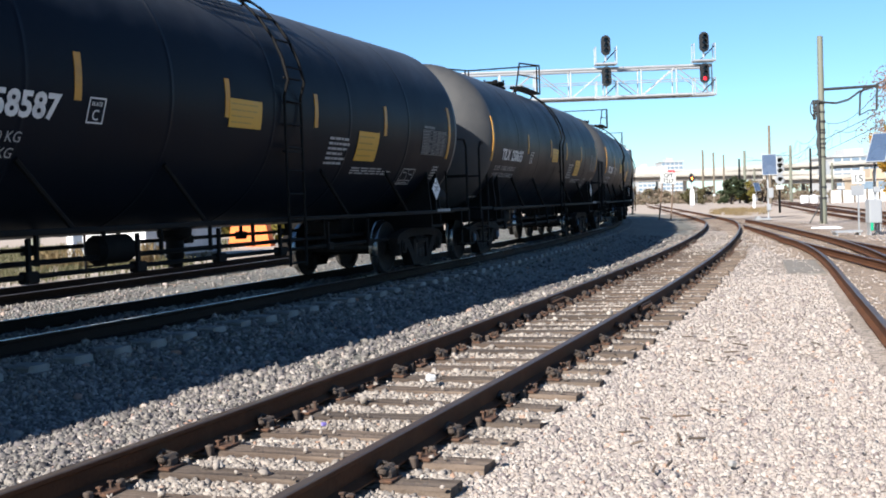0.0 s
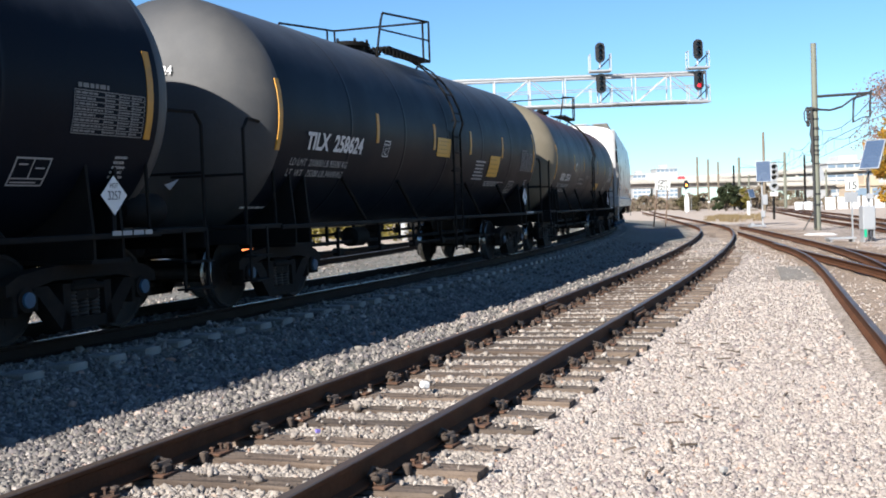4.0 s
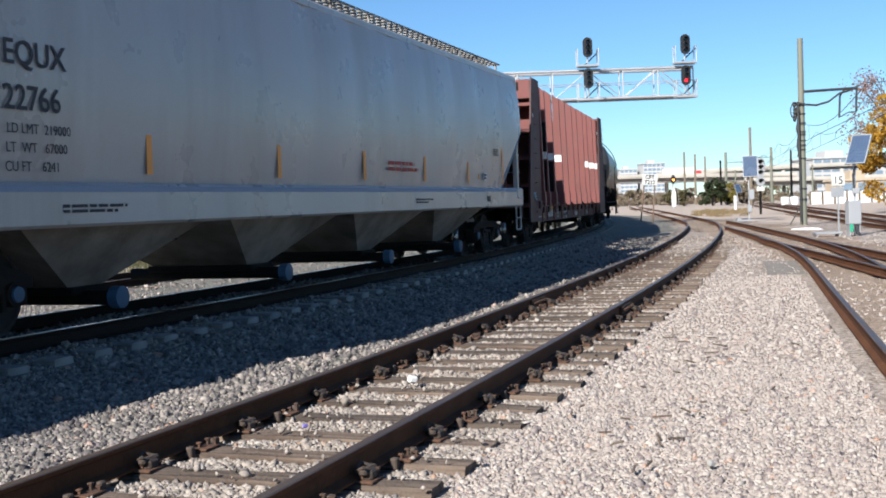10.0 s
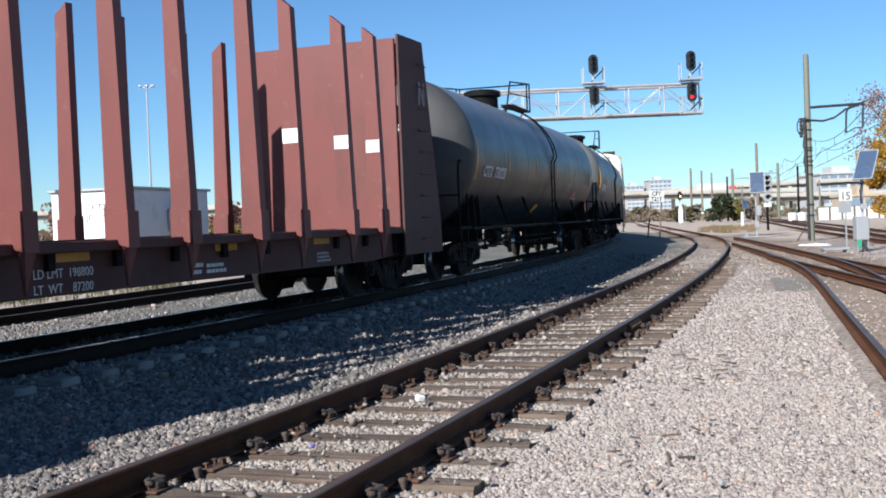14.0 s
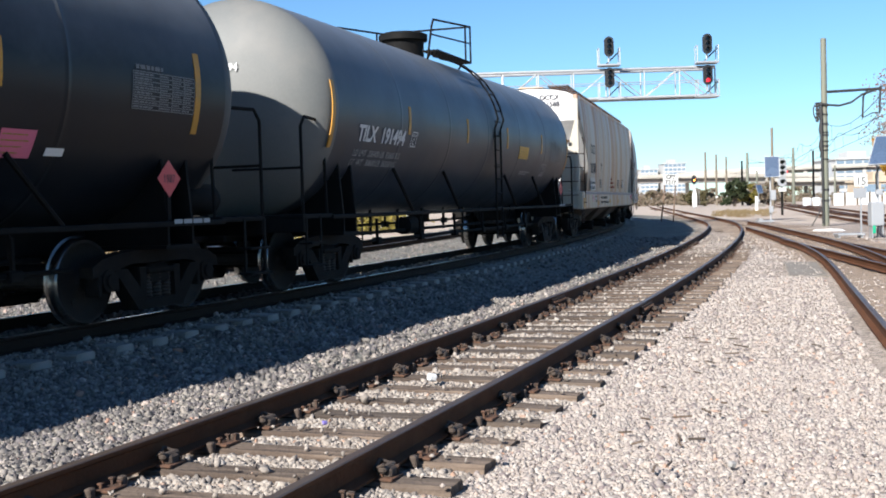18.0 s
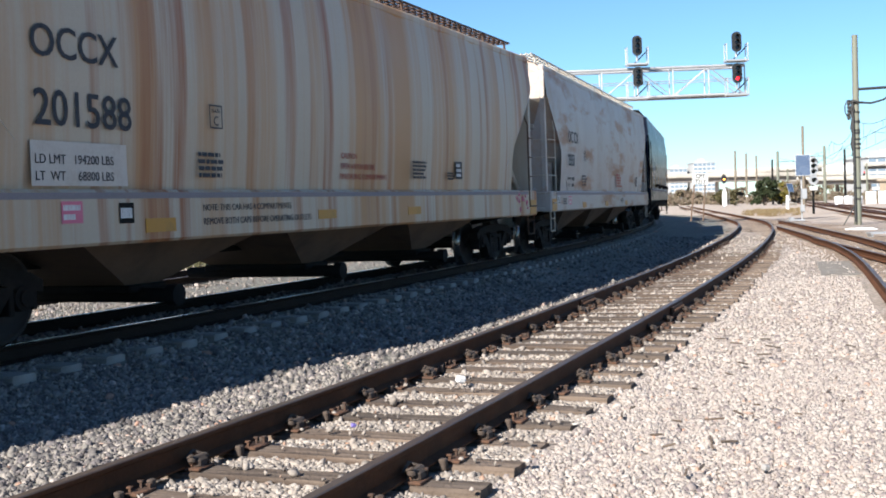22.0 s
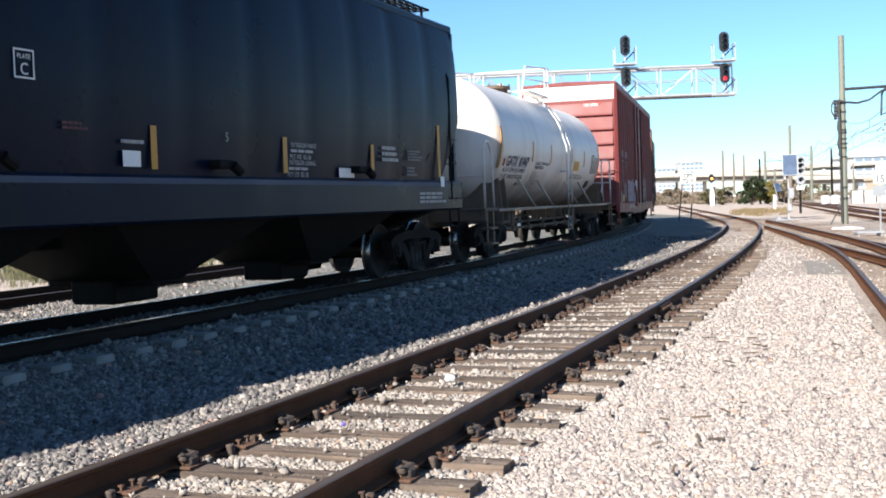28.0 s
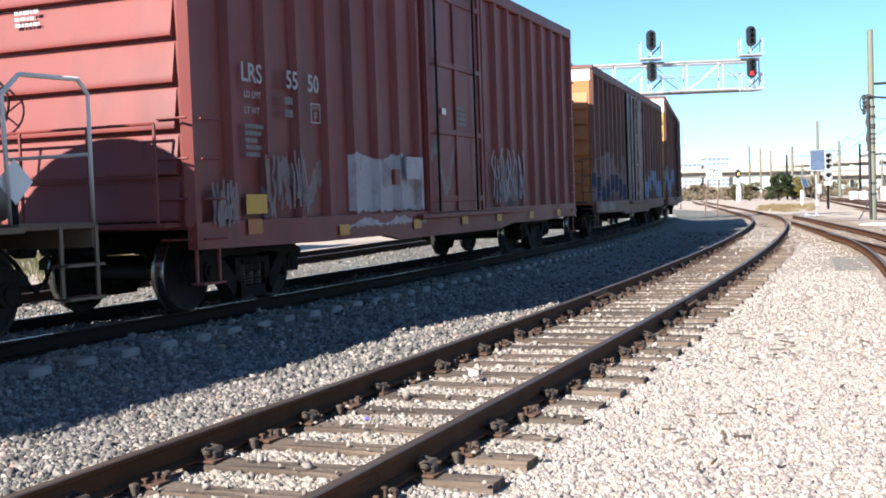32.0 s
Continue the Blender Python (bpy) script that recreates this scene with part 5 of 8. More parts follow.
# covered hoppers
def hopper_car(name, label, front, rear, xe, mat, frame_mat, bay_mat, cut, split, sill, top, mark, number, bays, text, extra, stripe=None, panels=9, a_frame=False, run_mat=None, end_mat=None, bulge=0.05, corner=None, rear_corner=None, ladder_top=None, walk_mat=None):
    half = (rear - front) / 2
    run_mat = run_mat or mat
    end_mat = end_mat or mat
    post_mat = M_CREAMEND if mat is M_CREAM else mat
    car = thing(name, label, "hopper car", group="freight train cars")
    (cx0, cz0), (cx1, cz1) = cut
    s0, s1 = sill
    W = 1.5
    corner = corner or [(cx0, cz0)]
    rear_corner = rear_corner or [(cx1, s1)] + corner

    def low(x):
        c = rear_corner if x > 0 else [(cx1, s1)] + corner
        return float(np.interp(abs(x), [p[0] for p in c], [p[1] for p in c]))

    def side_y(z):
        return W + bulge * 1.6 * math.sin(math.pi * min(1, (z - s1) / (top - s1) * 1.02)) + 0.022

    # side sheets with bulged panels
    for sy in (-1, 1):
        xs = sorted(set([-cx0, -cx1, cx0, cx1] + [-p[0] for p in corner] + [p[0] for p in rear_corner] + [round(-cx0 + 2 * cx0 * i / (panels * 8), 4) for i in range(panels * 8 + 1)]))
        grid = []
        for x in xs:
            z0 = low(x)
            col = []
            f = (x + cx0) / (2 * cx0) * panels
            rib = abs(math.sin(math.pi * f)) ** 0.45
            for k in range(9):
                v = k / 8
                z = z0 + (top - z0) * v
                h = (z - s1) / (top - s1)
                y = W + bulge * math.sin(math.pi * min(1, h * 1.02)) * 1.6 + 0.022 * rib - 0.28 * max(0, h - 0.82) ** 1.2
                col.append((x, sy * y, z))
            grid.append(col)
        part("side_sheet", Shape().sheet(grid), mat, car, smooth=50)
        part("top_rail", Shape().box(-cx0 - 0.02, cx0 + 0.02, min(sy * 1.36, sy * 1.50), max(sy * 1.36, sy * 1.50), top - 0.08, top + 0.06, 0.03), mat, car)
        y0, y1 = sorted((sy * 1.42, sy * 1.60))
        part("side_sill", Shape().box(-xe, xe, y0, y1, s0, s1, 0.03), mat, car)
        if stripe:
            y0, y1 = sorted((sy * 1.60, sy * 1.605))
            part("painted_stripe", Shape().box(-xe + 0.6, xe - 0.6, y0, y1, s1 - 0.09, s1 - 0.03), stripe, car)
    # roof with hatches and running boards
    grid = []
    for i in range(2):
        x = (-cx0, cx0)[i]
        grid.append([(x, 1.40 * math.cos(math.pi * k / 10), top + 0.30 * math.sin(math.pi * k / 10)) for k in range(11)])
    part("roof", Shape().sheet(grid), mat, car)
    for i in range(8):
        x = -cx0 + 0.9 + (2 * cx0 - 1.8) * i / 7
        part("roof_hatch", Shape().box(x - 0.5, x + 0.5, -0.3, 0.3, top + 0.26, top + 0.38, 0.03).box(x - 0.06, x + 0.06, -0.36, 0.36, top + 0.38, top + 0.41), mat, car)
    for sy in (-1, 1):
        s = Shape()
        for k in range(6):
            y = sy * (0.62 + 0.11 * k)
            s.box(-xe + 0.25, xe - 0.25, y - 0.012, y + 0.012, top + 0.33, top + 0.365)
        n = int(2 * xe / 0.28)
        for i in range(n):
            x = -xe + 0.3 + (2 * xe - 0.6) * i / (n - 1)
            s.box(x - 0.012, x + 0.012, min(sy * 0.6, sy * 1.2), max(sy * 0.6, sy * 1.2), top + 0.325, top + 0.345)
        for i in range(13):
            x = -xe + 0.6 + (2 * xe - 1.2) * i / 12
            s.box(x - 0.02, x + 0.02, sy * 1.18 - 0.02, sy * 1.18 + 0.02, top, top + 0.33)
        part("running_board", s, walk_mat or run_mat, car)
    # ends: upright top panel, slope sheet, posts, platform, ladders
    for sg in (-1, 1):
        xt = sg * (cx0 - 0.04)
        grid = [[(xt, 1.38 * math.cos(math.pi * k / 10), top + 0.28 * math.sin(math.pi * k / 10)) for k in range(11)], [(xt, 1.46 * math.cos(math.pi * k / 10), split) for k in range(11)]]
        part("end_panel", Shape().sheet(grid), end_mat, car)
        # slope sheet that runs inwards under the end panel, beam across it, upright shear plate and end sill below
        drop = split - s1
        xi = sg * (cx0 - 0.04 - (split - s0) * 1.05)
        part("slope_sheet", Shape().sheet([[(xt + (xi - xt) * k / 8, w * (side_y(max(s1, split + (s0 + 0.05 - split) * k / 8)) - 0.012), split + (s0 + 0.05 - split) * k / 8) for w in (-1, 1)] for k in range(9)]), end_mat, car)
        zb = split - 0.365 * drop
        part("end_beam", Shape().box(min(sg * (xe - 0.56), sg * (xe - 0.44)), max(sg * (xe - 0.56), sg * (xe - 0.44)), -1.4, 1.4, zb - 0.07, zb + 0.07, 0.015), end_mat, car)
        xp = xe - 0.2 - 0.62 * drop
        part("shear_plate", Shape().box(min(sg * xp, sg * (xp - 0.03)), max(sg * xp, sg * (xp - 0.03)), -1.3, 1.3, s0 + 0.1, split - 0.62 * drop - 0.1), end_mat, car)
        part("end_sill", Shape().box(min(sg * (xe - 0.14), sg * (xe - 0.05)), max(sg * (xe - 0.14), sg * (xe - 0.05)), -1.42, 1.42, s0 + 0.03, s1 - 0.02, 0.015), post_mat, car)
        for y in (-1.45, 1.45):
            part("end_post", Shape().box(min(sg * (xe - 0.13), sg * (xe - 0.01)), max(sg * (xe - 0.13), sg * (xe - 0.01)), y - 0.055, y + 0.055, s0, top - 0.06, 0.012), post_mat, car)
        if a_frame:
            for y in (-1, 1):
                part("end_gusset", Shape().slab([(y * 1.5, s0 + 0.1), (y * 0.72, s0 + 0.1), (y * 1.38, split - 0.05), (y * 1.5, split - 0.05)], sg * (xe - 0.12) - 0.02, sg * (xe - 0.12) + 0.02, "yz"), post_mat, car)
                part("end_brace", Shape().rod((sg * (xe - 0.1), y * 1.2, s1), (sg * (xe - 1.3), y * 1.2, split - 1.0), 0.06, 8), post_mat, car)
        a, b = sorted((sg * (xe - 1.9), sg * xe))
        part("end_platform", Shape().box(a, b, -1.45, 1.45, s0 + 0.02, s0 + 0.10, 0.01).box(a, b, -0.35, 0.35, s0 - 0.35, s0 + 0.02, 0.02), post_mat, car)
        part("end_bolster", Shape().slab([(-1.4, s0), (1.4, s0), (0.4, 0.72), (-0.4, 0.72)], sg * half - 0.2, sg * half + 0.2, "yz"), frame_mat, car)
        # corner ladders: a bent stile with rungs back to the corner post, on the side and on the end
        lz = ladder_top or min(split - 0.4, s1 + 1.52)
        for y in (-1, 1):
            xs_, ys_ = sg * (xe - 0.52), y * 0.86
            side = Shape().pipe([(xs_, y * 1.6, s0 + 0.22), (xs_, y * 1.6, lz - 0.16), (xs_ - sg * 0.05, y * 1.57, lz - 0.06), (xs_ - sg * 0.05, y * 1.54, lz + 0.08)], 0.017)
            side.pipe([(xs_ - sg * 0.06, y * 1.63, s0 + 0.2), (xs_ + sg * 0.42, y * 1.63, s0 + 0.2)], 0.014)
            face = Shape().box(min(sg * (xe + 0.01), sg * (xe + 0.05)), max(sg * (xe + 0.01), sg * (xe + 0.05)), ys_ - 0.025, ys_ + 0.025, s0 + 0.06, lz - 0.1)
            face.box(min(sg * (xe + 0.0), sg * (xe + 0.05)), max(sg * (xe + 0.0), sg * (xe + 0.05)), min(ys_, y * 1.25), max(ys_, y * 1.25), lz - 0.1, lz - 0.02)
            z = s0 + 0.42
            while z < lz - 0.12:
                side.rod((xs_, y * 1.6, z), (sg * (xe - 0.06), y * 1.53, z), 0.013, 6)
                face.rod((sg * (xe + 0.035), ys_, z), (sg * (xe + 0.02), y * 1.48, z), 0.013, 6)
                z += 0.40
            part("ladder", side, run_mat, car)
            part("ladder", face, run_mat, car)
        part("crossover_rail", Shape().pipe([(sg * (xe + 0.03), 0.86, s1 + 0.85), (sg * (xe + 0.03), -0.86, s1 + 0.85)], 0.018), run_mat, car)
        part("sill_end_plate", Shape().lathe([(sg * (xp + 0.004), 0.30), (sg * (xp + 0.02), 0.30), (sg * (xp + 0.02), 0.25), (sg * (xp + 0.004), 0.25)], "x", 24, (0, 0.2, s1 + 0.40)), M_FRAME, car)
        # solid black disc in place of a hole, its inner shade put into colour
        part("sill_opening", Shape().lathe([(sg * (xp + 0.008), 0.001), (sg * (xp + 0.008), 0.25)], "x", 24, (0, 0.2, s1 + 0.40)), M_SIG_AND_HOLE_BLACK, car)
        for y in (-1.55, 1.55):
            s = Shape().pipe([(sg * (xe - 0.1), y, s0 + 0.04), (sg * (xe - 0.12), y, 0.52), (sg * (xe - 0.5), y, 0.52), (sg * (xe - 0.52), y, s0 + 0.04)], 0.017)
            s.rod((sg * (xe - 0.11), y, 0.80), (sg * (xe - 0.51), y, 0.80), 0.013, 6)
            part("step", s, run_mat, car)
    part("brake_wheel", brake_wheel(xe - 0.05, 0.75, s1 + 1.0), M_IRON, car)
    part("air_reservoir", Shape().lathe([(-0.5, 0.05), (-0.45, 0.2), (0.45, 0.2), (0.5, 0.05)], "y", 16, (-xe + 1.1, 0.2, s1 + 0.15), True), frame_mat, car)
    # discharge bays
    w = 2 * (cx1 - 1.1) / bays
    for i in range(bays):
        x = -cx1 + 1.1 + w * (i + 0.5)
        s = Shape().add([(x - w * 0.48, -1.40, s0 + 0.12), (x + w * 0.48, -1.40, s0 + 0.12), (x + w * 0.48, 1.40, s0 + 0.12), (x - w * 0.48, 1.40, s0 + 0.12),
                         (x - 0.25, -0.75, 0.40), (x + 0.25, -0.75, 0.40), (x + 0.25, 0.75, 0.40), (x - 0.25, 0.75, 0.40)],
                        [(0, 1, 5, 4), (1, 2, 6, 5), (2, 3, 7, 6), (3, 0, 4, 7), (4, 5, 6, 7)])
        b = part("discharge_bay", s, bay_mat, car)
        if "navy" in label:
            part("outlet_gate", Shape().box(x - 0.42, x + 0.42, -0.32, 0.32, 0.15, 0.44, 0.03).box(x - 0.3, x + 0.3, -0.75, 0.75, 0.36, 0.44, 0.02), frame_mat, b)
            continue
        part("outlet_gate", Shape().box(x - 0.33, x + 0.33, -0.85, 0.85, 0.33, 0.42, 0.02).rod((x - 0.1, -1.25, 0.30), (x - 0.1, 1.25, 0.30), 0.085, 12), frame_mat, b)
        part("outlet_cap", Shape().lathe([(-1.33, 0.06), (-1.32, 0.12), (-1.2, 0.12)], "y", 14, (x - 0.1, 0, 0.30), True), caps_of(name, label), b)
    part("center_sill", Shape().box(-xe + 0.3, xe - 0.3, -0.2, 0.2, s0 - 0.25, s0, 0.02), frame_mat, car)
    add_couplers(car, half + 1.66)
    tm, tx, tz, ts, nx, nz, ns = text
    if mark:
        letters("OC CX" if number == "2353" else mark, ts, tm, car, on_side(tx, tz, -side_y(tz + ts * 0.5) - 0.012), bold=0.003)
    letters(number, ns, tm, car, on_side(nx, nz, -side_y(nz + ns * 0.5) - 0.012), bold=0.003)
    high = top - split <= 1
    es, ex = (0.2, -0.38) if high else (0.30, 0.62)
    letters(mark, es, M_INK, car, on_end(ex, split + 0.62, -cx0 + 0.02), bold=0.004)
    letters(number, es, M_INK, car, on_end(ex, split + (0.42 if high else 0.26), -cx0 + 0.02), bold=0.004)
    for fn in extra:
        fn(car)
    trucks, wheels = add_trucks(car, half, CAP if "pale grey" in label else CAP_DARK)
    TRAIN.append((car, front, rear, trucks, wheels))
    return car


def caps_of(name, label):
    return M_BLUECAP if "pale grey" in label else M_FRAME


def near_side(z, y=None, lift=0.0):
    """How far out the bulged side sheet stands at a height."""
    return y if y is not None else -(1.527 + lift + 0.096 * math.sin(math.pi * max(0, min(1, (z + 0.1 - 1.5) / 2.7))))


def flat_words(x, z, word, size, mat, y=None):
    return lambda car: letters(word, size, mat, car, on_side(x, z, near_side(z, y, 0.008)))


def flat_panel(x, z, w, h, mat, rows=0, y=None, name="sticker", ink=None):
    def make(car):
        p = part(name, Shape().box(0, w, 0, h, 0, 0.004), mat, car, m=on_side(x, z, near_side(z + h, y)))
        if rows:
            part("print", bars(w * 0.86, h * 0.84, rows, rows + int(x * 9)), ink or M_WHITE, p, m=pose(w * 0.07, h * 0.08, 0.005))
    return make


def flat_block(x, z, w, h, rows, mat, y=None, cols=1):
    return lambda car: part("print", bars(w, h, rows, rows + int(x * 9), cols), mat, car, m=on_side(x, z, near_side(z + h, y)))


def flat_strip(x, z, h, mat=None, y=None, w=0.1):
    return lambda car: part("reflector_strip", Shape().box(-w / 2, w / 2, 0, h, 0, 0.005), mat or M_YELLOW, car, m=on_side(x, z, near_side(z + h / 2, y)))


def hearts(x, z):
    """Small pink sprayed outlines on the side sill."""
    def make(car):
        rnd = random.Random(3)
        s = Shape()
        for i in range(14):
            px, pz, r = x + rnd.uniform(0, 0.85), z + rnd.uniform(0.03, 0.34), rnd.uniform(0.02, 0.055)
            pts = [(px + r * u, -1.604, pz + r * v) for u, v in ((0, -1), (0.9, 0.2), (0.5, 0.9), (0, 0.4), (-0.5, 0.9), (-0.9, 0.2), (0, -1))]
            s.pipe(pts, 0.008, 4)
        part("sprayed_paint", s, M_PINK, car, "small pink sprayed outlines")
    return make


hopper_car("hopper_car", "pale grey covered hopper with a faded blue stripe and roof walkway", 56.5, 72.98, 9.86, M_HOPPER, M_FRAME, M_BAYS, ((9.82, 2.8), (8.87, 1.5)), 2.85, (1.07, 1.5), 4.12,
           "EQUX", "22766", 4, (M_INK, -7.95, 2.55, 0.32, -7.95, 2.15, 0.32),
           [flat_strip(x, 1.6, 0.46, material("faded_orange_reflector", (0.70, 0.28, 0.05), 0.6, bump=0) if x == -5.7 else bpy.data.materials["faded_orange_reflector"]) for x in (-5.7, -2.7, 0.2, 3.0, 5.6)] +
           [lambda car: flat_strip(-8.56, 1.56, 0.9, bpy.data.materials["faded_orange_reflector"])(car), lambda car: flat_strip(8.12, 1.56, 0.85, bpy.data.materials["faded_orange_reflector"])(car), flat_block(7.35, 2.2, 0.42, 0.16, 4, M_INK), flat_panel(6.3, 1.68, 0.1, 0.1, M_YELLOW, 0), flat_words(-7.9, 1.94, "LD LMT  219000", 0.13, M_INK), flat_words(-7.9, 1.77, "LT  WT   67000", 0.13, M_INK), flat_words(-7.9, 1.60, "CU FT    6241", 0.13, M_INK),
            flat_block(1.2, 1.75, 1.6, 0.2, 2, M_REDINK), flat_block(-7.2, 1.2, 1.1, 0.1, 2, M_INK, -1.608), flat_block(2.4, 1.2, 1.0, 0.1, 2, M_INK, -1.608), flat_panel(6.8, 1.2, 0.25, 0.12, M_INK, 0, -1.608), flat_panel(6.7, 1.66, 0.22, 0.16, M_WHITEPANEL, 2, None, ink=M_INK)],
           stripe=M_BLUESTRIPE, panels=12, run_mat=M_HOPPER, walk_mat=M_BAYS, bulge=0.06, end_mat=M_WHITEEND, corner=[(8.9, 1.8), (9.14, 2.14), (9.41, 2.47), (9.6, 2.66), (9.82, 2.8)],
           rear_corner=[(8.26, 1.5), (8.33, 1.72), (8.62, 2.02), (8.95, 2.26), (9.4, 2.62), (9.82, 2.9)])


# bulkhead flatcar with stakes
M_PALEBLUE = material("pale_blue_spray", (0.22, 0.42, 0.50), 0.7, bump=0)


def stake_car(front, rear):
    half = (rear - front) / 2
    xe = half + 1.62
    car = thing("bulkhead_flatcar", "empty brown-red bulkhead flatcar with tall side stakes", "flatcar", group="freight train cars")
    part("deck", Shape().box(-xe, xe, -1.42, 1.42, 1.02, 1.12, 0.01), M_DECK, car)
    for sy in (-1, 1):
        y0, y1 = sorted((sy * 1.24, sy * 1.30))
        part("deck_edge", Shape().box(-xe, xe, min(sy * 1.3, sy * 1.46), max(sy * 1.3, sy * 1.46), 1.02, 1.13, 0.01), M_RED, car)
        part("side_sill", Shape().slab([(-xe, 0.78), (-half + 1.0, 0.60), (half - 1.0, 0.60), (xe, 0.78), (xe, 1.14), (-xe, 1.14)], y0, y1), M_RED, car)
        for i, x in enumerate((-6.85, -6.05, -4.85, -3.3, -2.1, -0.58, 0.6, 2.15, 3.3, 4.9, 6.05)):
            s = Shape()
            w = 0.07
            y_in, y_out = sy * 1.30, sy * 1.58
            # tapered box stake with a collar and a pointed foot
            s.slab([(y_in, 1.12), (y_out, 1.05), (sy * 1.49, 4.20), (y_in, 4.36)], x - w, x + w, "yz")
            s.slab([(y_in, 1.12), (y_out + sy * 0.015, 1.04), (y_out + sy * 0.012, 1.42), (y_in, 1.46)], x - w - 0.025, x + w + 0.025, "yz")
            s.add([(x - w, y_out, 1.05), (x + w, y_out, 1.05), (x, sy * 1.50, 0.66)], [(0, 2, 1)])
            s.slab([(x - w, 1.15), (x + w, 1.15), (x, 0.64)], sy * 1.47, sy * 1.50)
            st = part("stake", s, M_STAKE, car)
            if (sy < 0 and i in (1, 2, 3, 8, 9, 10)) or (sy > 0 and i in (1, 3, 4, 6, 8)):
                yo = sy * 1.535
                part("reflective_patch", Shape().box(x - w - 0.006, x - w + 0.004, min(y_in, yo), max(y_in, yo), 2.34, 2.50 if sy > 0 else 2.54), M_WHITEPANEL, st, "white reflective patch")
            # black cover on the leading face, above and below the white patch
            if sy < 0 and i in (1, 2):
                for z0, z1 in ((1.15, 2.29), (2.53, 3.35)):
                    if i == 1 or z0 < 2:
                        part("black_patch", Shape().box(x - w - 0.008, x - w + 0.004, min(y_in, sy * 1.52), max(y_in, sy * 1.52), z0, z1), M_FRAME, st, "black section of the stake face")
    for sg in (-1, 1):
        # bulkhead: inner face plate, tapered side plates, outer ribs
        xi = sg * (half - 0.15)
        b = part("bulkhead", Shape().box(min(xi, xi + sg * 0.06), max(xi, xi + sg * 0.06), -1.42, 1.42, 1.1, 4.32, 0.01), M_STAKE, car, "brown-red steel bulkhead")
        for y in (-1.5, 1.46):
            s = Shape()
            s.slab([(xi, 0.65), (sg * xe, 0.65), (sg * (xe - 0.05), 1.3), (sg * (half + 0.95), 4.38), (xi, 4.38)], y, y + 0.04)
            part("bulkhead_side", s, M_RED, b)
        s = Shape()
        for z in (1.6, 2.3, 3.0, 3.7, 4.28):
            s.box(min(sg * (half + 0.0), sg * (half + 0.9)), max(sg * (half + 0.0), sg * (half + 0.9)), -1.44, 1.44, z - 0.04, z + 0.04)
        for y in (-0.7, 0.7):
            s.box(min(xi + sg * 0.06, sg * (half + 0.8)), max(xi + sg * 0.06, sg * (half + 0.8)), y - 0.05, y + 0.05, 1.1, 4.3)
        s.box(min(sg * (half + 0.9), sg * (half + 0.93)), max(sg * (half + 0.9), sg * (half + 0.93)), -1.44, 1.44, 3.05, 3.3)
        s.box(min(sg * (half + 0.9), sg * (half + 0.93)), max(sg * (half + 0.9), sg * (half + 0.93)), -1.44, 1.44, 3.85, 4.34)
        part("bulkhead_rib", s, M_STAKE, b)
        for y in (-1.52, 1.52):
            for i in range(9):
                z = 0.9 + i * 0.38
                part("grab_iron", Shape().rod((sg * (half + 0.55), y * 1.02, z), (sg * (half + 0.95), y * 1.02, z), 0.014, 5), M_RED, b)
        part("end_bolster", Shape().box(sg * half - 0.25, sg * half + 0.25, -1.35, 1.35, 0.68, 1.02, 0.02), M_FRAME, car)
    part("center_sill", Shape().box(-xe + 0.1, xe - 0.1, -0.25, 0.25, 0.66, 1.02, 0.02), M_FRAME, car)
    s = Shape()
    for i in range(12):
        x = -half + 1.4 + (2 * half - 2.8) * i / 11
        s.box(x - 0.05, x + 0.05, -1.36, 1.36, 0.85, 1.02)
    part("cross_bearer", s, M_FRAME, car)
    add_couplers(car, xe)
    letters("DWC", 0.34, M_ORANGEBOX, car, on_side(-6.15, 0.70, -1.305), bold=0.008, squeeze=1.0)
    letters("600090", 0.30, M_WHITE, car, on_side(-4.72, 0.72, -1.305), bold=0.006)
    # black strip paints the shade of a recess in the end frame
    part("number_board", Shape().box(0, 2.5, 0, 0.21, 0, 0.008), M_FRAME, car, "black strip standing in for the shaded recess behind the mark", m=on_end(1.35, 4.06, -(half + 0.932)))
    letters("DWC", 0.18, M_GREYLET, car, on_end(-0.35, 4.09, -(half + 0.945)))
    letters("600090", 0.2, M_WHITE, car, on_end(-0.2, 3.875, -(half + 0.945)))
    for x in (-6.75, -4.35, -1.45, 1.4, 4.0):
        part("reflector_strip", Shape().box(0, 0.5, 0, 0.15, 0, 0.006), M_YELLOW, car, m=on_side(x, 0.93, -1.305))
    letters("LD LMT  198800", 0.13, M_WHITE, car, on_side(-1.78, 0.78, -1.305))
    letters("LT  WT    87200", 0.13, M_WHITE, car, on_side(-1.78, 0.63, -1.305))
    for x, w, h, r in ((0.9, 0.3, 0.16, 2), (1.2, 0.5, 0.14, 2), (4.1, 0.5, 0.16, 3), (-3.0, 0.3, 0.3, 3)):
        part("print", bars(w, h, r, int(x * 10)), M_WHITE if r == 2 else M_GREYLET, car, m=on_side(x, 0.66, -1.305))
    part("print", bars(0.3, 0.1, 2, 3), M_WHITE, car, m=on_side(-8.2, 3.35, -1.51))
    part("print", bars(0.5, 0.05, 1, 6), M_GREYLET, car, m=on_side(-7.6, 0.74, -1.506))
    part("sprayed_scribble", Shape().pipe([(-8.28, -1.506, 1.38), (-7.95, -1.506, 1.40), (-8.2, -1.506, 1.33), (-7.8, -1.506, 1.30), (-8.1, -1.506, 1.27), (-7.82, -1.506, 1.21)], 0.016, 4), M_PALEBLUE, car, "pale blue sprayed scribble")
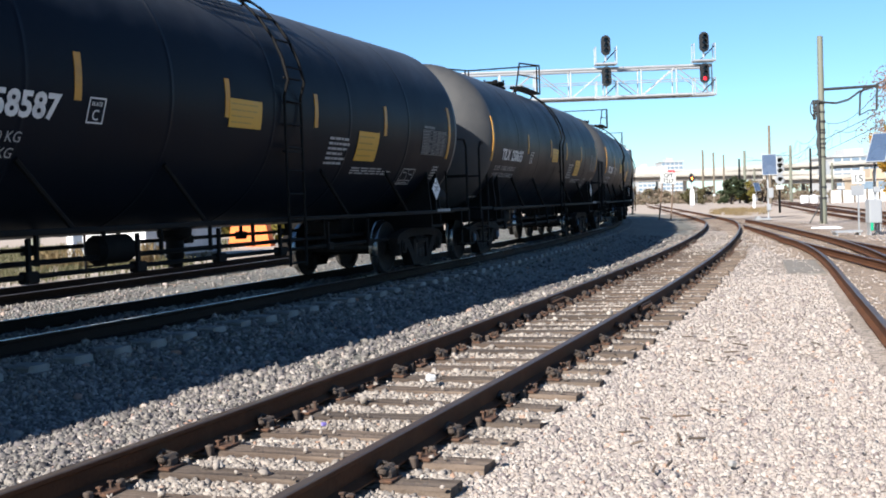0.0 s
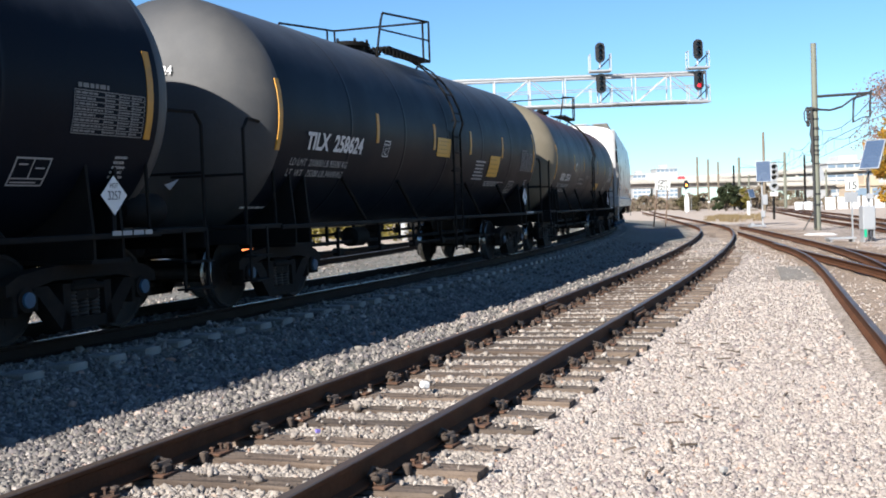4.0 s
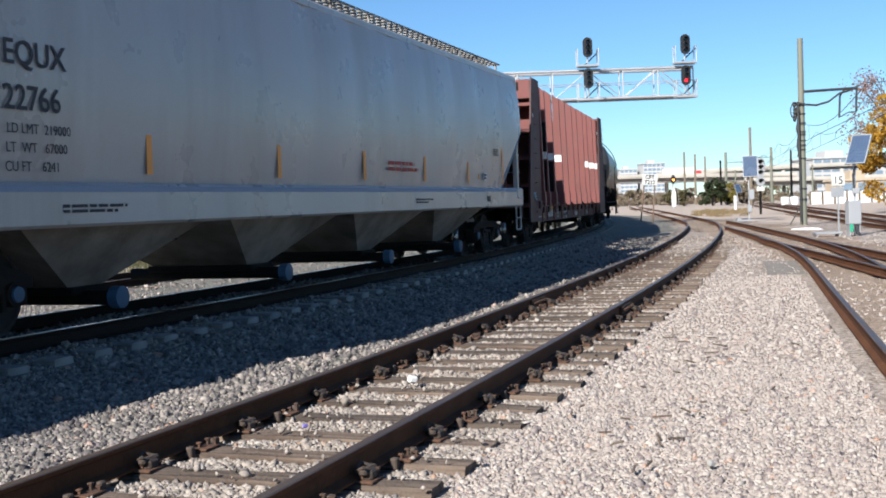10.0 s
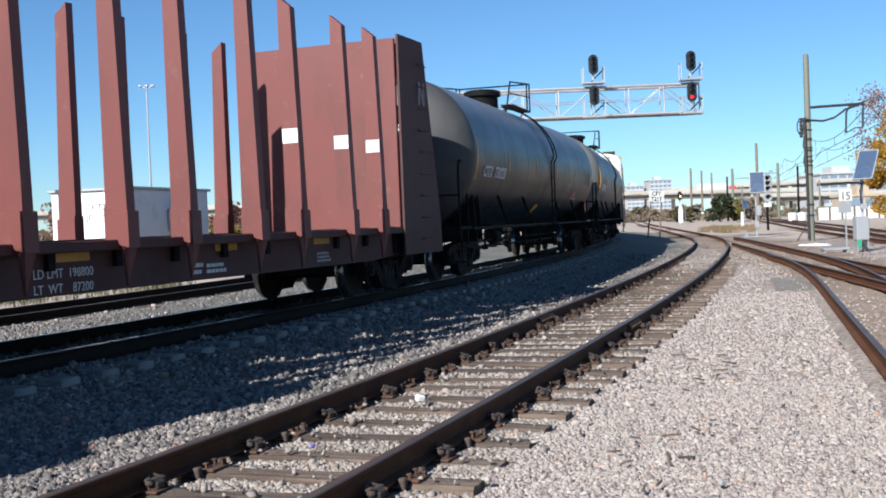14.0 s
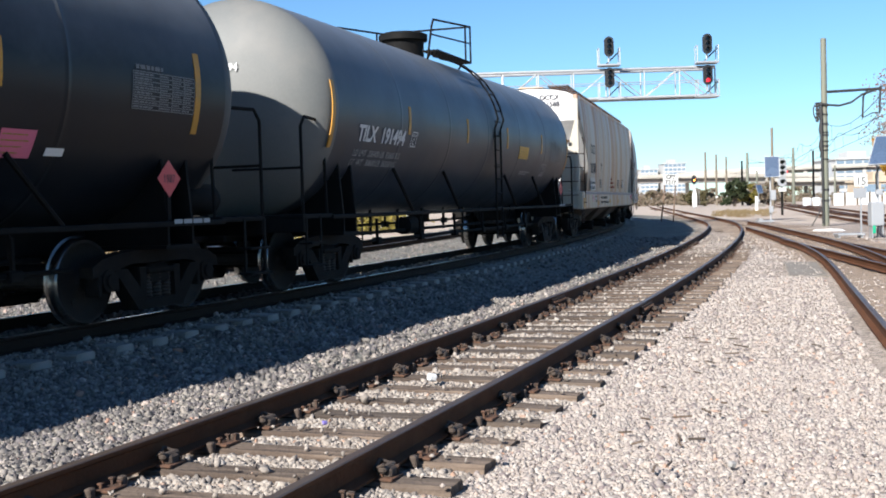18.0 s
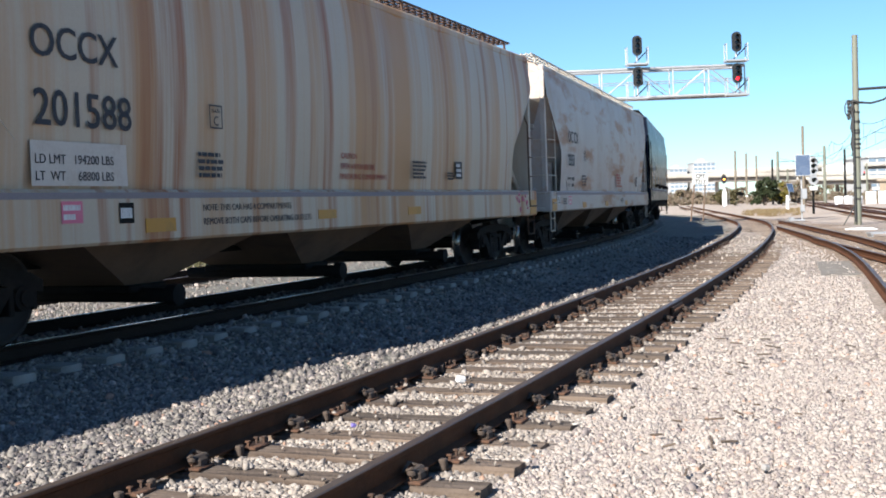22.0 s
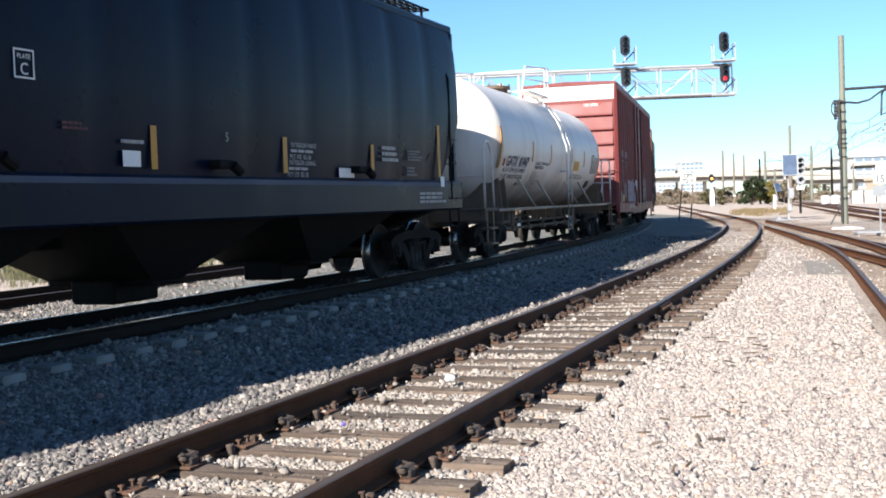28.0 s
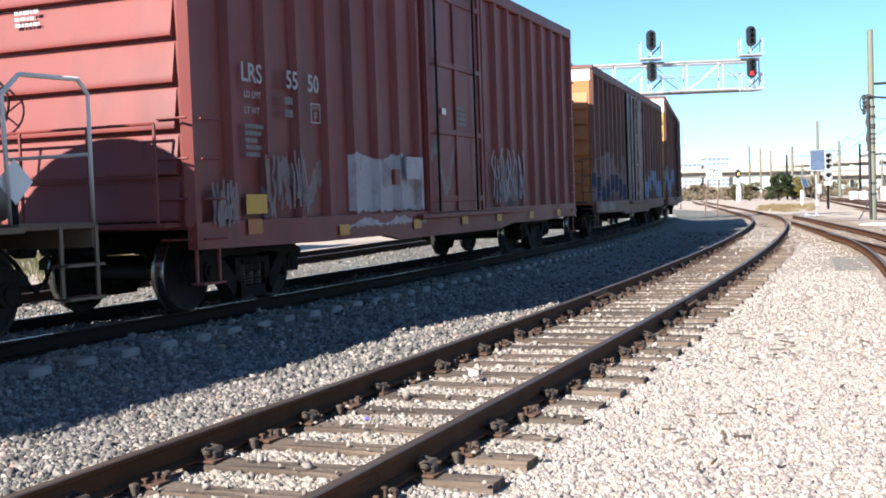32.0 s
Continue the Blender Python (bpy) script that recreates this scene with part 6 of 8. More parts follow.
    part("jack_pad", Shape().box(-7.5, -7.18, -1.56, -1.48, 0.98, 1.18, 0.02).box(-7.38, -7.3, -1.575, -1.55, 1.03, 1.13, 0.01), M_RED, car)
    part("logo", Shape().pipe([(7.85, -1.51, 3.25), (7.85, -1.51, 3.65), (8.05, -1.51, 3.25), (8.05, -1.51, 3.65)], 0.018, 4), M_GREYLET, car, "faded angular logo outline")
    trucks, wheels = add_trucks(car, half)
    TRAIN.append((car, front, rear, trucks, wheels))


stake_car(77.4, 91.7)
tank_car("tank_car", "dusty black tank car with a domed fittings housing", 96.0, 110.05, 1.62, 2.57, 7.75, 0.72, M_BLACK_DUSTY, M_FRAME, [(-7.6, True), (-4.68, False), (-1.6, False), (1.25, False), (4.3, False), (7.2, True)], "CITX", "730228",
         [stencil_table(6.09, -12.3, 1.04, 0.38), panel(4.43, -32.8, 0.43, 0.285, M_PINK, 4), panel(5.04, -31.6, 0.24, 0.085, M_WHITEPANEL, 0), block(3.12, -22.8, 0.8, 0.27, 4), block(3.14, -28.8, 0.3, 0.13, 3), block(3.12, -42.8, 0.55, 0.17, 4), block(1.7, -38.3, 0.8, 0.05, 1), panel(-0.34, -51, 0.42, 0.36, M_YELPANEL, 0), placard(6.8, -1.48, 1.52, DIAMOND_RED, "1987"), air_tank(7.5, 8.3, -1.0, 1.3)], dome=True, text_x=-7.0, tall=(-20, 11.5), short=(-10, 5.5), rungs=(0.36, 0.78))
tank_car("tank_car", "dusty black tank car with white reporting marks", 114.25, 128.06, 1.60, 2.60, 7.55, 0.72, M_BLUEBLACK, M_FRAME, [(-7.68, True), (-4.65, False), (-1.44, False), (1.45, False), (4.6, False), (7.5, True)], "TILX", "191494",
         [mark_c(-4.56, -17), panel(2.5, -16.3, 0.82, 0.28), stencil_table(5.62, -15.2, 1.1), words(-6.78, -25.2, "LD LMT  206400 LB  93600 KG", 0.15, M_GREYLET), words(-6.78, -30.6, "LT  WT   80600 LB  36550 KG", 0.15, M_GREYLET),
          block(3.0, -30, 1.0, 0.1, 2), spec_plate(4.9, -30), placard(7.1, -1.48, 1.48, DIAMOND_RED, "1987"), air_tank(7.4, 8.2, -1.0, 1.3)], dome=True, text_x=-6.77, head_mat=M_HEADLIGHT, short=(-9.8, 6.6), rungs=(0.36, 0.78))
M_DIMRED = material("faded_red_print", (0.07, 0.008, 0.012), 0.6, bump=0)
M_DUSTYPANEL = material("dusty_white_panel_paint", (0.50, 0.46, 0.41), 0.6, wear=(0.38, 0.32, 0.26), wear_scale=3, grain=0.08)
hopper_car("hopper_car", "cream covered hopper streaked with rust", 132.2, 146.17, 8.42, M_CREAM, M_FRAME, M_BROWNBAYS, ((8.36, 3.56), (6.94, 1.43)), 3.5, (0.90, 1.43), 4.18,
           "OCCX", "201588", 3, (M_INK, -6.41, 2.60, 0.41, -6.38, 2.00, 0.46),
           [flat_panel(-6.42, 1.46, 1.3, 0.40, M_DUSTYPANEL), flat_words(-6.38, 1.66, "LD LMT   194200 LBS", 0.12, M_INK, near_side(1.86, None, 0.009)), flat_words(-6.38, 1.51, "LT  WT     68800 LBS", 0.12, M_INK, near_side(1.86, None, 0.009)), flat_panel(-6.1, 1.12, 0.28, 0.2, M_PINK, 2, -1.606), flat_panel(-5.3, 1.1, 0.22, 0.2, M_FRAME, 1, -1.606), flat_panel(-8.34, 0.93, 0.42, 0.3, M_YELLOW, 0, -1.606), flat_panel(7.9, 0.93, 0.42, 0.3, M_YELLOW, 0, -1.606), hearts(7.0, 1.0), flat_panel(-4.9, 1.0, 0.5, 0.14, M_YELLOW, 0, -1.606),
            flat_panel(-1.3, 1.05, 0.5, 0.12, M_YELLOW, 0, -1.606), flat_panel(1.6, 1.05, 0.5, 0.12, M_YELLOW, 0, -1.606), flat_block(-3.9, 1.55, 0.7, 0.3, 4, M_INK), flat_words(-0.55, 1.86, "CAUTION", 0.11, M_REDINK), flat_words(-0.55, 1.72, "OPEN HATCH BEFORE", 0.11, M_REDINK), flat_words(-0.55, 1.58, "UNLOADING COMPARTMENTS", 0.11, M_REDINK), flat_block(1.9, 1.6, 0.6, 0.3, 5, M_INK), flat_block(3.4, 1.6, 0.35, 0.14, 3, M_INK), flat_words(-3.9, 1.20, "NOTE: THIS CAR HAS 4 COMPARTMENTS", 0.105, M_INK, -1.606), flat_words(-3.9, 1.05, "REMOVE BOTH CAPS BEFORE OPERATING OUTLETS", 0.105, M_INK, -1.606), flat_panel(3.75, 1.62, 0.3, 0.3, M_INK, 3), lambda car: frame_label(car, -3.7, 2.1, 0, -1.605)],
           stripe=M_GREYSTRIPE, panels=10, a_frame=True, run_mat=M_RUST, end_mat=M_WHITEEND, corner=[(6.955, 2.1), (7.04, 2.32), (7.4, 2.7), (7.81, 3.09), (8.1, 3.34), (8.36, 3.56)])
hopper_car("hopper_car", "pale covered hopper with rust patches", 150.27, 164.03, 8.42, M_PALE, M_FRAME, M_BROWNBAYS, ((8.36, 3.56), (7.07, 1.42)), 3.5, (0.95, 1.42), 4.18,
           "OCCX", "2353", 3, (M_INK, -6.36, 2.60, 0.40, -6.36, 2.04, 0.40),
           [flat_words(-6.35, 1.68, "LD LMT   196200", 0.12, M_INK), flat_words(-6.35, 1.53, "LT  WT     66800", 0.12, M_INK), flat_panel(-6.5, 1.1, 0.34, 0.2, M_PINK, 2, -1.606), flat_block(-7.15, 1.1, 0.5, 0.16, 3, M_INK, -1.606), flat_panel(-7.75, 1.12, 0.24, 0.18, M_WHITEPANEL, 3, -1.606, ink=M_INK), flat_panel(-8.36, 0.97, 0.5, 0.27, M_YELLOW, 0, -1.606), flat_panel(-4.7, 1.0, 0.5, 0.14, M_YELLOW, 0, -1.606),
            flat_panel(-1.2, 1.0, 0.5, 0.14, M_YELLOW, 0, -1.606), flat_panel(2.6, 1.0, 0.5, 0.14, M_YELLOW, 0, -1.606), flat_block(-4.5, 1.55, 0.7, 0.3, 4, M_INK), flat_block(1.0, 1.55, 1.3, 0.42, 5, M_REDINK), flat_panel(5.3, 1.6, 0.3, 0.32, M_INK, 3), flat_block(1.7, 1.08, 0.7, 0.14, 3, M_INK, -1.606), lambda car: frame_label(car, -4.3, 2.2, 0, -1.605)],
           stripe=M_GREYSTRIPE, panels=8, a_frame=True, run_mat=M_CREAMEND, end_mat=M_PALE, corner=[(7.085, 2.15), (7.14, 2.35), (7.5, 2.68), (7.9, 3.02), (8.15, 3.28), (8.36, 3.56)])
hopper_car("hopper_car", "dark navy covered hopper with yellow reflective strips", 167.95, 181.0, 7.55, M_NAVY, M_FRAME, M_FRAME, ((7.5, 2.6), (6.7, 1.6)), 3.2, (1.08, 1.58), 4.25,
           "TILX", "487229", 3, (M_WHITE, -5.45, 2.66, 0.36, -5.45, 2.22, 0.36),
           [flat_strip(-6.35, 1.65, 0.92)] + [flat_strip(x, 1.64, 0.45) for x in (-3.8, -1.25, 1.42, 3.95)] + [flat_strip(6.5, 1.64, 0.87)] + [flat_words(-5.5, 1.95, "LD LMT   222800", 0.15, M_WHITE), flat_words(-5.52, 1.75, "LT  WT     63200", 0.15, M_WHITE), flat_words(1.55, 1.97, "EXTERIOR PAINT", 0.088, M_GREYLET), flat_block(1.55, 1.895, 0.95, 0.06, 1, M_GREYLET), flat_words(1.54, 1.82, "PLT 192  03-18", 0.088, M_GREYLET), flat_words(1.53, 1.745, "INTERIOR LINING", 0.088, M_GREYLET), flat_block(1.52, 1.67, 0.8, 0.06, 1, M_GREYLET), flat_words(1.5, 1.595, "PLT 192  03-18", 0.088, M_GREYLET), flat_block(4.25, 1.84, 0.66, 0.26, 3, M_GREYLET), flat_block(5.2, 1.88, 0.62, 0.18, 4, M_FAINT), flat_block(5.2, 1.64, 0.5, 0.16, 3, M_FAINT), flat_panel(-1.75, 1.66, 0.28, 0.16, M_WHITEPANEL), flat_panel(2.9, 1.6, 0.46, 0.13, M_WHITEPANEL), flat_panel(6.5, 1.48, 0.16, 0.17, M_WHITEPANEL, 0, -1.612),
            flat_block(-5.7, 1.22, 1.2, 0.14, 2, M_GREYLET, -1.606), flat_block(5.6, 1.2, 1.2, 0.2, 3, M_GREYLET, -1.606)] + [(lambda x: (lambda car: part("vibrator_bracket", Shape().box(x - 0.25, x + 0.05, -1.72, -1.55, 1.66, 1.76, 0.02).rod((x, -1.72, 1.70), (x + 0.12, -1.74, 1.62), 0.06, 8), M_FRAME, car)))(x) for x in (-3.5, 0.0, 3.5)] + [lambda car: frame_label(car, -3.2, 2.4, 0, -1.605, ink=M_WHITE), flat_words(0.06, 1.98, "5", 0.15, M_GREYLET), flat_block(-2.62, 1.98, 0.4, 0.09, 2, M_DIMRED), flat_block(-1.78, 1.88, 0.38, 0.06, 1, M_GREYLET)],
           stripe=M_NAVYSTRIPE, panels=11, run_mat=M_FRAME, ladder_top=3.5)
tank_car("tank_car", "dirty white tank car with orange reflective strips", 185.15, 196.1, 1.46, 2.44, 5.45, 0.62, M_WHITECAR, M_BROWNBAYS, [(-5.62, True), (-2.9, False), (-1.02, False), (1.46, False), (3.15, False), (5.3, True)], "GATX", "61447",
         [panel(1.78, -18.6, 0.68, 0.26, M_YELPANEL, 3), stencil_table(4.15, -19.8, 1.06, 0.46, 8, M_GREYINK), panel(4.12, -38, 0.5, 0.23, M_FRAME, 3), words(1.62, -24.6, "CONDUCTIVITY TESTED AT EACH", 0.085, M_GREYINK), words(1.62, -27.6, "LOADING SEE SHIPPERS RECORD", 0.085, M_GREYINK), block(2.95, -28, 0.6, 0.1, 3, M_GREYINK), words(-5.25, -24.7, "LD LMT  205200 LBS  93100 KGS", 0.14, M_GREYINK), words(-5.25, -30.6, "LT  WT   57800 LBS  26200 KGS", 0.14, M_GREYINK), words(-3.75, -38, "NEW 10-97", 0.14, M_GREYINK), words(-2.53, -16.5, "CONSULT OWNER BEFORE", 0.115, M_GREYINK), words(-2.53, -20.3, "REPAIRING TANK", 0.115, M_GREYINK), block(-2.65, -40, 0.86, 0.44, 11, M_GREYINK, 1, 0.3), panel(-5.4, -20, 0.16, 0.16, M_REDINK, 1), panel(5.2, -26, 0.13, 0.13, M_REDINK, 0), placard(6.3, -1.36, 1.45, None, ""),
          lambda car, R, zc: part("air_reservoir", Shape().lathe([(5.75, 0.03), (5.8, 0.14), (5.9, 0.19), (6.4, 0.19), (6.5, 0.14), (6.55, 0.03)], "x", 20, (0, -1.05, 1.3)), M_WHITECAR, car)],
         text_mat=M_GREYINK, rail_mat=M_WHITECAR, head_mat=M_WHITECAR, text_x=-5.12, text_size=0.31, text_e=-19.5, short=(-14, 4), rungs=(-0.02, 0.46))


# boxcars
def box_car(name, label, front, rear, xe, mat, end_mat, top, mark, number, extra, band=True, door=(-1.35, 1.2), posts=20, door_mat=None):
    half = (rear - front) / 2
    car = thing(name, label, "boxcar", group="freight train cars")
    s = Shape().box(-xe, xe, -1.48, 1.48, 0.95, top - 0.12)
    part("body", s, mat, car)
    part("roof", Shape().slab([(-1.56, top - 0.14), (1.56, top - 0.14), (1.56, top - 0.06), (0, top), (-1.56, top - 0.06)], -xe - 0.05, xe + 0.05, "yz"), end_mat if band else mat, car)
    for sy in (-1, 1):
        for i in range(posts + 1):
            x = -xe + 0.06 + (2 * xe - 0.12) * i / posts
            if door[0] - 0.1 < x < door[1] + 0.1 and sy < 0:
                continue
            y0, y1 = sorted((sy * 1.47, sy * 1.57))
            part("side_post", Shape().slab([(x - 0.10, y0 if sy > 0 else y1), (x + 0.10, y0 if sy > 0 else y1), (x + 0.05, y1 if sy > 0 else y0), (x - 0.05, y1 if sy > 0 else y0)], 0.98, top - 0.2, "xy"), mat, car)
        y0, y1 = sorted((sy * 1.46, sy * 1.58))
        part("side_sill", Shape().slab([(-xe, 0.74), (-half + 0.9, 0.70), (door[0] - 1.6, 0.70), (door[0] - 1.0, 0.62), (door[1] + 1.0, 0.62), (door[1] + 1.6, 0.70), (half - 0.9, 0.70), (xe, 0.74), (xe, 1.02), (-xe, 1.02)], y0, y1), mat, car)
        part("top_rail", Shape().box(-xe, xe, y0, y1, top - 0.28, top - 0.13, 0.02), mat, car)
    d = part("door", Shape().box(door[0], door[1], -1.60, -1.50, 0.98, top - 0.3, 0.01), door_mat or mat, car, "sliding side door")
    s = Shape()
    for i in range(4):
        z = 1.2 + (top - 1.8) * i / 3
        s.box(door[0] + 0.05, door[1] - 0.05, -1.63, -1.60, z - 0.05, z + 0.05, 0.01)
    for x in (door[0] + 0.06, (door[0] + door[1]) / 2, door[1] - 0.06):
        s.box(x - 0.05, x + 0.05, -1.635, -1.60, 1.0, top - 0.34, 0.01)
    part("door_rib", s, door_mat or mat, d)
    s = Shape().rod((door[0] + 0.35, -1.66, 1.0), (door[0] + 0.35, -1.66, top - 0.4), 0.02, 6).rod((door[1] - 0.45, -1.66, 1.0), (door[1] - 0.45, -1.66, top - 0.4), 0.02, 6)
    part("lock_bar", s, M_IRON, d)
    part("door_track", Shape().box(door[0] - 0.4, door[1] + 2.2, -1.68, -1.58, 0.90, 0.97, 0.01), mat, car)
    for sg in (-1, 1):
        # end with horizontal pressed ribs
        a, b = sorted((sg * xe, sg * (xe + 0.02)))
        part("end_panel", Shape().box(a, b, -1.5, 1.5, 0.95, top - 0.14), end_mat if not band else mat, car)
        if band:
            a, b = sorted((sg * (xe + 0.02), sg * (xe + 0.028)))
            part("white_band", Shape().box(a, b, -1.5, 1.5, top - 0.62, top - 0.15), M_WHITEEND, car, "white painted band below the roof")
        for i in range(7):
            z = 1.05 + (top - 1.15 - 1.05) * i / 6
            s = Shape().slab([(sg * (xe + 0.02), z - 0.015), (sg * (xe + 0.095), z), (sg * (xe + 0.1), z + 0.03), (sg * (xe + 0.085), z + 0.08), (sg * (xe + 0.03), z + 0.4), (sg * (xe + 0.02), z + 0.42)], -1.42, 1.42)
            part("end_rib", s, end_mat if not band else mat, car)
        for y in (-1.36, 1.36):
            for i in range(9):
                z = 0.85 + i * 0.42
                if z < (2.3 if y * sg > 0 else top - 0.3):
                    part("grab_iron", Shape().rod((sg * (xe + 0.11), y - 0.22, z), (sg * (xe + 0.11), y + 0.15, z), 0.013, 5), mat, car)
                    part("grab_iron", Shape().rod((sg * (xe - 0.08), y * 1.19, z), (sg * (xe - 0.50), y * 1.19, z), 0.013, 5), mat, car)
        s = Shape().box(min(sg * xe, sg * (xe + 0.3)), max(sg * xe, sg * (xe + 0.3)), -1.4, 1.4, 0.98, 1.03)
        for y in (-1.3, -0.45, 0.45, 1.3):
            s.rod((sg * (xe + 0.28), y, 1.0), (sg * (xe + 0.28), y, 2.05), 0.02, 6)
        for z in (1.5, 2.05):
            s.rod((sg * (xe + 0.28), -1.3, z), (sg * (xe + 0.28), 1.3, z), 0.016, 6)
        part("crossover_platform", s, mat, car)
        s = Shape()
        for y in (-1.52, 1.52):
            for x in (xe - 0.06, xe - 0.48):
                s.box(sg * x - 0.018, sg * x + 0.018, y - 0.012, y + 0.012, 0.36, 0.8)
            s.box(min(sg * (xe - 0.48), sg * (xe - 0.06)), max(sg * (xe - 0.48), sg * (xe - 0.06)), y - 0.08, y + 0.08, 0.36, 0.385)
        part("step", s, mat, car)
        part("end_bolster", Shape().box(sg * half - 0.2, sg * half + 0.2, -1.4, 1.4, 0.68, 0.95, 0.02), M_FRAME, car)
    part("brake_wheel", brake_wheel(-xe - 0.22, 0.9, 2.4), M_IRON, car)
    part("center_sill", Shape().box(-half - 1.5, half + 1.5, -0.22, 0.22, 0.68, 0.95, 0.02), M_FRAME, car)
    s = Shape().lathe([(-0.4, 0.05), (-0.36, 0.17), (0.36, 0.17), (0.4, 0.05)], "x", 14, (1.5, -0.8, 0.62), True)
    part("brake_cylinder", s, M_FRAME, car)
    add_couplers(car, half + 1.66)
    for fn in extra:
        fn(car)
    trucks, wheels = add_trucks(car, half)
    TRAIN.append((car, front, rear, trucks, wheels))


def graffiti(x, z, w, h, colors, seed, y=-1.592):
    """Worn sprayed patches: rounded blobs and strokes of paint."""
    def make(car):
        rnd = random.Random(seed)
        for k, mt in enumerate(colors):
            s = Shape()
            for i in range(13):
                px, pz = x + w * (i + rnd.uniform(0.1, 0.9)) / 13, z + rnd.uniform(0.1, 0.3) * h
                pts = [(px, y, pz)]
                for j in range(4):
                    pts.append((px + rnd.uniform(-0.12, 0.16) * w / 3, y, pz + h * (j + 1) / 5 + rnd.uniform(-0.05, 0.05)))
                for a, b in zip(pts, pts[1:]):
                    dx, dz = b[0] - a[0], b[2] - a[2]
                    l = math.hypot(dx, dz) or 1
                    nx, nz = -dz / l * 0.02, dx / l * 0.02
                    s.add([(a[0] - nx, y - 0.002 * k, a[2] - nz), (a[0] + nx, y - 0.002 * k, a[2] + nz), (b[0] + nx, y - 0.002 * k, b[2] + nz), (b[0] - nx, y - 0.002 * k, b[2] - nz)], [(0, 1, 2, 3)])
            part("sprayed_paint", s, mt, car, "faded sprayed paint strokes", smooth=0)
    return make


def worn_patch(x0, x1, z0, z1, seed, xe, posts, door, mat=None, share=1.0, lift=0.0):
    """Sprayed paint with ragged edges on the flat sheet, on the posts' faces and on the sill."""
    def make(car):
        rnd = random.Random(seed)
        s = Shape()

        def ragged(a, b, y, lo, hi, y2=None):
            y2 = y if y2 is None else y2
            n = max(2, int((b - a) / 0.04))
            xs = [a + (b - a) * i / n for i in range(n + 1)]
            dn = [lo + rnd.uniform(0, 0.05) for _ in xs]
            up = [hi - 0.05 * (1 + math.sin(x * 5.1 + seed)) - rnd.uniform(0, 0.05) for x in xs]
            if share < 1:
                mid = [lo + (hi - lo) * (0.5 + 0.3 * math.sin(x * 7.0 + seed)) for x in xs]
                dn = [max(lo, m - share * (hi - lo) * rnd.uniform(0.2, 0.6)) for m in mid]
                up = [min(hi, m + share * (hi - lo) * rnd.uniform(0.2, 0.6)) for m in mid]
            ys = [y - lift + (y2 - y) * (x - a) / (b - a) for x in xs]
            s.add([(x, w, z) for x, w, z in zip(xs, ys, dn)] + [(x, w, z) for x, w, z in zip(xs, ys, up)], [(i, i + 1, n + 2 + i, n + 1 + i) for i in range(n)])

        step = (2 * xe - 0.12) / posts
        if door[0] > 5:
            ragged(x0, x1, -1.604, z0, z1)
        else:
            for i in range(posts):
                p = -xe + 0.06 + step * i
                if x0 - 0.1 < p < x1:
                    ragged(p - 0.05, p + 0.05, -1.575, max(z0, 1.03), z1)
                    ragged(p - 0.104, p - 0.054, -1.474, max(z0, 1.03), z1, -1.574)
                    ragged(p + 0.054, p + 0.104, -1.574, max(z0, 1.03), z1, -1.474)
                    ragged(p + 0.105, min(p + step - 0.105, door[0] - 0.02) if p < door[0] else p + step - 0.105, -1.484, max(z0, 1.03), z1)
            if z0 < 1.0:
                ragged(x0, x1, -1.584, z0, 1.0)
        part("painted_patch", s, mat or M_SPRAYW, car, "worn silver paint patch", smooth=0)
    return make


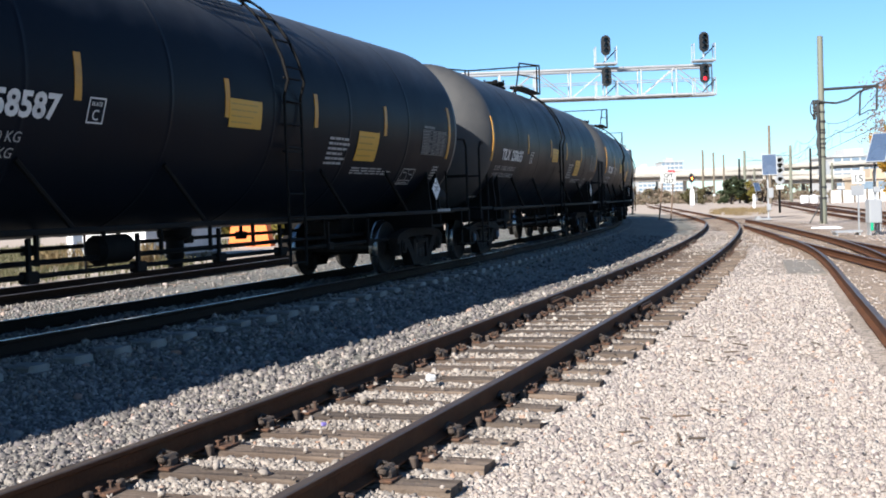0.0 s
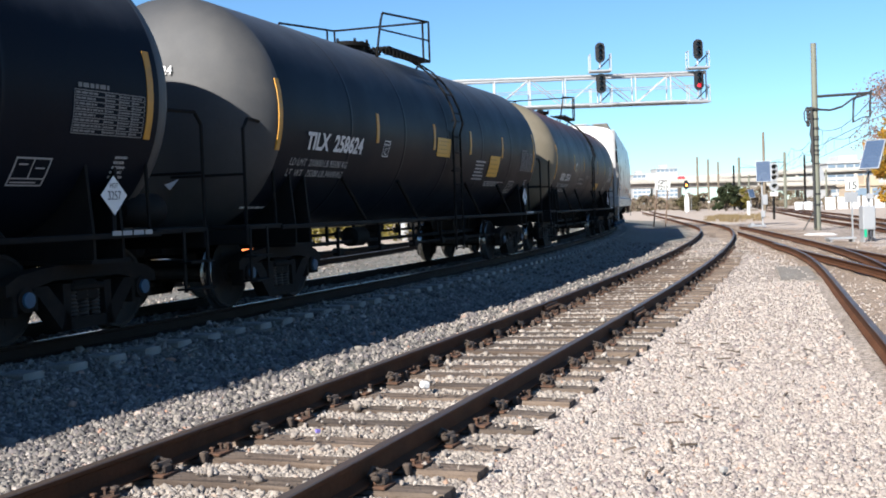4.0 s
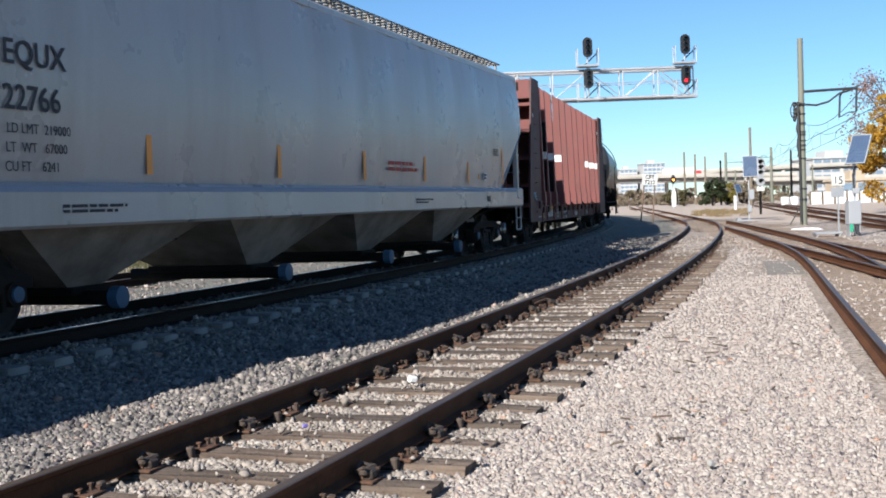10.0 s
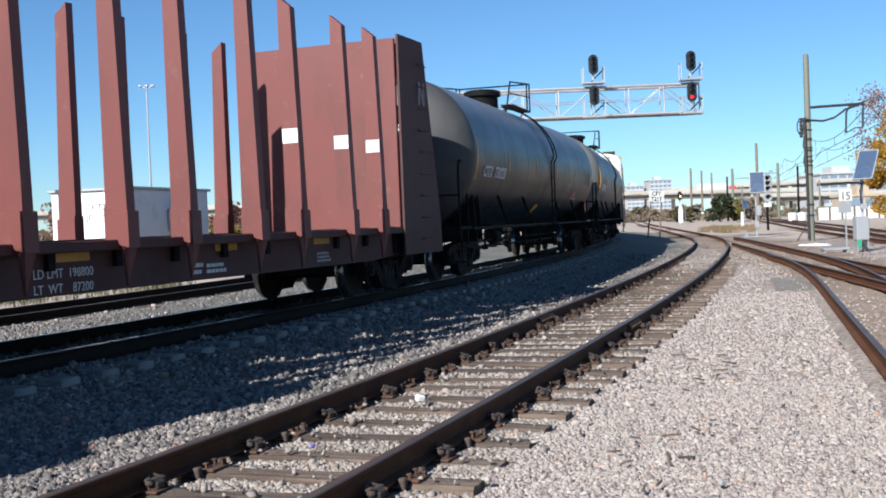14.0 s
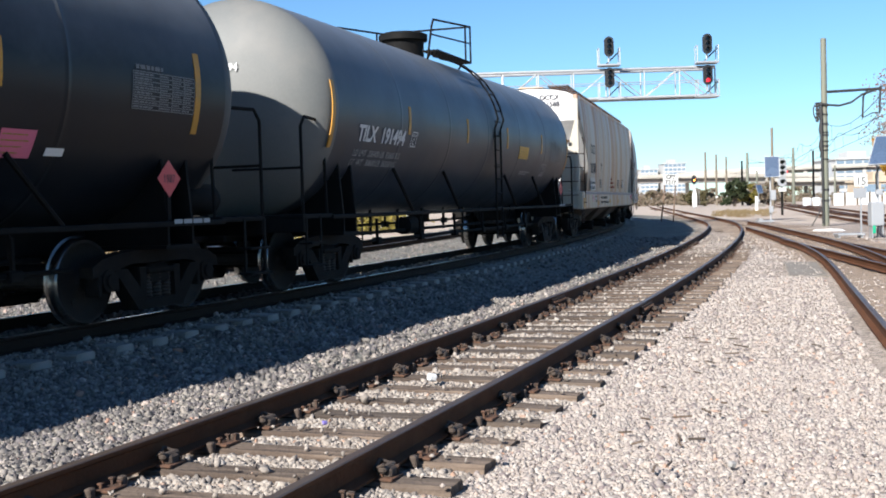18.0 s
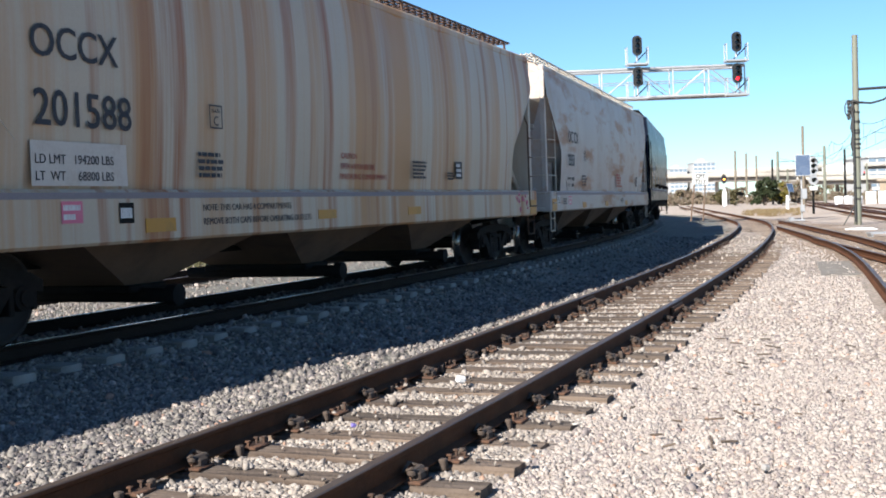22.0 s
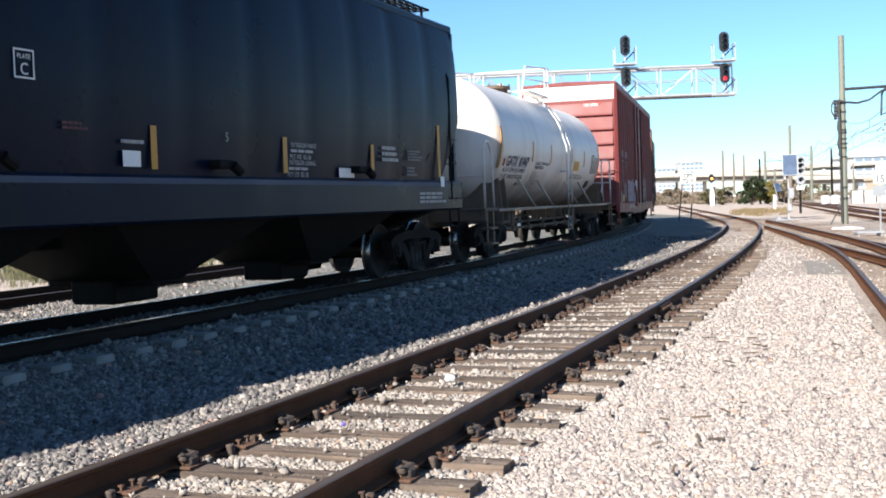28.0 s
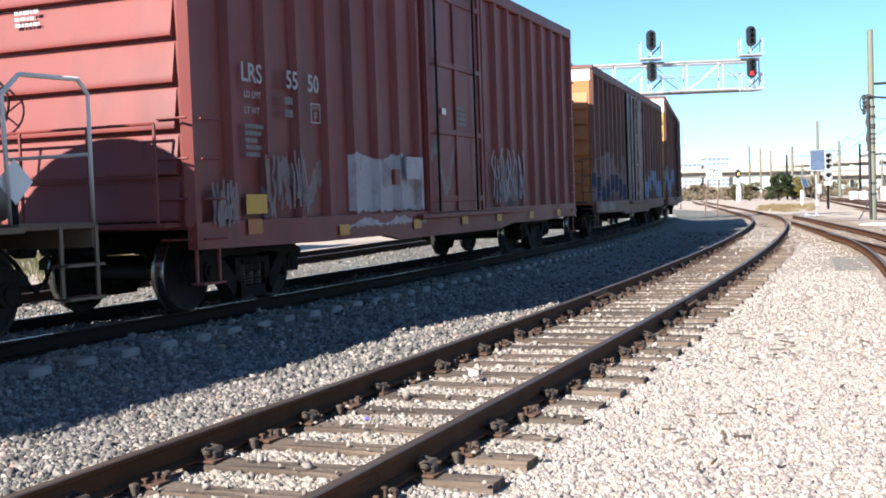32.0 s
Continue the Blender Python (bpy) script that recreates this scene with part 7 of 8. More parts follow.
M_SPRAYW = material("sprayed_silver_paint", (0.34, 0.31, 0.33), 0.6, wear=(0.2, 0.12, 0.115), wear_scale=3, grain=0.15)
M_SPRAYNAVY = material("sprayed_navy_paint", (0.02, 0.025, 0.06), 0.6, wear=(0.07, 0.045, 0.05), wear_scale=3, grain=0.2)
M_SPRAYDULL = material("dull_grey_sprayed_paint", (0.17, 0.12, 0.12), 0.6, wear=(0.10, 0.04, 0.035), wear_scale=4, grain=0.2)
M_SPRAYB = material("sprayed_blue_paint", (0.14, 0.22, 0.34), 0.6, grain=0.15)
box_car("boxcar", "red ribbed boxcar with a white end band and sprayed paint", 200.85, 212.4, 7.58, M_BOXRED, M_BOXRED, 5.07, "LRS", "5550",
        [lambda car: letters("LRS", 0.30, M_GREYLET, car, on_side(-6.65, 2.58, -1.60), bold=0.004), lambda car: letters("55", 0.30, M_GREYLET, car, on_side(-5.65, 2.58, -1.60), bold=0.006), lambda car: letters("50", 0.30, M_GREYLET, car, on_side(-5.12, 2.58, -1.60), bold=0.006),
         flat_panel(-6.64, 1.09, 0.44, 0.22, M_YELPANEL, 0, -1.60), flat_panel(-6.62, 0.86, 0.3, 0.17, M_ORANGEBOX, 0, -1.60), flat_block(-6.6, 1.72, 0.42, 0.4, 5, M_FAINT, -1.60), lambda car: letters("LD LMT", 0.11, M_GREYLET, car, on_side(-6.6, 2.4, -1.60)), lambda car: letters("LT WT", 0.11, M_GREYLET, car, on_side(-6.6, 2.22, -1.60)), flat_block(-5.7, 2.2, 0.3, 0.3, 2, M_FAINT, -1.60),
         flat_block(-0.1, 2.4, 0.5, 0.34, 4, M_FAINT, -1.64), flat_panel(-0.75, 2.56, 0.16, 0.1, M_WHITEPANEL, 0, -1.64), lambda car: frame_label(car, -5.06, 2.19, 0, -1.6, "F", 0.24, 0.25, M_GREYLET),
         worn_patch(-4.4, -1.4, 0.83, 1.9, 4, 7.58, 20, (-1.35, 1.2)), worn_patch(-6.3, -5.2, 1.02, 1.75, 9, 7.58, 20, (-1.35, 1.2), M_SPRAYDULL, 0.5), worn_patch(-1.2, -0.1, 1.1, 2.3, 15, 7.58, 20, (9, 9), M_SPRAYDULL, 0.28),
         lambda car: part("placard_board", Shape().box(0, 0.62, 0, 0.34, 0, 0.03, 0.005), M_SPRAYW, car, m=on_side(-2.28, 1.5, -1.63)), lambda car: part("placard_board", Shape().box(0, 0.2, 0, 0.22, 0, 0.06, 0.01), M_BOXRED, car, m=on_side(-2.85, 1.42, -1.66)),
         graffiti(1.7, 0.95, 2.0, 1.05, [M_SPRAYW], 5), graffiti(2.0, 0.95, 1.7, 0.8, [M_SPRAYDULL], 8), worn_patch(1.8, 3.6, 1.02, 1.6, 41, 7.58, 20, (-1.35, 1.2), M_SPRAYDULL, 0.5), graffiti(-6.2, 1.05, 1.0, 0.7, [M_SPRAYDULL], 19), graffiti(-7.3, 0.9, 0.5, 0.5, [M_SPRAYDULL], 23)] +
        [flat_panel(x, 0.76, 0.28, 0.14, M_YELLOW, 0, -1.60) for x in (-4.4, -1.95, 0.1, 1.9, 3.9, 5.9)] +
        [lambda car: part("name_patch", Shape().box(0, 0.62, 0, 0.16, 0, 0.004), M_REDINK, car, m=on_end(-0.45, 4.18, -7.616)), lambda car: letters("LRS 5550", 0.17, M_WHITE, car, on_end(-0.49, 4.20, -7.624), squeeze=0.72, bold=0.004),
         lambda car: part("print", bars(0.4, 0.2, 3, 6), M_GREYLET, car, m=on_end(0.6, 3.72, -7.68)), lambda car: part("print", bars(0.45, 0.2, 3, 9), M_GREYLET, car, m=on_end(0.6, 3.2, -7.68))])
M_TANBOX = material("sun_bleached_brown_boxcar_paint", (0.125, 0.058, 0.04), 0.65, wear=(0.085, 0.03, 0.024), wear_scale=1.2, wear_at=(0.4, 0.65), stretch=(1.4, 1, 0.3), grain=0.15)
M_DOORPALE = material("scuffed_pale_door_paint", (0.20, 0.16, 0.14), 0.65, wear=(0.08, 0.05, 0.045), wear_scale=2.2, wear_at=(0.42, 0.62), grain=0.2)
box_car("boxcar", "weathered tan-brown boxcar with an orange end, open door and sprayed paint", 218.08, 229.28, 7.22, M_TANBOX, M_ORANGEBOX, 4.52, "", "",
        [worn_patch(-7.15, -1.5, 0.98, 2.35, 31, 7.22, 20, (-1.2, 1.6), M_SPRAYDULL, 0.9), worn_patch(-7.15, -1.5, 0.98, 1.75, 33, 7.22, 20, (-1.2, 1.6), M_SPRAYNAVY, 0.85, 0.006), worn_patch(1.9, 7.1, 1.0, 2.0, 35, 7.22, 20, (-1.2, 1.6), M_SPRAYB, 0.7),
         # flat black box on the closed wall paints the doorway's shaded inside
         lambda car: part("door_opening", Shape().box(-1.75, -1.22, -1.598, -1.585, 1.0, 4.2), M_SIG_AND_HOLE_BLACK, car, "black panel standing in for the shaded open doorway"),
         lambda car: part("roof_band", Shape().box(-7.25, -7.235, -1.5, 1.5, 4.08, 4.36), M_WHITEEND, car, "white painted band below the roof"),
         lambda car: part("sill_patch", Shape().box(-7.1, -4.2, -1.59, -1.582, 0.76, 1.0), M_DOORPALE, car, "pale scuffed sill")],
        band=False, door=(-1.2, 1.6), door_mat=M_DOORPALE)
box_car("boxcar", "faded yellow and brown boxcar", 234.3, 246.8, 7.9, M_TANBOX, material("faded_yellow_boxcar_paint", (0.52, 0.34, 0.07), 0.6, wear=(0.36, 0.22, 0.06), wear_scale=2, grain=0.1), 5.05, "", "",
        [worn_patch(-7.8, 3, 1.0, 2.3, 37, 7.9, 20, (-1.35, 1.2), M_SPRAYB, 0.7), lambda car: part("roof_band", Shape().box(-7.935, -7.915, -1.5, 1.5, 4.35, 4.9), M_WHITEEND, car, "white painted band below the roof")], band=False)


# ---------------------------------------------------------------- signal gantry over the tracks
def signal_head(parent, x, y, z, lit=None, h=1.15, w=0.56):
    """An oval backing plate with hooded lenses, facing the camera."""
    s = Shape()
    pts = [(x + w / 2 * math.cos(a), z + (h / 2 - w / 2) * (1 if math.sin(a) > 0 else -1) + w / 2 * math.sin(a)) for a in [2 * math.pi * i / 24 for i in range(24)]]
    hd = part("signal_head", s.slab(pts, y, y + 0.06).box(x - 0.14, x + 0.14, y + 0.06, y + 0.3, z - 0.4, z + 0.4, 0.03), M_SIG_AND_HOLE_BLACK, parent, "black oval signal head")
    for i, dz in enumerate((0.3, 0.0, -0.3)):
        part("lens", Shape().lathe([(y - 0.02, 0.001), (y - 0.02, 0.10), (y, 0.11)], "y", 16, (x, 0, z + dz)), (M_LAMP_RED if lit == i else M_LENS), hd)
        g = []
        for k in range(9):
            a = math.pi * (1.05 * k / 8 - 0.025)
            g.append([(x + 0.125 * math.cos(a), yy, z + dz + 0.125 * math.sin(a)) for yy in (y - 0.26, y)])
        part("hood", Shape().sheet(g), M_SIG_AND_HOLE_BLACK, hd)
    part("mounting_pipe", Shape().rod((x, y + 0.2, z - h / 2 - 0.3), (x, y + 0.2, z), 0.06, 10), M_GALV, hd)


def gantry():
    g = thing("signal_gantry", "silver cantilever signal bridge with four black signal heads", "signal gantry")
    x0, x1, y0, y1 = -2.5, 15.95, 64.0, 65.2
    zb, zt = 7.45, 9.1
    for y in (y0, y1):
        for z in (zb, zt):
            part("chord", Shape().rod((x0, y, z + 0.0), (x1, y, z + 0.05), 0.085, 8), M_GALV, g)
        n = 9
        for i in range(n + 1):
            x = x0 + (x1 - x0) * i / n
            part("truss_post", Shape().rod((x, y, zb), (x, y, zt), 0.042, 6), M_GALV, g)
            if i < n:
                xa = x + (x1 - x0) / n
                a, b = (zb, zt) if i % 2 else (zt, zb)
                part("truss_diagonal", Shape().rod((x, y, a), (xa, y, b), 0.03, 6), M_GALV, g)
        part("truss_rail", Shape().rod((x0, y, 8.3), (x1, y, 8.4), 0.025, 6), M_GALV, g)
    for i in range(10):
        x = x0 + (x1 - x0) * i / 9
        for z in (zb, zt):
            part("cross_strut", Shape().rod((x, y0, z), (x, y1, z), 0.035, 6), M_GALV, g)
    part("walkway", Shape().box(x0, x1, y0 + 0.1, y1 - 0.1, zb + 0.06, zb + 0.10), M_GALV, g)
    part("mast", Shape().rod((x0 + 0.6, 64.6, -0.1), (x0 + 0.6, 64.6, 9.6), 0.32, 16), M_GALV, g)
    for x, lit in ((9.75, None), (15.40, 2)):
        for zf, zh in ((9.35, 10.4), (7.40, 8.62)):
            part("signal_platform", Shape().box(x - 0.62, x + 0.62, 63.2, 64.1, zf - 0.06, zf + 0.04, 0.01), M_GALV, g)
            for xx in (x - 0.6, x + 0.6):
                s = Shape().rod((xx, 63.3, zf), (xx, 63.3, zf + 0.95), 0.03, 6).rod((xx, 63.9, zf), (xx, 63.9, zf + 0.95), 0.03, 6).rod((xx, 63.3, zf + 0.95), (xx, 63.9, zf + 0.95), 0.03, 6).rod((xx, 63.3, zf + 0.5), (xx, 63.9, zf + 0.5), 0.02, 6)
                part("guard_rail", s, M_GALV, g)
            signal_head(g, x, 63.4, zh, lit if zf < 9 else None)
            s = Shape().rod((x - 0.1, 64.0, zf + 0.1), (x + 0.75, 64.0, zf + 0.9), 0.04, 6)
            part("bracket", s, M_SIG_AND_HOLE_BLACK, g)


gantry()


# ---------------------------------------------------------------- poles, wires and trackside equipment
def pole(x, y, h, r0, mat, label, arms=(), base=0.0, sleeve=False, group="catenary poles"):
    p = thing("catenary_pole", label, "pole", pose(x, y, base), group)
    h += 0.25
    part("shaft", Shape().lathe([(-0.4, r0), (0.3, r0), (h, r0 * 0.78), (h + 0.02, r0 * 0.5)], "z", 12, cap=True), mat, p)
    for z, l, d in arms:
        part("arm", Shape().rod((0, 0, z), (l, d, z + 0.05), 0.045, 6).rod((0, 0, z + 0.7), (l * 0.9, d * 0.9, z + 0.08), 0.02, 5), M_WIRE, p)
        part("insulator", Shape().lathe([(0, 0.05), (0.06, 0.09), (0.1, 0.05), (0.16, 0.09), (0.2, 0.05)], "z", 8, (l * 0.95, d * 0.95, z - 0.12)), M_WIRE, p)
    if sleeve:
        part("band", Shape().lathe([(1.4, r0 + 0.01), (1.7, r0 + 0.01)], "z", 12), M_WHITEPANEL, p, "white reflective band")
    return p


big = pole(19.34, 55.6, 9.15, 0.18, M_GREENPOLE, "tall pale green catenary pole with cables and steps", [])
part("cable_bundle", Shape().pipe([(-0.26 + 0.05 * math.sin(2.1 * i), -0.2, 3.4 + 0.28 * i) for i in range(11)], 0.07), M_WIRE, big, "loose dark cable bundle")
part("cable_coil", Shape().pipe([(-0.42 + 0.22 * math.cos(0.7 * i), -0.25, 5.75 + 0.42 * math.sin(0.7 * i)) for i in range(20)], 0.03), M_WIRE, big, "dark cable coil")
for i in range(7):
    part("cable_tie", Shape().lathe([(3.3 + i * 0.45, 0.19), (3.3 + i * 0.45 + 0.07, 0.2)], "z", 12), M_WIRE, big)
part("cable", Shape().pipe([(-0.2, -0.25, 0.1), (-0.24, -0.24, 5.5), (-0.45, -0.2, 5.9), (-0.3, -0.2, 6.15), (0.1, -0.25, 6.05), (0.7, -0.2, 6.0), (1.3, -0.2, 6.15), (1.9, -0.1, 6.55), (2.6, 0, 6.75), (2.95, 0, 6.95)], 0.055), M_WIRE, big)
part("arm", Shape().rod((0, 0, 6.72), (2.9, 0, 6.82), 0.07, 8), M_WIRE, big)
part("hanger", Shape().pipe([(2.2, 0, 6.75), (2.0, 0.05, 6.45), (1.95, 0.05, 5.35)], 0.05).pipe([(2.85, 0, 6.85), (2.8, 0, 5.6)], 0.05).pipe([(2.0, 0, 5.4), (2.4, 0, 5.6), (2.75, 0, 5.62)], 0.03), M_WIRE, big)
part("insulator", Shape().lathe([(5.2 + 0.09 * i, 0.10 if i % 2 else 0.05) for i in range(12)], "z", 8, (-0.42, -0.2, 0)), M_WIRE, big)
part("brace", Shape().rod((-0.2, -0.1, 0.9), (-0.8, -0.3, 0.0), 0.03, 6), M_WIRE, big)
for i in range(8):
    part("band", Shape().lathe([(1.2 + i * 0.55, 0.195), (1.3 + i * 0.55, 0.195)], "z", 12), M_WIRE, big) if i in (0, 1, 5, 6, 7) else None
pole(38.98, 130, 9.3, 0.19, M_TANPOLE, "tall tan pole behind a solar panel")
pole(57.4, 180, 9.0, 0.27, M_GREENPOLE, "pale green catenary pole with an arm", [(7.6, -2.6, 0)])
pole(50.55, 150, 7.2, 0.17, M_FRAME, "dark wooden pole with climbing steps", group="")
pole(46.6, 195, 9.3, 0.22, M_TANPOLE, "grey-brown pole with a white band", sleeve=True)
pole(51.0, 205, 9.2, 0.22, M_TANPOLE, "grey-brown pole with a white band", sleeve=True)
pole(57.0, 221, 9.3, 0.22, M_TANPOLE, "grey-brown pole with a white band", sleeve=True)
pole(51.7, 190, 7.4, 0.2, M_FRAME, "dark wooden pole with a white band", sleeve=True)
pole(54.3, 196, 9.0, 0.29, M_GREENPOLE, "thick pale green catenary pole with an arm", [(7.4, 3.0, 0)])
pole(56.0, 196, 5.8, 0.2, M_GREENPOLE, "slim pale pole beside the catenary pole", group="")
pole(59.9, 168, 5.6, 0.16, M_GREENPOLE, "slim pale pole by the far fence", group="")
pole(-13.4, 36.0, 12.5, 0.19, M_GREENPOLE, "pale green pole behind the train", base=-0.05, group="")
for x, y, h in ((-30.3, 120, 17.5), (22.1, 330, 20)):
    m = thing("light_mast", "slim galvanised light mast with a lamp crossbar", "light mast", pose(x, y, 0.2))
    part("shaft", Shape().rod((0, 0, 0), (0, 0, h), 0.14, 8, 0.08), M_GALV, m)
    part("crossbar", Shape().box(-0.9, 0.9, -0.05, 0.05, h - 0.1, h, 0.01), M_GALV, m)
    for dx in (-0.7, 0, 0.7):
        part("lamp", Shape().box(dx - 0.2, dx + 0.2, -0.2, 0.2, h, h + 0.2, 0.04), M_GALV, m)


def wires(name, line, off, heights, s0, s1, span=32.0):
    w = thing(name, "thin dark overhead contact and carrier wires", "overhead wires")
    lo, hi = heights
    n = int((s1 - s0) / span)
    for k in range(n):
        a, b = s0 + k * span, s0 + (k + 1) * span
        top, bot = [], []
        for i in range(17):
            f = i / 16
            x, y, h = line.at(a + (b - a) * f, off)
            top.append((x, y, hi - 0.9 * math.sin(math.pi * f)))
            bot.append((x, y, lo))
        part("carrier_wire", Shape().pipe(top, 0.02, 5), M_WIRE, w)
        part("contact_wire", Shape().pipe(bot, 0.022, 5), M_WIRE, w)
        for i in (2, 8, 14):
            part("dropper", Shape().rod(top[i], bot[i], 0.011, 4), M_WIRE, w)


wires("overhead_line", TRAM_A, 0.3, (5.6, 7.0), -22, 205)
wires("overhead_line", TRAM_B, 0.0, (5.5, 6.9), -28, 200)


M_GREYBLUE = material("solar_grid_lines", (0.035, 0.05, 0.085), 0.4, bump=0)


def solar_mast(x, y, px, pz, w, h, yaw, tilt, label, box_z):
    s = thing("solar_power_mast", label, "solar panel", pose(x, y, 0))
    part("mast", Shape().rod((0, 0, -0.1), (0, 0, pz), 0.05, 8), M_GALV, s)
    m = pose(px, -0.22, pz, 90 - tilt, 0, yaw)
    p = part("panel", Shape().box(-w / 2, w / 2, -h / 2, h / 2, -0.02, 0.0), M_SOLAR, s, "dark blue solar panel", m=m)
    part("panel_frame", Shape().box(-w / 2 - 0.03, w / 2 + 0.03, -h / 2 - 0.03, -h / 2, -0.04, 0.015).box(-w / 2 - 0.03, w / 2 + 0.03, h / 2, h / 2 + 0.03, -0.04, 0.015).box(-w / 2 - 0.03, -w / 2, -h / 2, h / 2, -0.04, 0.015).box(w / 2, w / 2 + 0.03, -h / 2, h / 2, -0.04, 0.015), M_ALU, p)
    g = Shape()
    for i in range(1, 6):
        g.box(-w / 2 + w * i / 6 - 0.005, -w / 2 + w * i / 6 + 0.005, -h / 2, h / 2, 0.0, 0.004)
    for i in range(1, 9):
        g.box(-w / 2, w / 2, -h / 2 + h * i / 9 - 0.005, -h / 2 + h * i / 9 + 0.005, 0.0, 0.004)
    part("cell_grid", g, M_GREYBLUE, p)
    a, b = box_z
    part("junction_box", Shape().box(-0.12, 0.12, -0.2, -0.05, a, b, 0.015), M_ALU, s)
    return s


sp = solar_mast(19.65, 66, 0.05, 3.3, 0.80, 1.22, -12, 12, "blue solar panel on a mast beside the track", (0.55, 0.95))
part("base_frame", Shape().box(-0.85, 0.1, -0.3, 0.3, 0.0, 0.10).box(-0.75, -0.55, -0.2, 0.2, 0.10, 0.22), M_GALV, sp)
part("battery_box", Shape().box(-0.05, 0.25, -0.3, 0.0, 1.3, 1.9, 0.02), M_ALU, sp)
sp = solar_mast(15.82, 40, 0.08, 3.12, 0.66, 1.25, -42, 36, "tilted solar panel on a mast above a silver cabinet", (1.5, 1.7))
part("cable", Shape().pipe([(0.0, -0.1, 2.5), (-0.12, -0.15, 2.2), (-0.08, -0.15, 1.5)], 0.03), M_WIRE, sp)
cab = thing("equipment_cabinet", "silver trackside cabinet on legs with a green tag", "cabinet", pose(15.67, 39.8, 0))
part("body", Shape().box(-0.23, 0.23, -0.2, 0.2, 0.38, 1.25, 0.02), M_ALU, cab)
part("door", Shape().box(-0.2, 0.2, -0.215, -0.2, 0.42, 1.2, 0.005), M_ALU, cab)
for dx in (-0.2, 0.17):
    part("leg", Shape().box(dx, dx + 0.04, -0.15, 0.15, -0.1, 0.4), M_GALV, cab)
part("tag", Shape().box(-0.2, -0.1, -0.24, -0.2, 0.12, 0.4, 0.01), material("green_tag", (0.0, 0.30, 0.16), 0.5), cab, "green plastic tag")
part("cable", Shape().pipe([(0.1, -0.1, 0.4), (0.05, -0.15, 0.15), (0.18, -0.2, 0.0)], 0.05), M_INK, cab)
base = thing("cabinet_frame", "grey steel frame lying beside the cabinet", "frame", pose(14.9, 40.4, 0))
part("frame", Shape().box(-0.5, 0.5, -0.25, 0.25, 0.05, 0.12).box(-0.45, -0.38, -0.2, 0.2, -0.1, 0.05).box(0.38, 0.45, -0.2, 0.2, -0.1, 0.05), M_GALV, base)

sg = thing("speed_sign", "white square speed sign reading 15 on a post", "sign", pose(16.35, 43, 0))
part("post", Shape().box(-0.03, 0.03, 0, 0.04, -0.1, 2.3), M_GALV, sg)
pl = part("plate", Shape().box(-0.26, 0.26, -0.015, 0, 1.84, 2.32, 0.004), M_SIGN, sg)
letters("15", 0.43, M_INK, pl, Matrix(((1, 0, 0, 0.0), (0, 0, -1, -0.018), (0, 1, 0, 1.90), (0, 0, 0, 1))), align="CENTER", squeeze=0.95)
part("lower_plate", Shape().box(-0.3, 0.22, -0.015, 0, 1.38, 1.78, 0.004), M_GALV, sg)

sg = thing("station_sign", "white sign reading CPT T217 on two leaning posts", "sign", pose(15.85, 77, 0))
tilt = pose(0.1, 0, 2.9, 0, 4, 0)
part("post", Shape().rod((-0.62, 0.0, -0.1), (-0.22, 0.05, 3.2), 0.05, 6), material("brown_sign_post", (0.14, 0.09, 0.06), 0.8), sg)
part("post", Shape().rod((0.22, 0.0, -0.1), (0.5, 0.05, 3.1), 0.05, 6), bpy.data.materials["brown_sign_post"], sg)
pl = part("plate", Shape().box(-0.54, 0.54, -0.02, 0, -0.39, 0.39, 0.004), M_SIGN, sg, m=tilt)
letters("CPT", 0.40, M_INK, pl, Matrix(((1, 0, 0, 0.0), (0, 0, -1, -0.024), (0, 1, 0, 0.04), (0, 0, 0, 1))), align="CENTER", squeeze=0.9, bold=0.01)
letters("T217", 0.40, M_INK, pl, Matrix(((1, 0, 0, 0.0), (0, 0, -1, -0.024), (0, 1, 0, -0.34), (0, 0, 0, 1))), align="CENTER", squeeze=0.9, bold=0.01)

ls = thing("light_rail_signal", "grey four-lens light-rail signal on a post", "signal", pose(26.85, 87, 0.1))
part("post", Shape().rod((0, 0.1, -0.1), (0, 0.1, 4.0), 0.10, 8), M_FRAME, ls)
for zc, n, hh in ((3.65, 3, 1.5), (2.55, 1, 0.8)):
    pts = [(0.36 * math.cos(a), zc + (hh / 2 - 0.36) * (1 if math.sin(a) > 0 else -1) + 0.36 * math.sin(a)) for a in [2 * math.pi * i / 24 for i in range(24)]]
    hd = part("backing_plate", Shape().slab(pts, -0.05, 0.0), M_ALU, ls, "grey oval backing plate")
    for i in range(n):
        z = zc + (0.42 * (1 - i) if n == 3 else 0)
        part("lens", Shape().lathe([(-0.08, 0.001), (-0.08, 0.15), (-0.05, 0.16)], "y", 14, (0, 0, z)), M_LENS, hd)
        g = [[(0.19 * math.cos(math.pi * k / 8), yy, z + 0.19 * math.sin(math.pi * k / 8)) for yy in (-0.32, -0.05)] for k in range(9)]
        part("hood", Shape().sheet(g), M_SIG_AND_HOLE_BLACK, hd)
part("number_plate", Shape().box(-0.32, 0.32, -0.03, 0.0, 1.75, 2.08, 0.01), M_SIGN, ls)

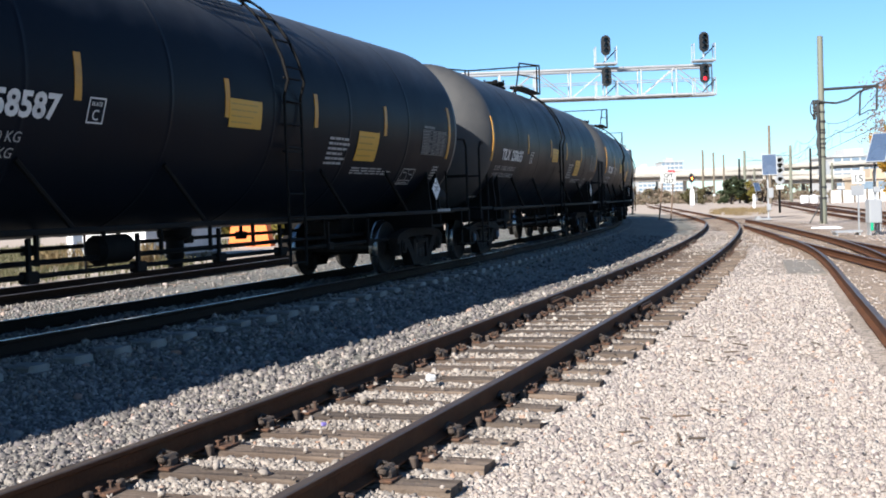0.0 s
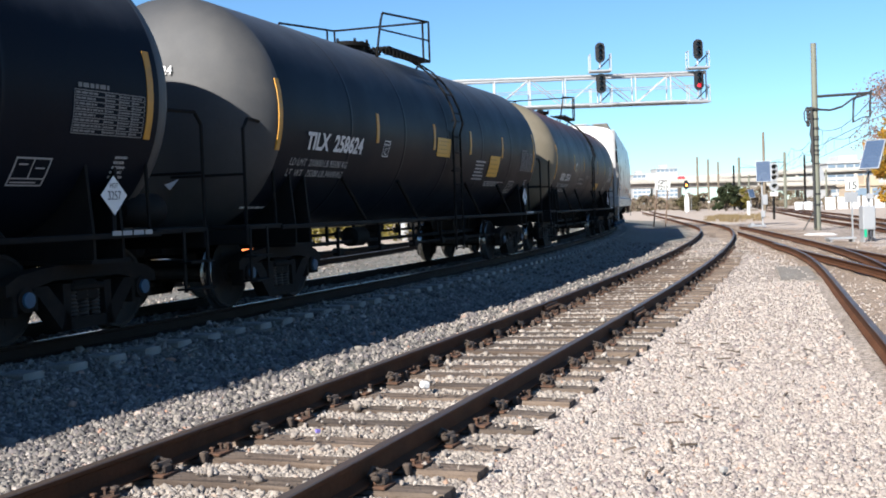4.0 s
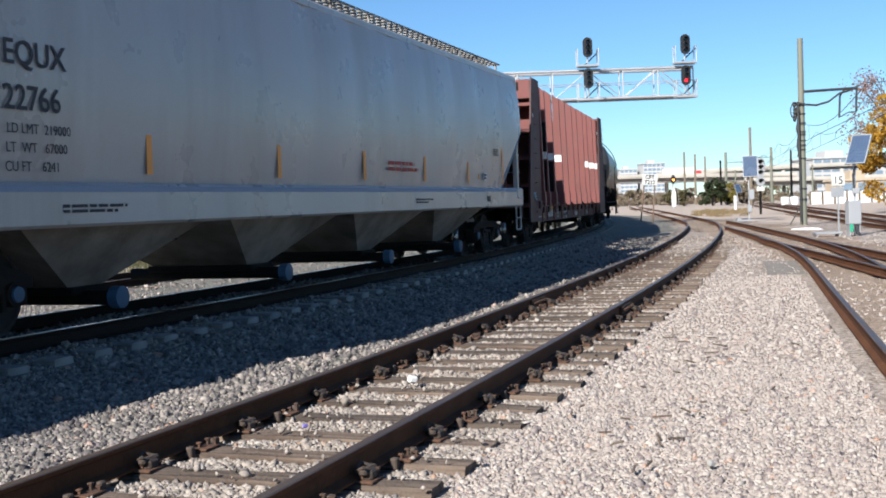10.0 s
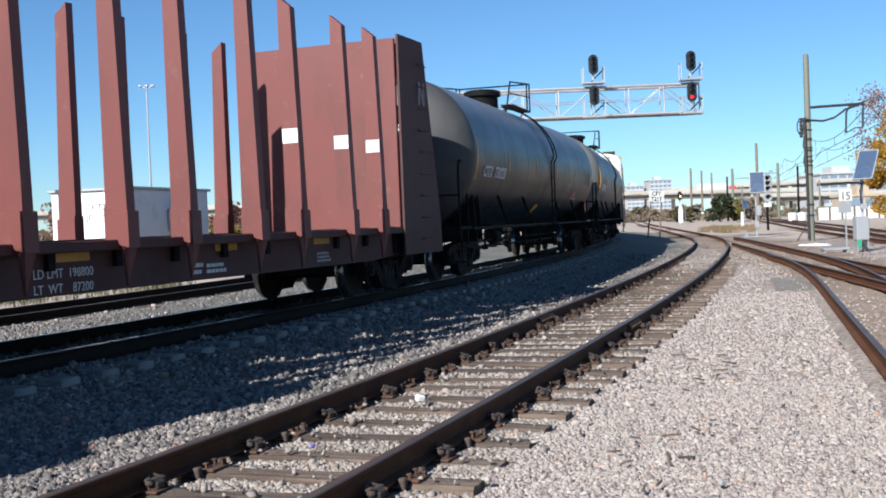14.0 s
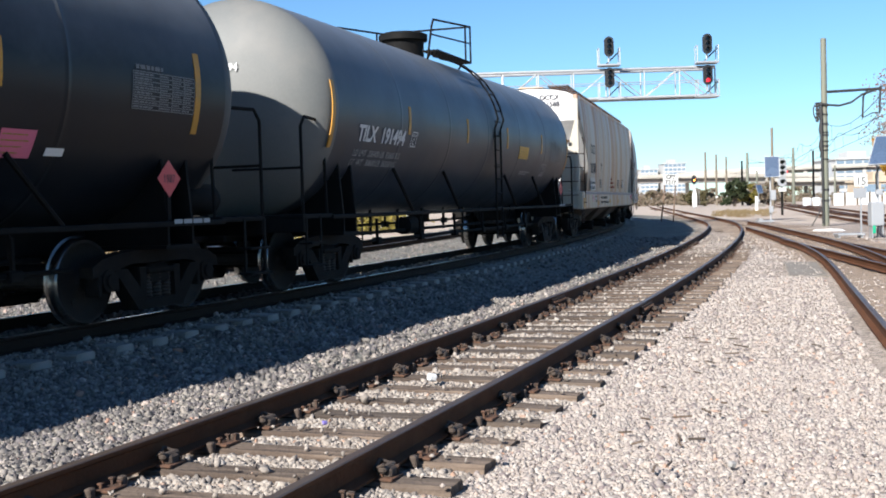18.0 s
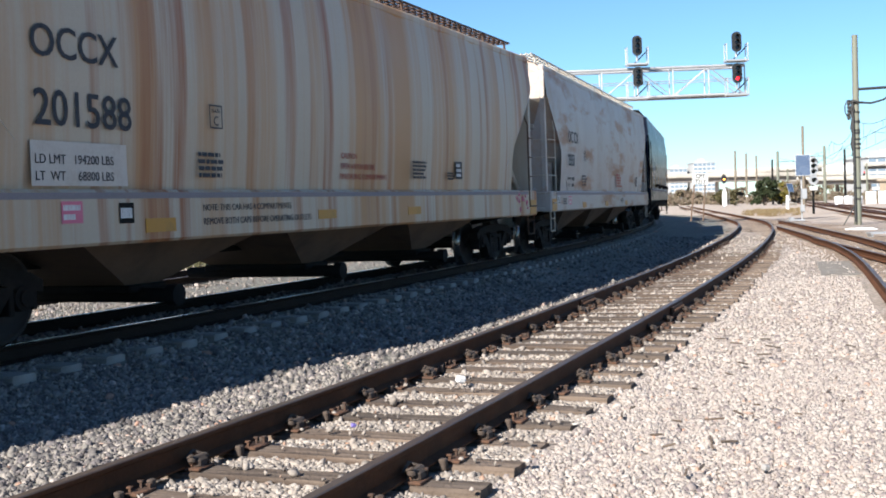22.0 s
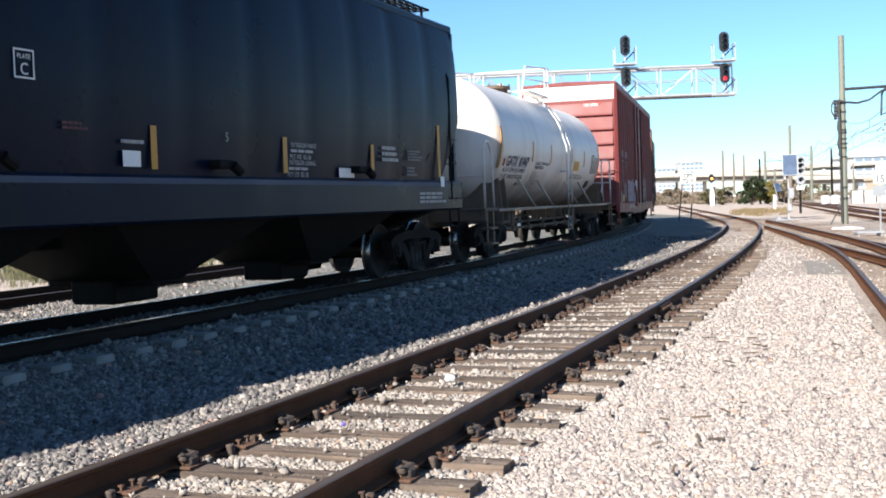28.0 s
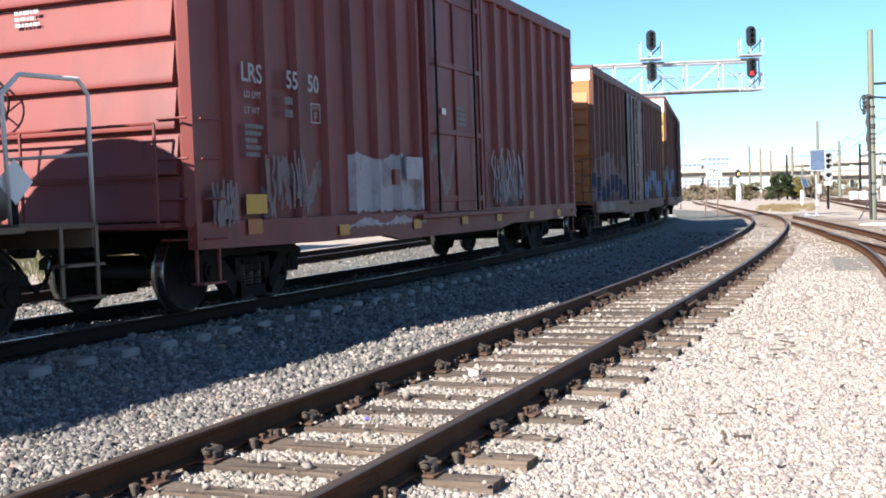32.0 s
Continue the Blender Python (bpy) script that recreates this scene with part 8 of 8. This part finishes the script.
ds = thing("distant_signal", "white signal post with an amber light and a ladder", "signal", pose(34.2, 150, 0.1))
part("post", Shape().rod((0, 0, -0.1), (0, 0, 4.2), 0.09, 8), M_GALV, ds)
part("housing", Shape().box(-0.2, 0.38, -0.2, 0.2, 0.2, 1.9, 0.04).slab([(-0.2, 1.9), (0.38, 1.9), (0.1, 2.9)], -0.15, 0.15), M_WHITEEND, ds)
part("ladder", ladder(0.55, 0, 0.2, 3.9, 0.35), M_GALV, ds)
part("backing_plate", Shape().slab([(0.36 * math.cos(2 * math.pi * i / 20), 3.9 + 0.62 * math.sin(2 * math.pi * i / 20)) for i in range(20)], -0.3, -0.24), M_SIG_AND_HOLE_BLACK, ds)
part("light", Shape().lathe([(-0.34, 0.001), (-0.34, 0.12), (-0.3, 0.13)], "y", 14, (0.05, 0, 3.85)), M_LAMP_AMBER, ds, "glowing amber lens")
wp = solid("marker_post", Shape().box(-0.13, 0.13, -0.05, 0.05, -0.4, 1.4, 0.03), M_WHITEPANEL, "white plastic marker post in dry grass", "marker post", m=pose(31.34, 110, 0.12))
pc = solid("concrete_pad", Shape().box(-0.38, 0.38, -2.4, 2.4, -0.1, 0.0, 0.02), M_PAD, "flat grey concrete pad set in the ballast", "concrete pad", m=pose(7.9, 24.1, -0.022, 0, 0, -16))
wc = solid("pipe_cover", Shape().slab([(-0.75, -0.03), (-0.6, 0.04), (0.0, 0.07), (0.5, 0.05), (0.75, -0.03)], -0.1, 0.1), M_WHITEPANEL, "white curved plastic pipe cover on the ground", "pipe cover", m=pose(17.0, 48.5, -0.03, 0, 0, -30))

# far fence of pale panels
fn = thing("panel_fence", "long white panel fence beside the far tracks", "fence")
for i in range(20):
    x = 53.2 + i * 1.7
    part("panel", Shape().box(x, x + 1.45, 149.9, 150.1, -0.1, 1.6, 0.03), M_WHITEEND, fn)
    part("post", Shape().box(x - 0.12, x, 149.85, 150.15, -0.1, 1.75), M_TANPOLE, fn)
for i in range(3):
    dk = solid("round_bin", Shape().lathe([(0.2, 0.5), (1.1, 0.6), (1.25, 0.5), (1.28, 0.001)], "z", 16), M_WHITEPANEL, "round white bin by the far fence", "bin", "round bins", m=pose(48.0 + i * 1.25, 145, -0.15))

sp = solar_mast(45.9, 160, 0.1, 2.55, 1.0, 1.25, 25, 20, "wide blue solar panel on a low base far down the line", (0.6, 1.0))
part("base", Shape().box(-0.95, 0.95, -0.5, 0.5, -0.1, 0.35, 0.05), M_PAD, sp)
fs = thing("far_signal", "pale oval light-rail signal seen far down the line", "signal", pose(58.9, 168, 0.1))
part("post", Shape().rod((0, 0.1, -0.1), (0, 0.1, 4.4), 0.10, 8), M_GALV, fs)
part("backing_plate", Shape().slab([(0.62 * math.cos(2 * math.pi * i / 20), 5.0 + 1.15 * math.sin(2 * math.pi * i / 20)) for i in range(20)], -0.05, 0.0), M_ALU, fs, "grey oval backing plate")

# control bungalow behind the train
bh = thing("control_bungalow", "white metal control bungalow lettered CPT T217", "equipment shed", pose(-9.9, 36.6, -0.1, 0, 0, -17))
part("wall", Shape().box(-3.1, 0, 0, 5.2, 0.25, 3.25, 0.02), material("white_bungalow_paint", (0.72, 0.72, 0.70), 0.6, wear=(0.55, 0.54, 0.52), grain=0.04), bh)
part("roof", Shape().box(-3.2, 0.1, -0.1, 5.3, 3.25, 3.35, 0.02), M_GALV, bh)
part("base", Shape().box(-3.0, -0.1, 0.1, 5.1, 0, 0.25), M_CONCRETE, bh)
part("door", Shape().box(-1.5, -0.5, -0.03, 0.0, 0.3, 2.4, 0.01), bpy.data.materials["white_bungalow_paint"], bh)
part("air_unit", Shape().box(0.0, 0.35, 2.2, 3.0, 1.8, 2.6, 0.03), M_GALV, bh)
letters("CP T217", 0.30, M_INK, bh, Matrix(((1, 0, 0, -1.75), (0, 0, -1, -0.01), (0, 1, 0, 2.6), (0, 0, 0, 1))))
letters("JFK JCT", 0.30, M_INK, bh, Matrix(((1, 0, 0, -1.75), (0, 0, -1, -0.01), (0, 1, 0, 2.25), (0, 0, 0, 1))))
ob = solid("orange_barrier", Shape().slab([(-1.1, 0), (1.1, 0), (1.0, 0.35), (0.9, 1.0), (-0.9, 1.0), (-1.0, 0.35)], -0.25, 0.25), material("orange_plastic", (0.75, 0.17, 0.03), 0.5), "orange plastic barrier on grass", "barrier", m=pose(-8.9, 51, -0.05, 0, 0, -17))


# ---------------------------------------------------------------- viaduct, buildings
# bridge concrete made darker: the shadow below the deck is put into its colour
M_GIRDER = material("shade_grey_girder_concrete", (0.234, 0.2106, 0.1872), 0.9, grain=0.1, bump=0)
vd = thing("viaduct", "pale concrete highway viaduct on columns", "bridge")


def deck(pts, depth, y, w, mat=M_BRIDGE):
    s = Shape()
    for (x0, z0), (x1, z1) in zip(pts, pts[1:]):
        s.slab([(x0, z0 - 0.25), (x1, z1 - 0.25), (x1, z1), (x0, z0)], y, y + w)
        s.slab([(x0, z0), (x1, z1), (x1, z1 + 0.8), (x0, z0 + 0.8)], y - 0.1, y + 0.15)
    part("deck", s, mat, vd)
    for k in range(3):
        s = Shape()
        for (x0, z0), (x1, z1) in zip(pts, pts[1:]):
            s.slab([(x0, z0 - depth), (x1, z1 - depth), (x1, z1 - 0.25), (x0, z0 - 0.25)], y + 1.2 + k * (w - 3.4) / 2, y + 2.2 + k * (w - 3.4) / 2)
        part("girder", s, M_GIRDER, vd)


deck([(64, 7.6), (90, 8.5), (130, 8.9), (190, 9.6), (300, 10.5)], 0.9, 300, 12)
deck([(-120, 8.2), (30, 7.4), (54, 7.2), (78, 6.8), (100, 6.3)], 1.4, 292, 10)
deck([(84, 5.2), (105, 4.9), (130, 4.9), (300, 5.2)], 1.3, 286, 8)
for i in range(26):
    x = -110 + i * 16
    part("column", Shape().rod((x, 297, 0), (x, 297, 6.2 if x < 80 else 7.8), 0.55, 10), M_BRIDGE, vd)
    if x > 84:
        part("column", Shape().rod((x + 6, 290, 0), (x + 6, 290, 4.0), 0.5, 10), M_BRIDGE, vd)
M_GLASS = material("blue_facade_glass", (0.156, 0.2106, 0.2652), 0.2, grain=0.15, bump=0)
M_FACADE = material("white_facade", (0.39, 0.39, 0.3822), 0.7, grain=0.05, bump=0)
M_TANFACADE = material("tan_facade", (0.39, 0.312, 0.2262), 0.8, grain=0.08, bump=0)


def building(x0, x1, y, d, h, floors, cols, wall, label, glass=True):
    b = thing("building", label, "building", pose(x0, y, 0))
    w = x1 - x0
    part("wall", Shape().box(0, w, 0, d, 0, h, 0.05), wall, b)
    part("roof", Shape().box(-0.4, w + 0.4, -0.4, d + 0.4, h, h + 0.5), wall, b)
    part("roof_plant", Shape().box(w * 0.3, w * 0.6, d * 0.3, d * 0.7, h + 0.5, h + 2.6), wall, b)
    fh = h / floors
    for f in range(floors):
        for c in range(cols):
            cw = w / cols
            part("window", Shape().box(c * cw + cw * 0.1, (c + 1) * cw - cw * 0.1, -0.1, 0.02, f * fh + fh * 0.28, (f + 1) * fh - fh * 0.12), M_GLASS, b)


building(126, 137, 700, 20, 20, 8, 4, M_FACADE, "distant pale tower block with blue windows")
building(139, 152.5, 690, 20, 23, 9, 5, M_FACADE, "distant blue glass tower block")
building(118, 137, 330, 20, 11.6, 5, 7, M_FACADE, "white office building behind the viaduct")
building(137.5, 175, 345, 20, 10.8, 4, 9, M_FACADE, "long white office building behind the viaduct")
building(100, 112, 262, 10, 4.0, 1, 3, M_TANFACADE, "low tan building beside the viaduct")
building(-4, 9, 420, 12, 9, 3, 4, M_TANFACADE, "low tan distant building by the tracks")
tk = thing("highway_truck", "white box trailer truck with a red cab on the viaduct", "truck", pose(59.4, 296, 6.3))
part("trailer", Shape().box(-6.5, 1.5, -1.3, 1.3, 1.0, 3.2, 0.06), M_WHITEEND, tk)
part("cab", Shape().box(1.8, 3.6, -1.25, 1.25, 0.5, 2.3, 0.25).box(2.6, 4.2, -1.25, 1.25, 0.4, 1.4, 0.2), material("red_truck_paint", (0.6, 0.04, 0.05), 0.4), tk)
for x in (-5.5, -4.3, 2.2, 3.6):
    for yy in (-1.15, 1.15):
        part("wheel", Shape().lathe([(yy - 0.15, 0.001), (yy - 0.15, 0.48), (yy + 0.15, 0.48), (yy + 0.15, 0.001)], "y", 14, (x, 0, 0.5)), M_FRAME, tk)


# ---------------------------------------------------------------- trees and plants
def leaf_material(name, a, b, c):
    mt = bpy.data.materials.new(name)
    mt.use_nodes = True
    nt = mt.node_tree
    ge = nt.nodes.new("ShaderNodeNewGeometry")
    rp = ramp_node(nt, [(0, a), (0.5, b), (1, c)])
    nt.links.new(ge.outputs["Random Per Island"], rp.inputs[0])
    bs = nt.nodes["Principled BSDF"]
    nt.links.new(rp.outputs[0], bs.inputs["Base Color"])
    bs.inputs["Roughness"].default_value = 0.7
    tr = nt.nodes.new("ShaderNodeBsdfTranslucent")
    nt.links.new(rp.outputs[0], tr.inputs["Color"])
    mx = nt.nodes.new("ShaderNodeMixShader")
    mx.inputs[0].default_value = 0.35
    nt.links.new(bs.outputs[0], mx.inputs[1])
    nt.links.new(tr.outputs[0], mx.inputs[2])
    nt.links.new(mx.outputs[0], nt.nodes["Material Output"].inputs["Surface"])
    return mt


M_BARK = material("grey_brown_bark", (0.1014, 0.078, 0.0624), 0.9, grain=0.3, grain_scale=12, bump=0.6, bump_scale=18)
M_GOLD = leaf_material("golden_autumn_leaves", (0.3175, 0.1443, 0.01154), (0.4561, 0.2549, 0.02012), (0.2309, 0.1616, 0.02309))
M_RUSSET = leaf_material("russet_autumn_leaves", (0.24, 0.115, 0.085), (0.30, 0.17, 0.125), (0.20, 0.13, 0.09))
M_OLIVE = leaf_material("olive_shrub_leaves", (0.05772, 0.05772, 0.0202), (0.09812, 0.08658, 0.03463), (0.1385, 0.1039, 0.05195))
M_SCRUB = leaf_material("brown_scrub_twigs", (0.1716, 0.1287, 0.0936), (0.2262, 0.1716, 0.1209), (0.156, 0.1404, 0.078))
M_DARKGREEN = leaf_material("dark_green_leaves", (0.01732, 0.02886, 0.008658), (0.02886, 0.04329, 0.01443), (0.04618, 0.05195, 0.01732))
M_YELGREEN = leaf_material("yellow_green_leaves", (0.1154, 0.1039, 0.01732), (0.1847, 0.1501, 0.02886), (0.2309, 0.1732, 0.02886))
M_STRAW = leaf_material("dry_straw_grass", (0.2078, 0.1443, 0.06926), (0.2655, 0.1962, 0.09812), (0.1732, 0.127, 0.06349))
M_GRASS = leaf_material("dry_olive_grass", (0.078, 0.0819, 0.0351), (0.1092, 0.1053, 0.0468), (0.1482, 0.1248, 0.0663))


def leaf_mesh(name, centres, radii, count, size, mat, seed, flat=0.75, upright=False):
    """Small leaves scattered in uneven clumps."""
    rg = np.random.default_rng(seed)
    k = rg.integers(0, len(centres), count)
    d = rg.normal(size=(count, 3))
    d /= np.linalg.norm(d, axis=1)[:, None]
    p = np.array(centres)[k] + d * (np.array(radii)[k] * rg.uniform(0.35, 1.0, count) ** 0.6)[:, None] * np.array([1, 1, flat])
    a = rg.normal(size=(count, 3))
    if upright:
        a = np.stack([rg.normal(0, 0.25, count), rg.normal(0, 0.25, count), np.ones(count)], -1)
    a /= np.linalg.norm(a, axis=1)[:, None]
    b = np.cross(a, rg.normal(size=(count, 3)))
    b /= np.linalg.norm(b, axis=1)[:, None]
    s = size * rg.uniform(0.6, 1.4, count)[:, None]
    w = 0.12 if upright else 0.55
    v = np.stack([p - a * s, p + b * s * w, p + a * s, p - b * s * w], 1).reshape(-1, 3)
    f = np.arange(count * 4).reshape(-1, 4)
    me = bpy.data.meshes.new(name)
    me.from_pydata(v.tolist(), [], f.tolist())
    me.materials.append(mat)
    return me


def tree(x, y, z, h, spread, mat, label, seed, leaves=5000, size=0.16, top_mat=None, trunk=0.3, low=0.22):
    rnd = random.Random(seed)
    t = thing("tree", label, "tree", pose(x, y, z))
    s = Shape()
    s.rod((0, 0, -0.2), (rnd.uniform(-0.2, 0.2), 0, h * 0.45), trunk, 9, trunk * 0.6)
    tips, rad = [], []
    for i in range(26):
        a = rnd.uniform(0, 2 * math.pi)
        z0 = h * rnd.uniform(low, 0.5)
        l = spread * rnd.uniform(0.45, 1.0)
        z1 = z0 + h * rnd.uniform(0.12 if low > 0.1 else 0.02, 0.5)
        p0, p1 = (0, 0, z0), (l * math.cos(a), l * math.sin(a), min(h * 0.96, z1))
        mid = tuple((u + w) / 2 + rnd.uniform(-0.2, 0.2) for u, w in zip(p0, p1))
        s.rod(p0, mid, trunk * 0.32, 6, trunk * 0.2, False)
        s.rod(mid, p1, trunk * 0.2, 5, trunk * 0.06, False)
        tips.append(p1)
        rad.append(spread * rnd.uniform(0.22, 0.42))
        for j in range(3):
            q = tuple(u + rnd.uniform(-0.25, 0.25) * spread for u in p1)
            s.rod(p1, q, trunk * 0.07, 4, trunk * 0.03, False)
            tips.append(q)
            rad.append(spread * rnd.uniform(0.12, 0.28))
    part("trunk", s, M_BARK, t)
    part("crown", leaf_mesh("crown", tips, rad, leaves, size, mat, seed), None, t)
    return t


tree(33.2, 75, -0.05, 8.8, 3.0, M_GOLD, "golden autumn tree beside the light-rail tracks", 4, 11000, 0.13, low=0.06)
tree(37.4, 84, -0.05, 12.0, 4.2, M_RUSSET, "thinly leaved reddish autumn tree", 9, 5200, 0.10)
tree(34.4, 70, -0.05, 7.0, 2.6, M_GOLD, "golden autumn tree beside the light-rail tracks", 14, 7000, 0.13, low=0.06)
tree(47.7, 180, 0, 4.6, 1.9, M_DARKGREEN, "dark green bushy tree by the tracks", 21, 4200, 0.2, low=0.02)
tree(51.6, 186, 0, 3.4, 1.6, M_YELGREEN, "small yellow-green bush by the tracks", 22, 2600, 0.2, low=0.02)
tree(56.2, 192, 0, 4.2, 2.2, M_SCRUB, "brown bushy tree by the tracks", 23, 3600, 0.2, low=0.02)
tree(43.5, 190, 0, 3.0, 1.8, M_OLIVE, "olive bush by the tracks", 24, 2600, 0.2, low=0.02)
for i, (x, y, h, mt) in enumerate(((-26, 105, 7.5, M_RUSSET), (-21, 112, 6, M_RUSSET), (-33, 118, 7, M_OLIVE), (-15, 120, 7, M_RUSSET), (-40, 125, 8, M_RUSSET), (-8, 118, 6, M_YELGREEN), (-52, 120, 8, M_OLIVE))):
    tree(x, y, 0, h * 0.75, h * 0.4, mt, "russet autumn tree behind the train" if mt is M_RUSSET else "olive tree behind the train", 40 + i, 3200, 0.2)
# shrubs below the viaduct and beside the third track
rg = np.random.default_rng(8)
cs, rs = [], []
for i in range(170):
    y = rg.uniform(215, 280)
    cs.append((rg.uniform(0.08, 0.42) * y, y, rg.uniform(0.1, 0.9)))
    rs.append(rg.uniform(0.7, 1.8))
tagged(new("shrubs", leaf_mesh("shrubs", cs, rs, 24000, 0.3, M_SCRUB, 3)), "olive and brown shrubs below the viaduct", "shrubs", kind="stuff")
cs, rs = [], []
for i in range(90):
    y = rg.uniform(58, 100)
    cs.append((-0.30 * y + rg.uniform(0, 0.27) * y, y, rg.uniform(0.3, 1.6)))
    rs.append(rg.uniform(0.6, 1.6))
tagged(new("shrubs", leaf_mesh("shrubs", cs, rs, 16000, 0.16, M_YELGREEN, 5)), "yellow-green shrubs behind the third track", "shrubs", kind="stuff")
cs, rs = [], []
for i in range(70):
    y = rg.uniform(84, 122)
    cs.append((0.247 * y + rg.uniform(0, 0.05) * y, y, 0.0))
    rs.append(rg.uniform(0.3, 0.8))
tagged(new("dry_grass", leaf_mesh("dry_grass", cs, rs, 6000, 0.14, M_STRAW, 6, 0.3, True)), "tufts of dry straw-coloured grass", "grass", kind="stuff")
cs, rs = [], []
for i in range(160):
    y = rg.uniform(24, 58)
    cs.append((-0.46 * y + rg.uniform(0, 0.26) * y, y, 0.02))
    rs.append(rg.uniform(0.4, 1.0))
tagged(new("grass", leaf_mesh("grass", [c for c in cs if THIRD.offset([c[0]], [c[1]])[0][0] < -3.6], [0.8] * sum(THIRD.offset([c[0]], [c[1]])[0][0] < -3.6 for c in cs), 15000, 0.13, M_GRASS, 6, 0.2, True)), "green grass behind the third track", "grass", kind="stuff")
cs = [(-12.5 + 0.5 * i + rg.uniform(-0.4, 0.4), 34.4 + 0.15 * i, 0.35) for i in range(7)]
tagged(new("weeds", leaf_mesh("weeds", cs, [0.45] * 7, 1400, 0.16, M_STRAW, 16, 0.8, True)), "dry weeds in front of the bungalow", "weeds", kind="stuff")
# trees and scrub beyond the viaduct
cs, rs = [], []
for i in range(240):
    y = rg.uniform(308, 345)
    u = rg.uniform(-0.45, 0.33)
    cs.append((u * y, y, rg.uniform(0.2, 3.6)))
    rs.append(rg.uniform(1.2, 2.8))
tagged(new("far_scrub", leaf_mesh("far_scrub", cs, rs, 30000, 0.5, M_SCRUB, 13)), "brown scrub and trees behind the viaduct", "shrubs", kind="stuff")
# litter and debris on the ballast
for x, y, mt, s, lab, nm in ((-0.16, 9.93, M_WHITEPANEL, 0.045, "small white lump lying on a tie", "white_stone"), (-0.93, 8.05, material("purple_foil", (0.16, 0.13, 0.38), 0.35, bump=0), 0.02, "crumpled purple wrapper on a tie", "wrapper"), (1.68, 6.5, M_CONCRETE, 0.026, "small white stone in the ballast", "white_stone")):
    sh = Shape().box(-s, s, -s * 0.7, s * 0.7, 0, s * 1.5, s * 0.35)
    solid(nm, sh, mt, lab, "litter" if "wrapper" in nm else "stone", m=pose(x, y, 0.0 if x < 1 else -0.02, 8, 12, 30))
for i in range(42):
    rnd = random.Random(i)
    x, y = (rnd.uniform(0.9, 2.2), rnd.uniform(6.2, 8.6)) if i < 11 else (rnd.uniform(1.2, 4.2), rnd.uniform(6.3, 14))
    l = rnd.uniform(0.025, 0.085)
    sh = Shape().box(-l, l, -0.004 - l * 0.06, 0.004 + l * 0.06, -0.008, 0.006, 0.003)
    solid("wood_splinter", sh, M_TIE, "dark broken wood splinter on the ballast", "debris", "wood splinters", m=pose(x, y, 0.0, rnd.uniform(-8, 8), rnd.uniform(-10, 10), rnd.uniform(0, 180)))


def travelled(t):
    return 6.25 * t + 0.0033 * t * t


def motions():
    """Every car rolls along the main track; its trucks turn with the curve and its wheels turn."""
    walk(tk, [(0, pose(59.4, 296, 6.3)), (13, pose(77, 296, 6.1)), (25.5, pose(111, 296, 5.6)), (32, pose(130, 296, 5.6))])
    for car, front, rear, trucks, wheels in TRAIN:
        rows, turns = [], ([], [])
        for i in range(65):
            t = i * 0.5
            d = travelled(t)
            x0, y0, h0 = MAIN.at(front - d)
            x1, y1, h1 = MAIN.at(rear - d)
            a = math.atan2(y1 - y0, x1 - x0)
            rows.append((t, pose((x0 + x1) / 2, (y0 + y1) / 2, 0.45, 0, 0, math.degrees(a))))
            for k, h in ((0, h0), (1, h1)):
                side = (-1, 1)[k] * (rear - front) / 2
                if i % 2 == 0:
                    turns[k].append((t, pose(side, 0, 0, 0, 0, 90 - math.degrees(h) - math.degrees(a))))
        walk(car, rows)
        for k in (0, 1):
            walk(trucks[k], turns[k])
        for w, x in wheels:
            walk(w, [(i / 15, pose(x, 0, 0.457, 0, -math.degrees(travelled(i / 15) / 0.457), 0)) for i in range(481)])


motions()
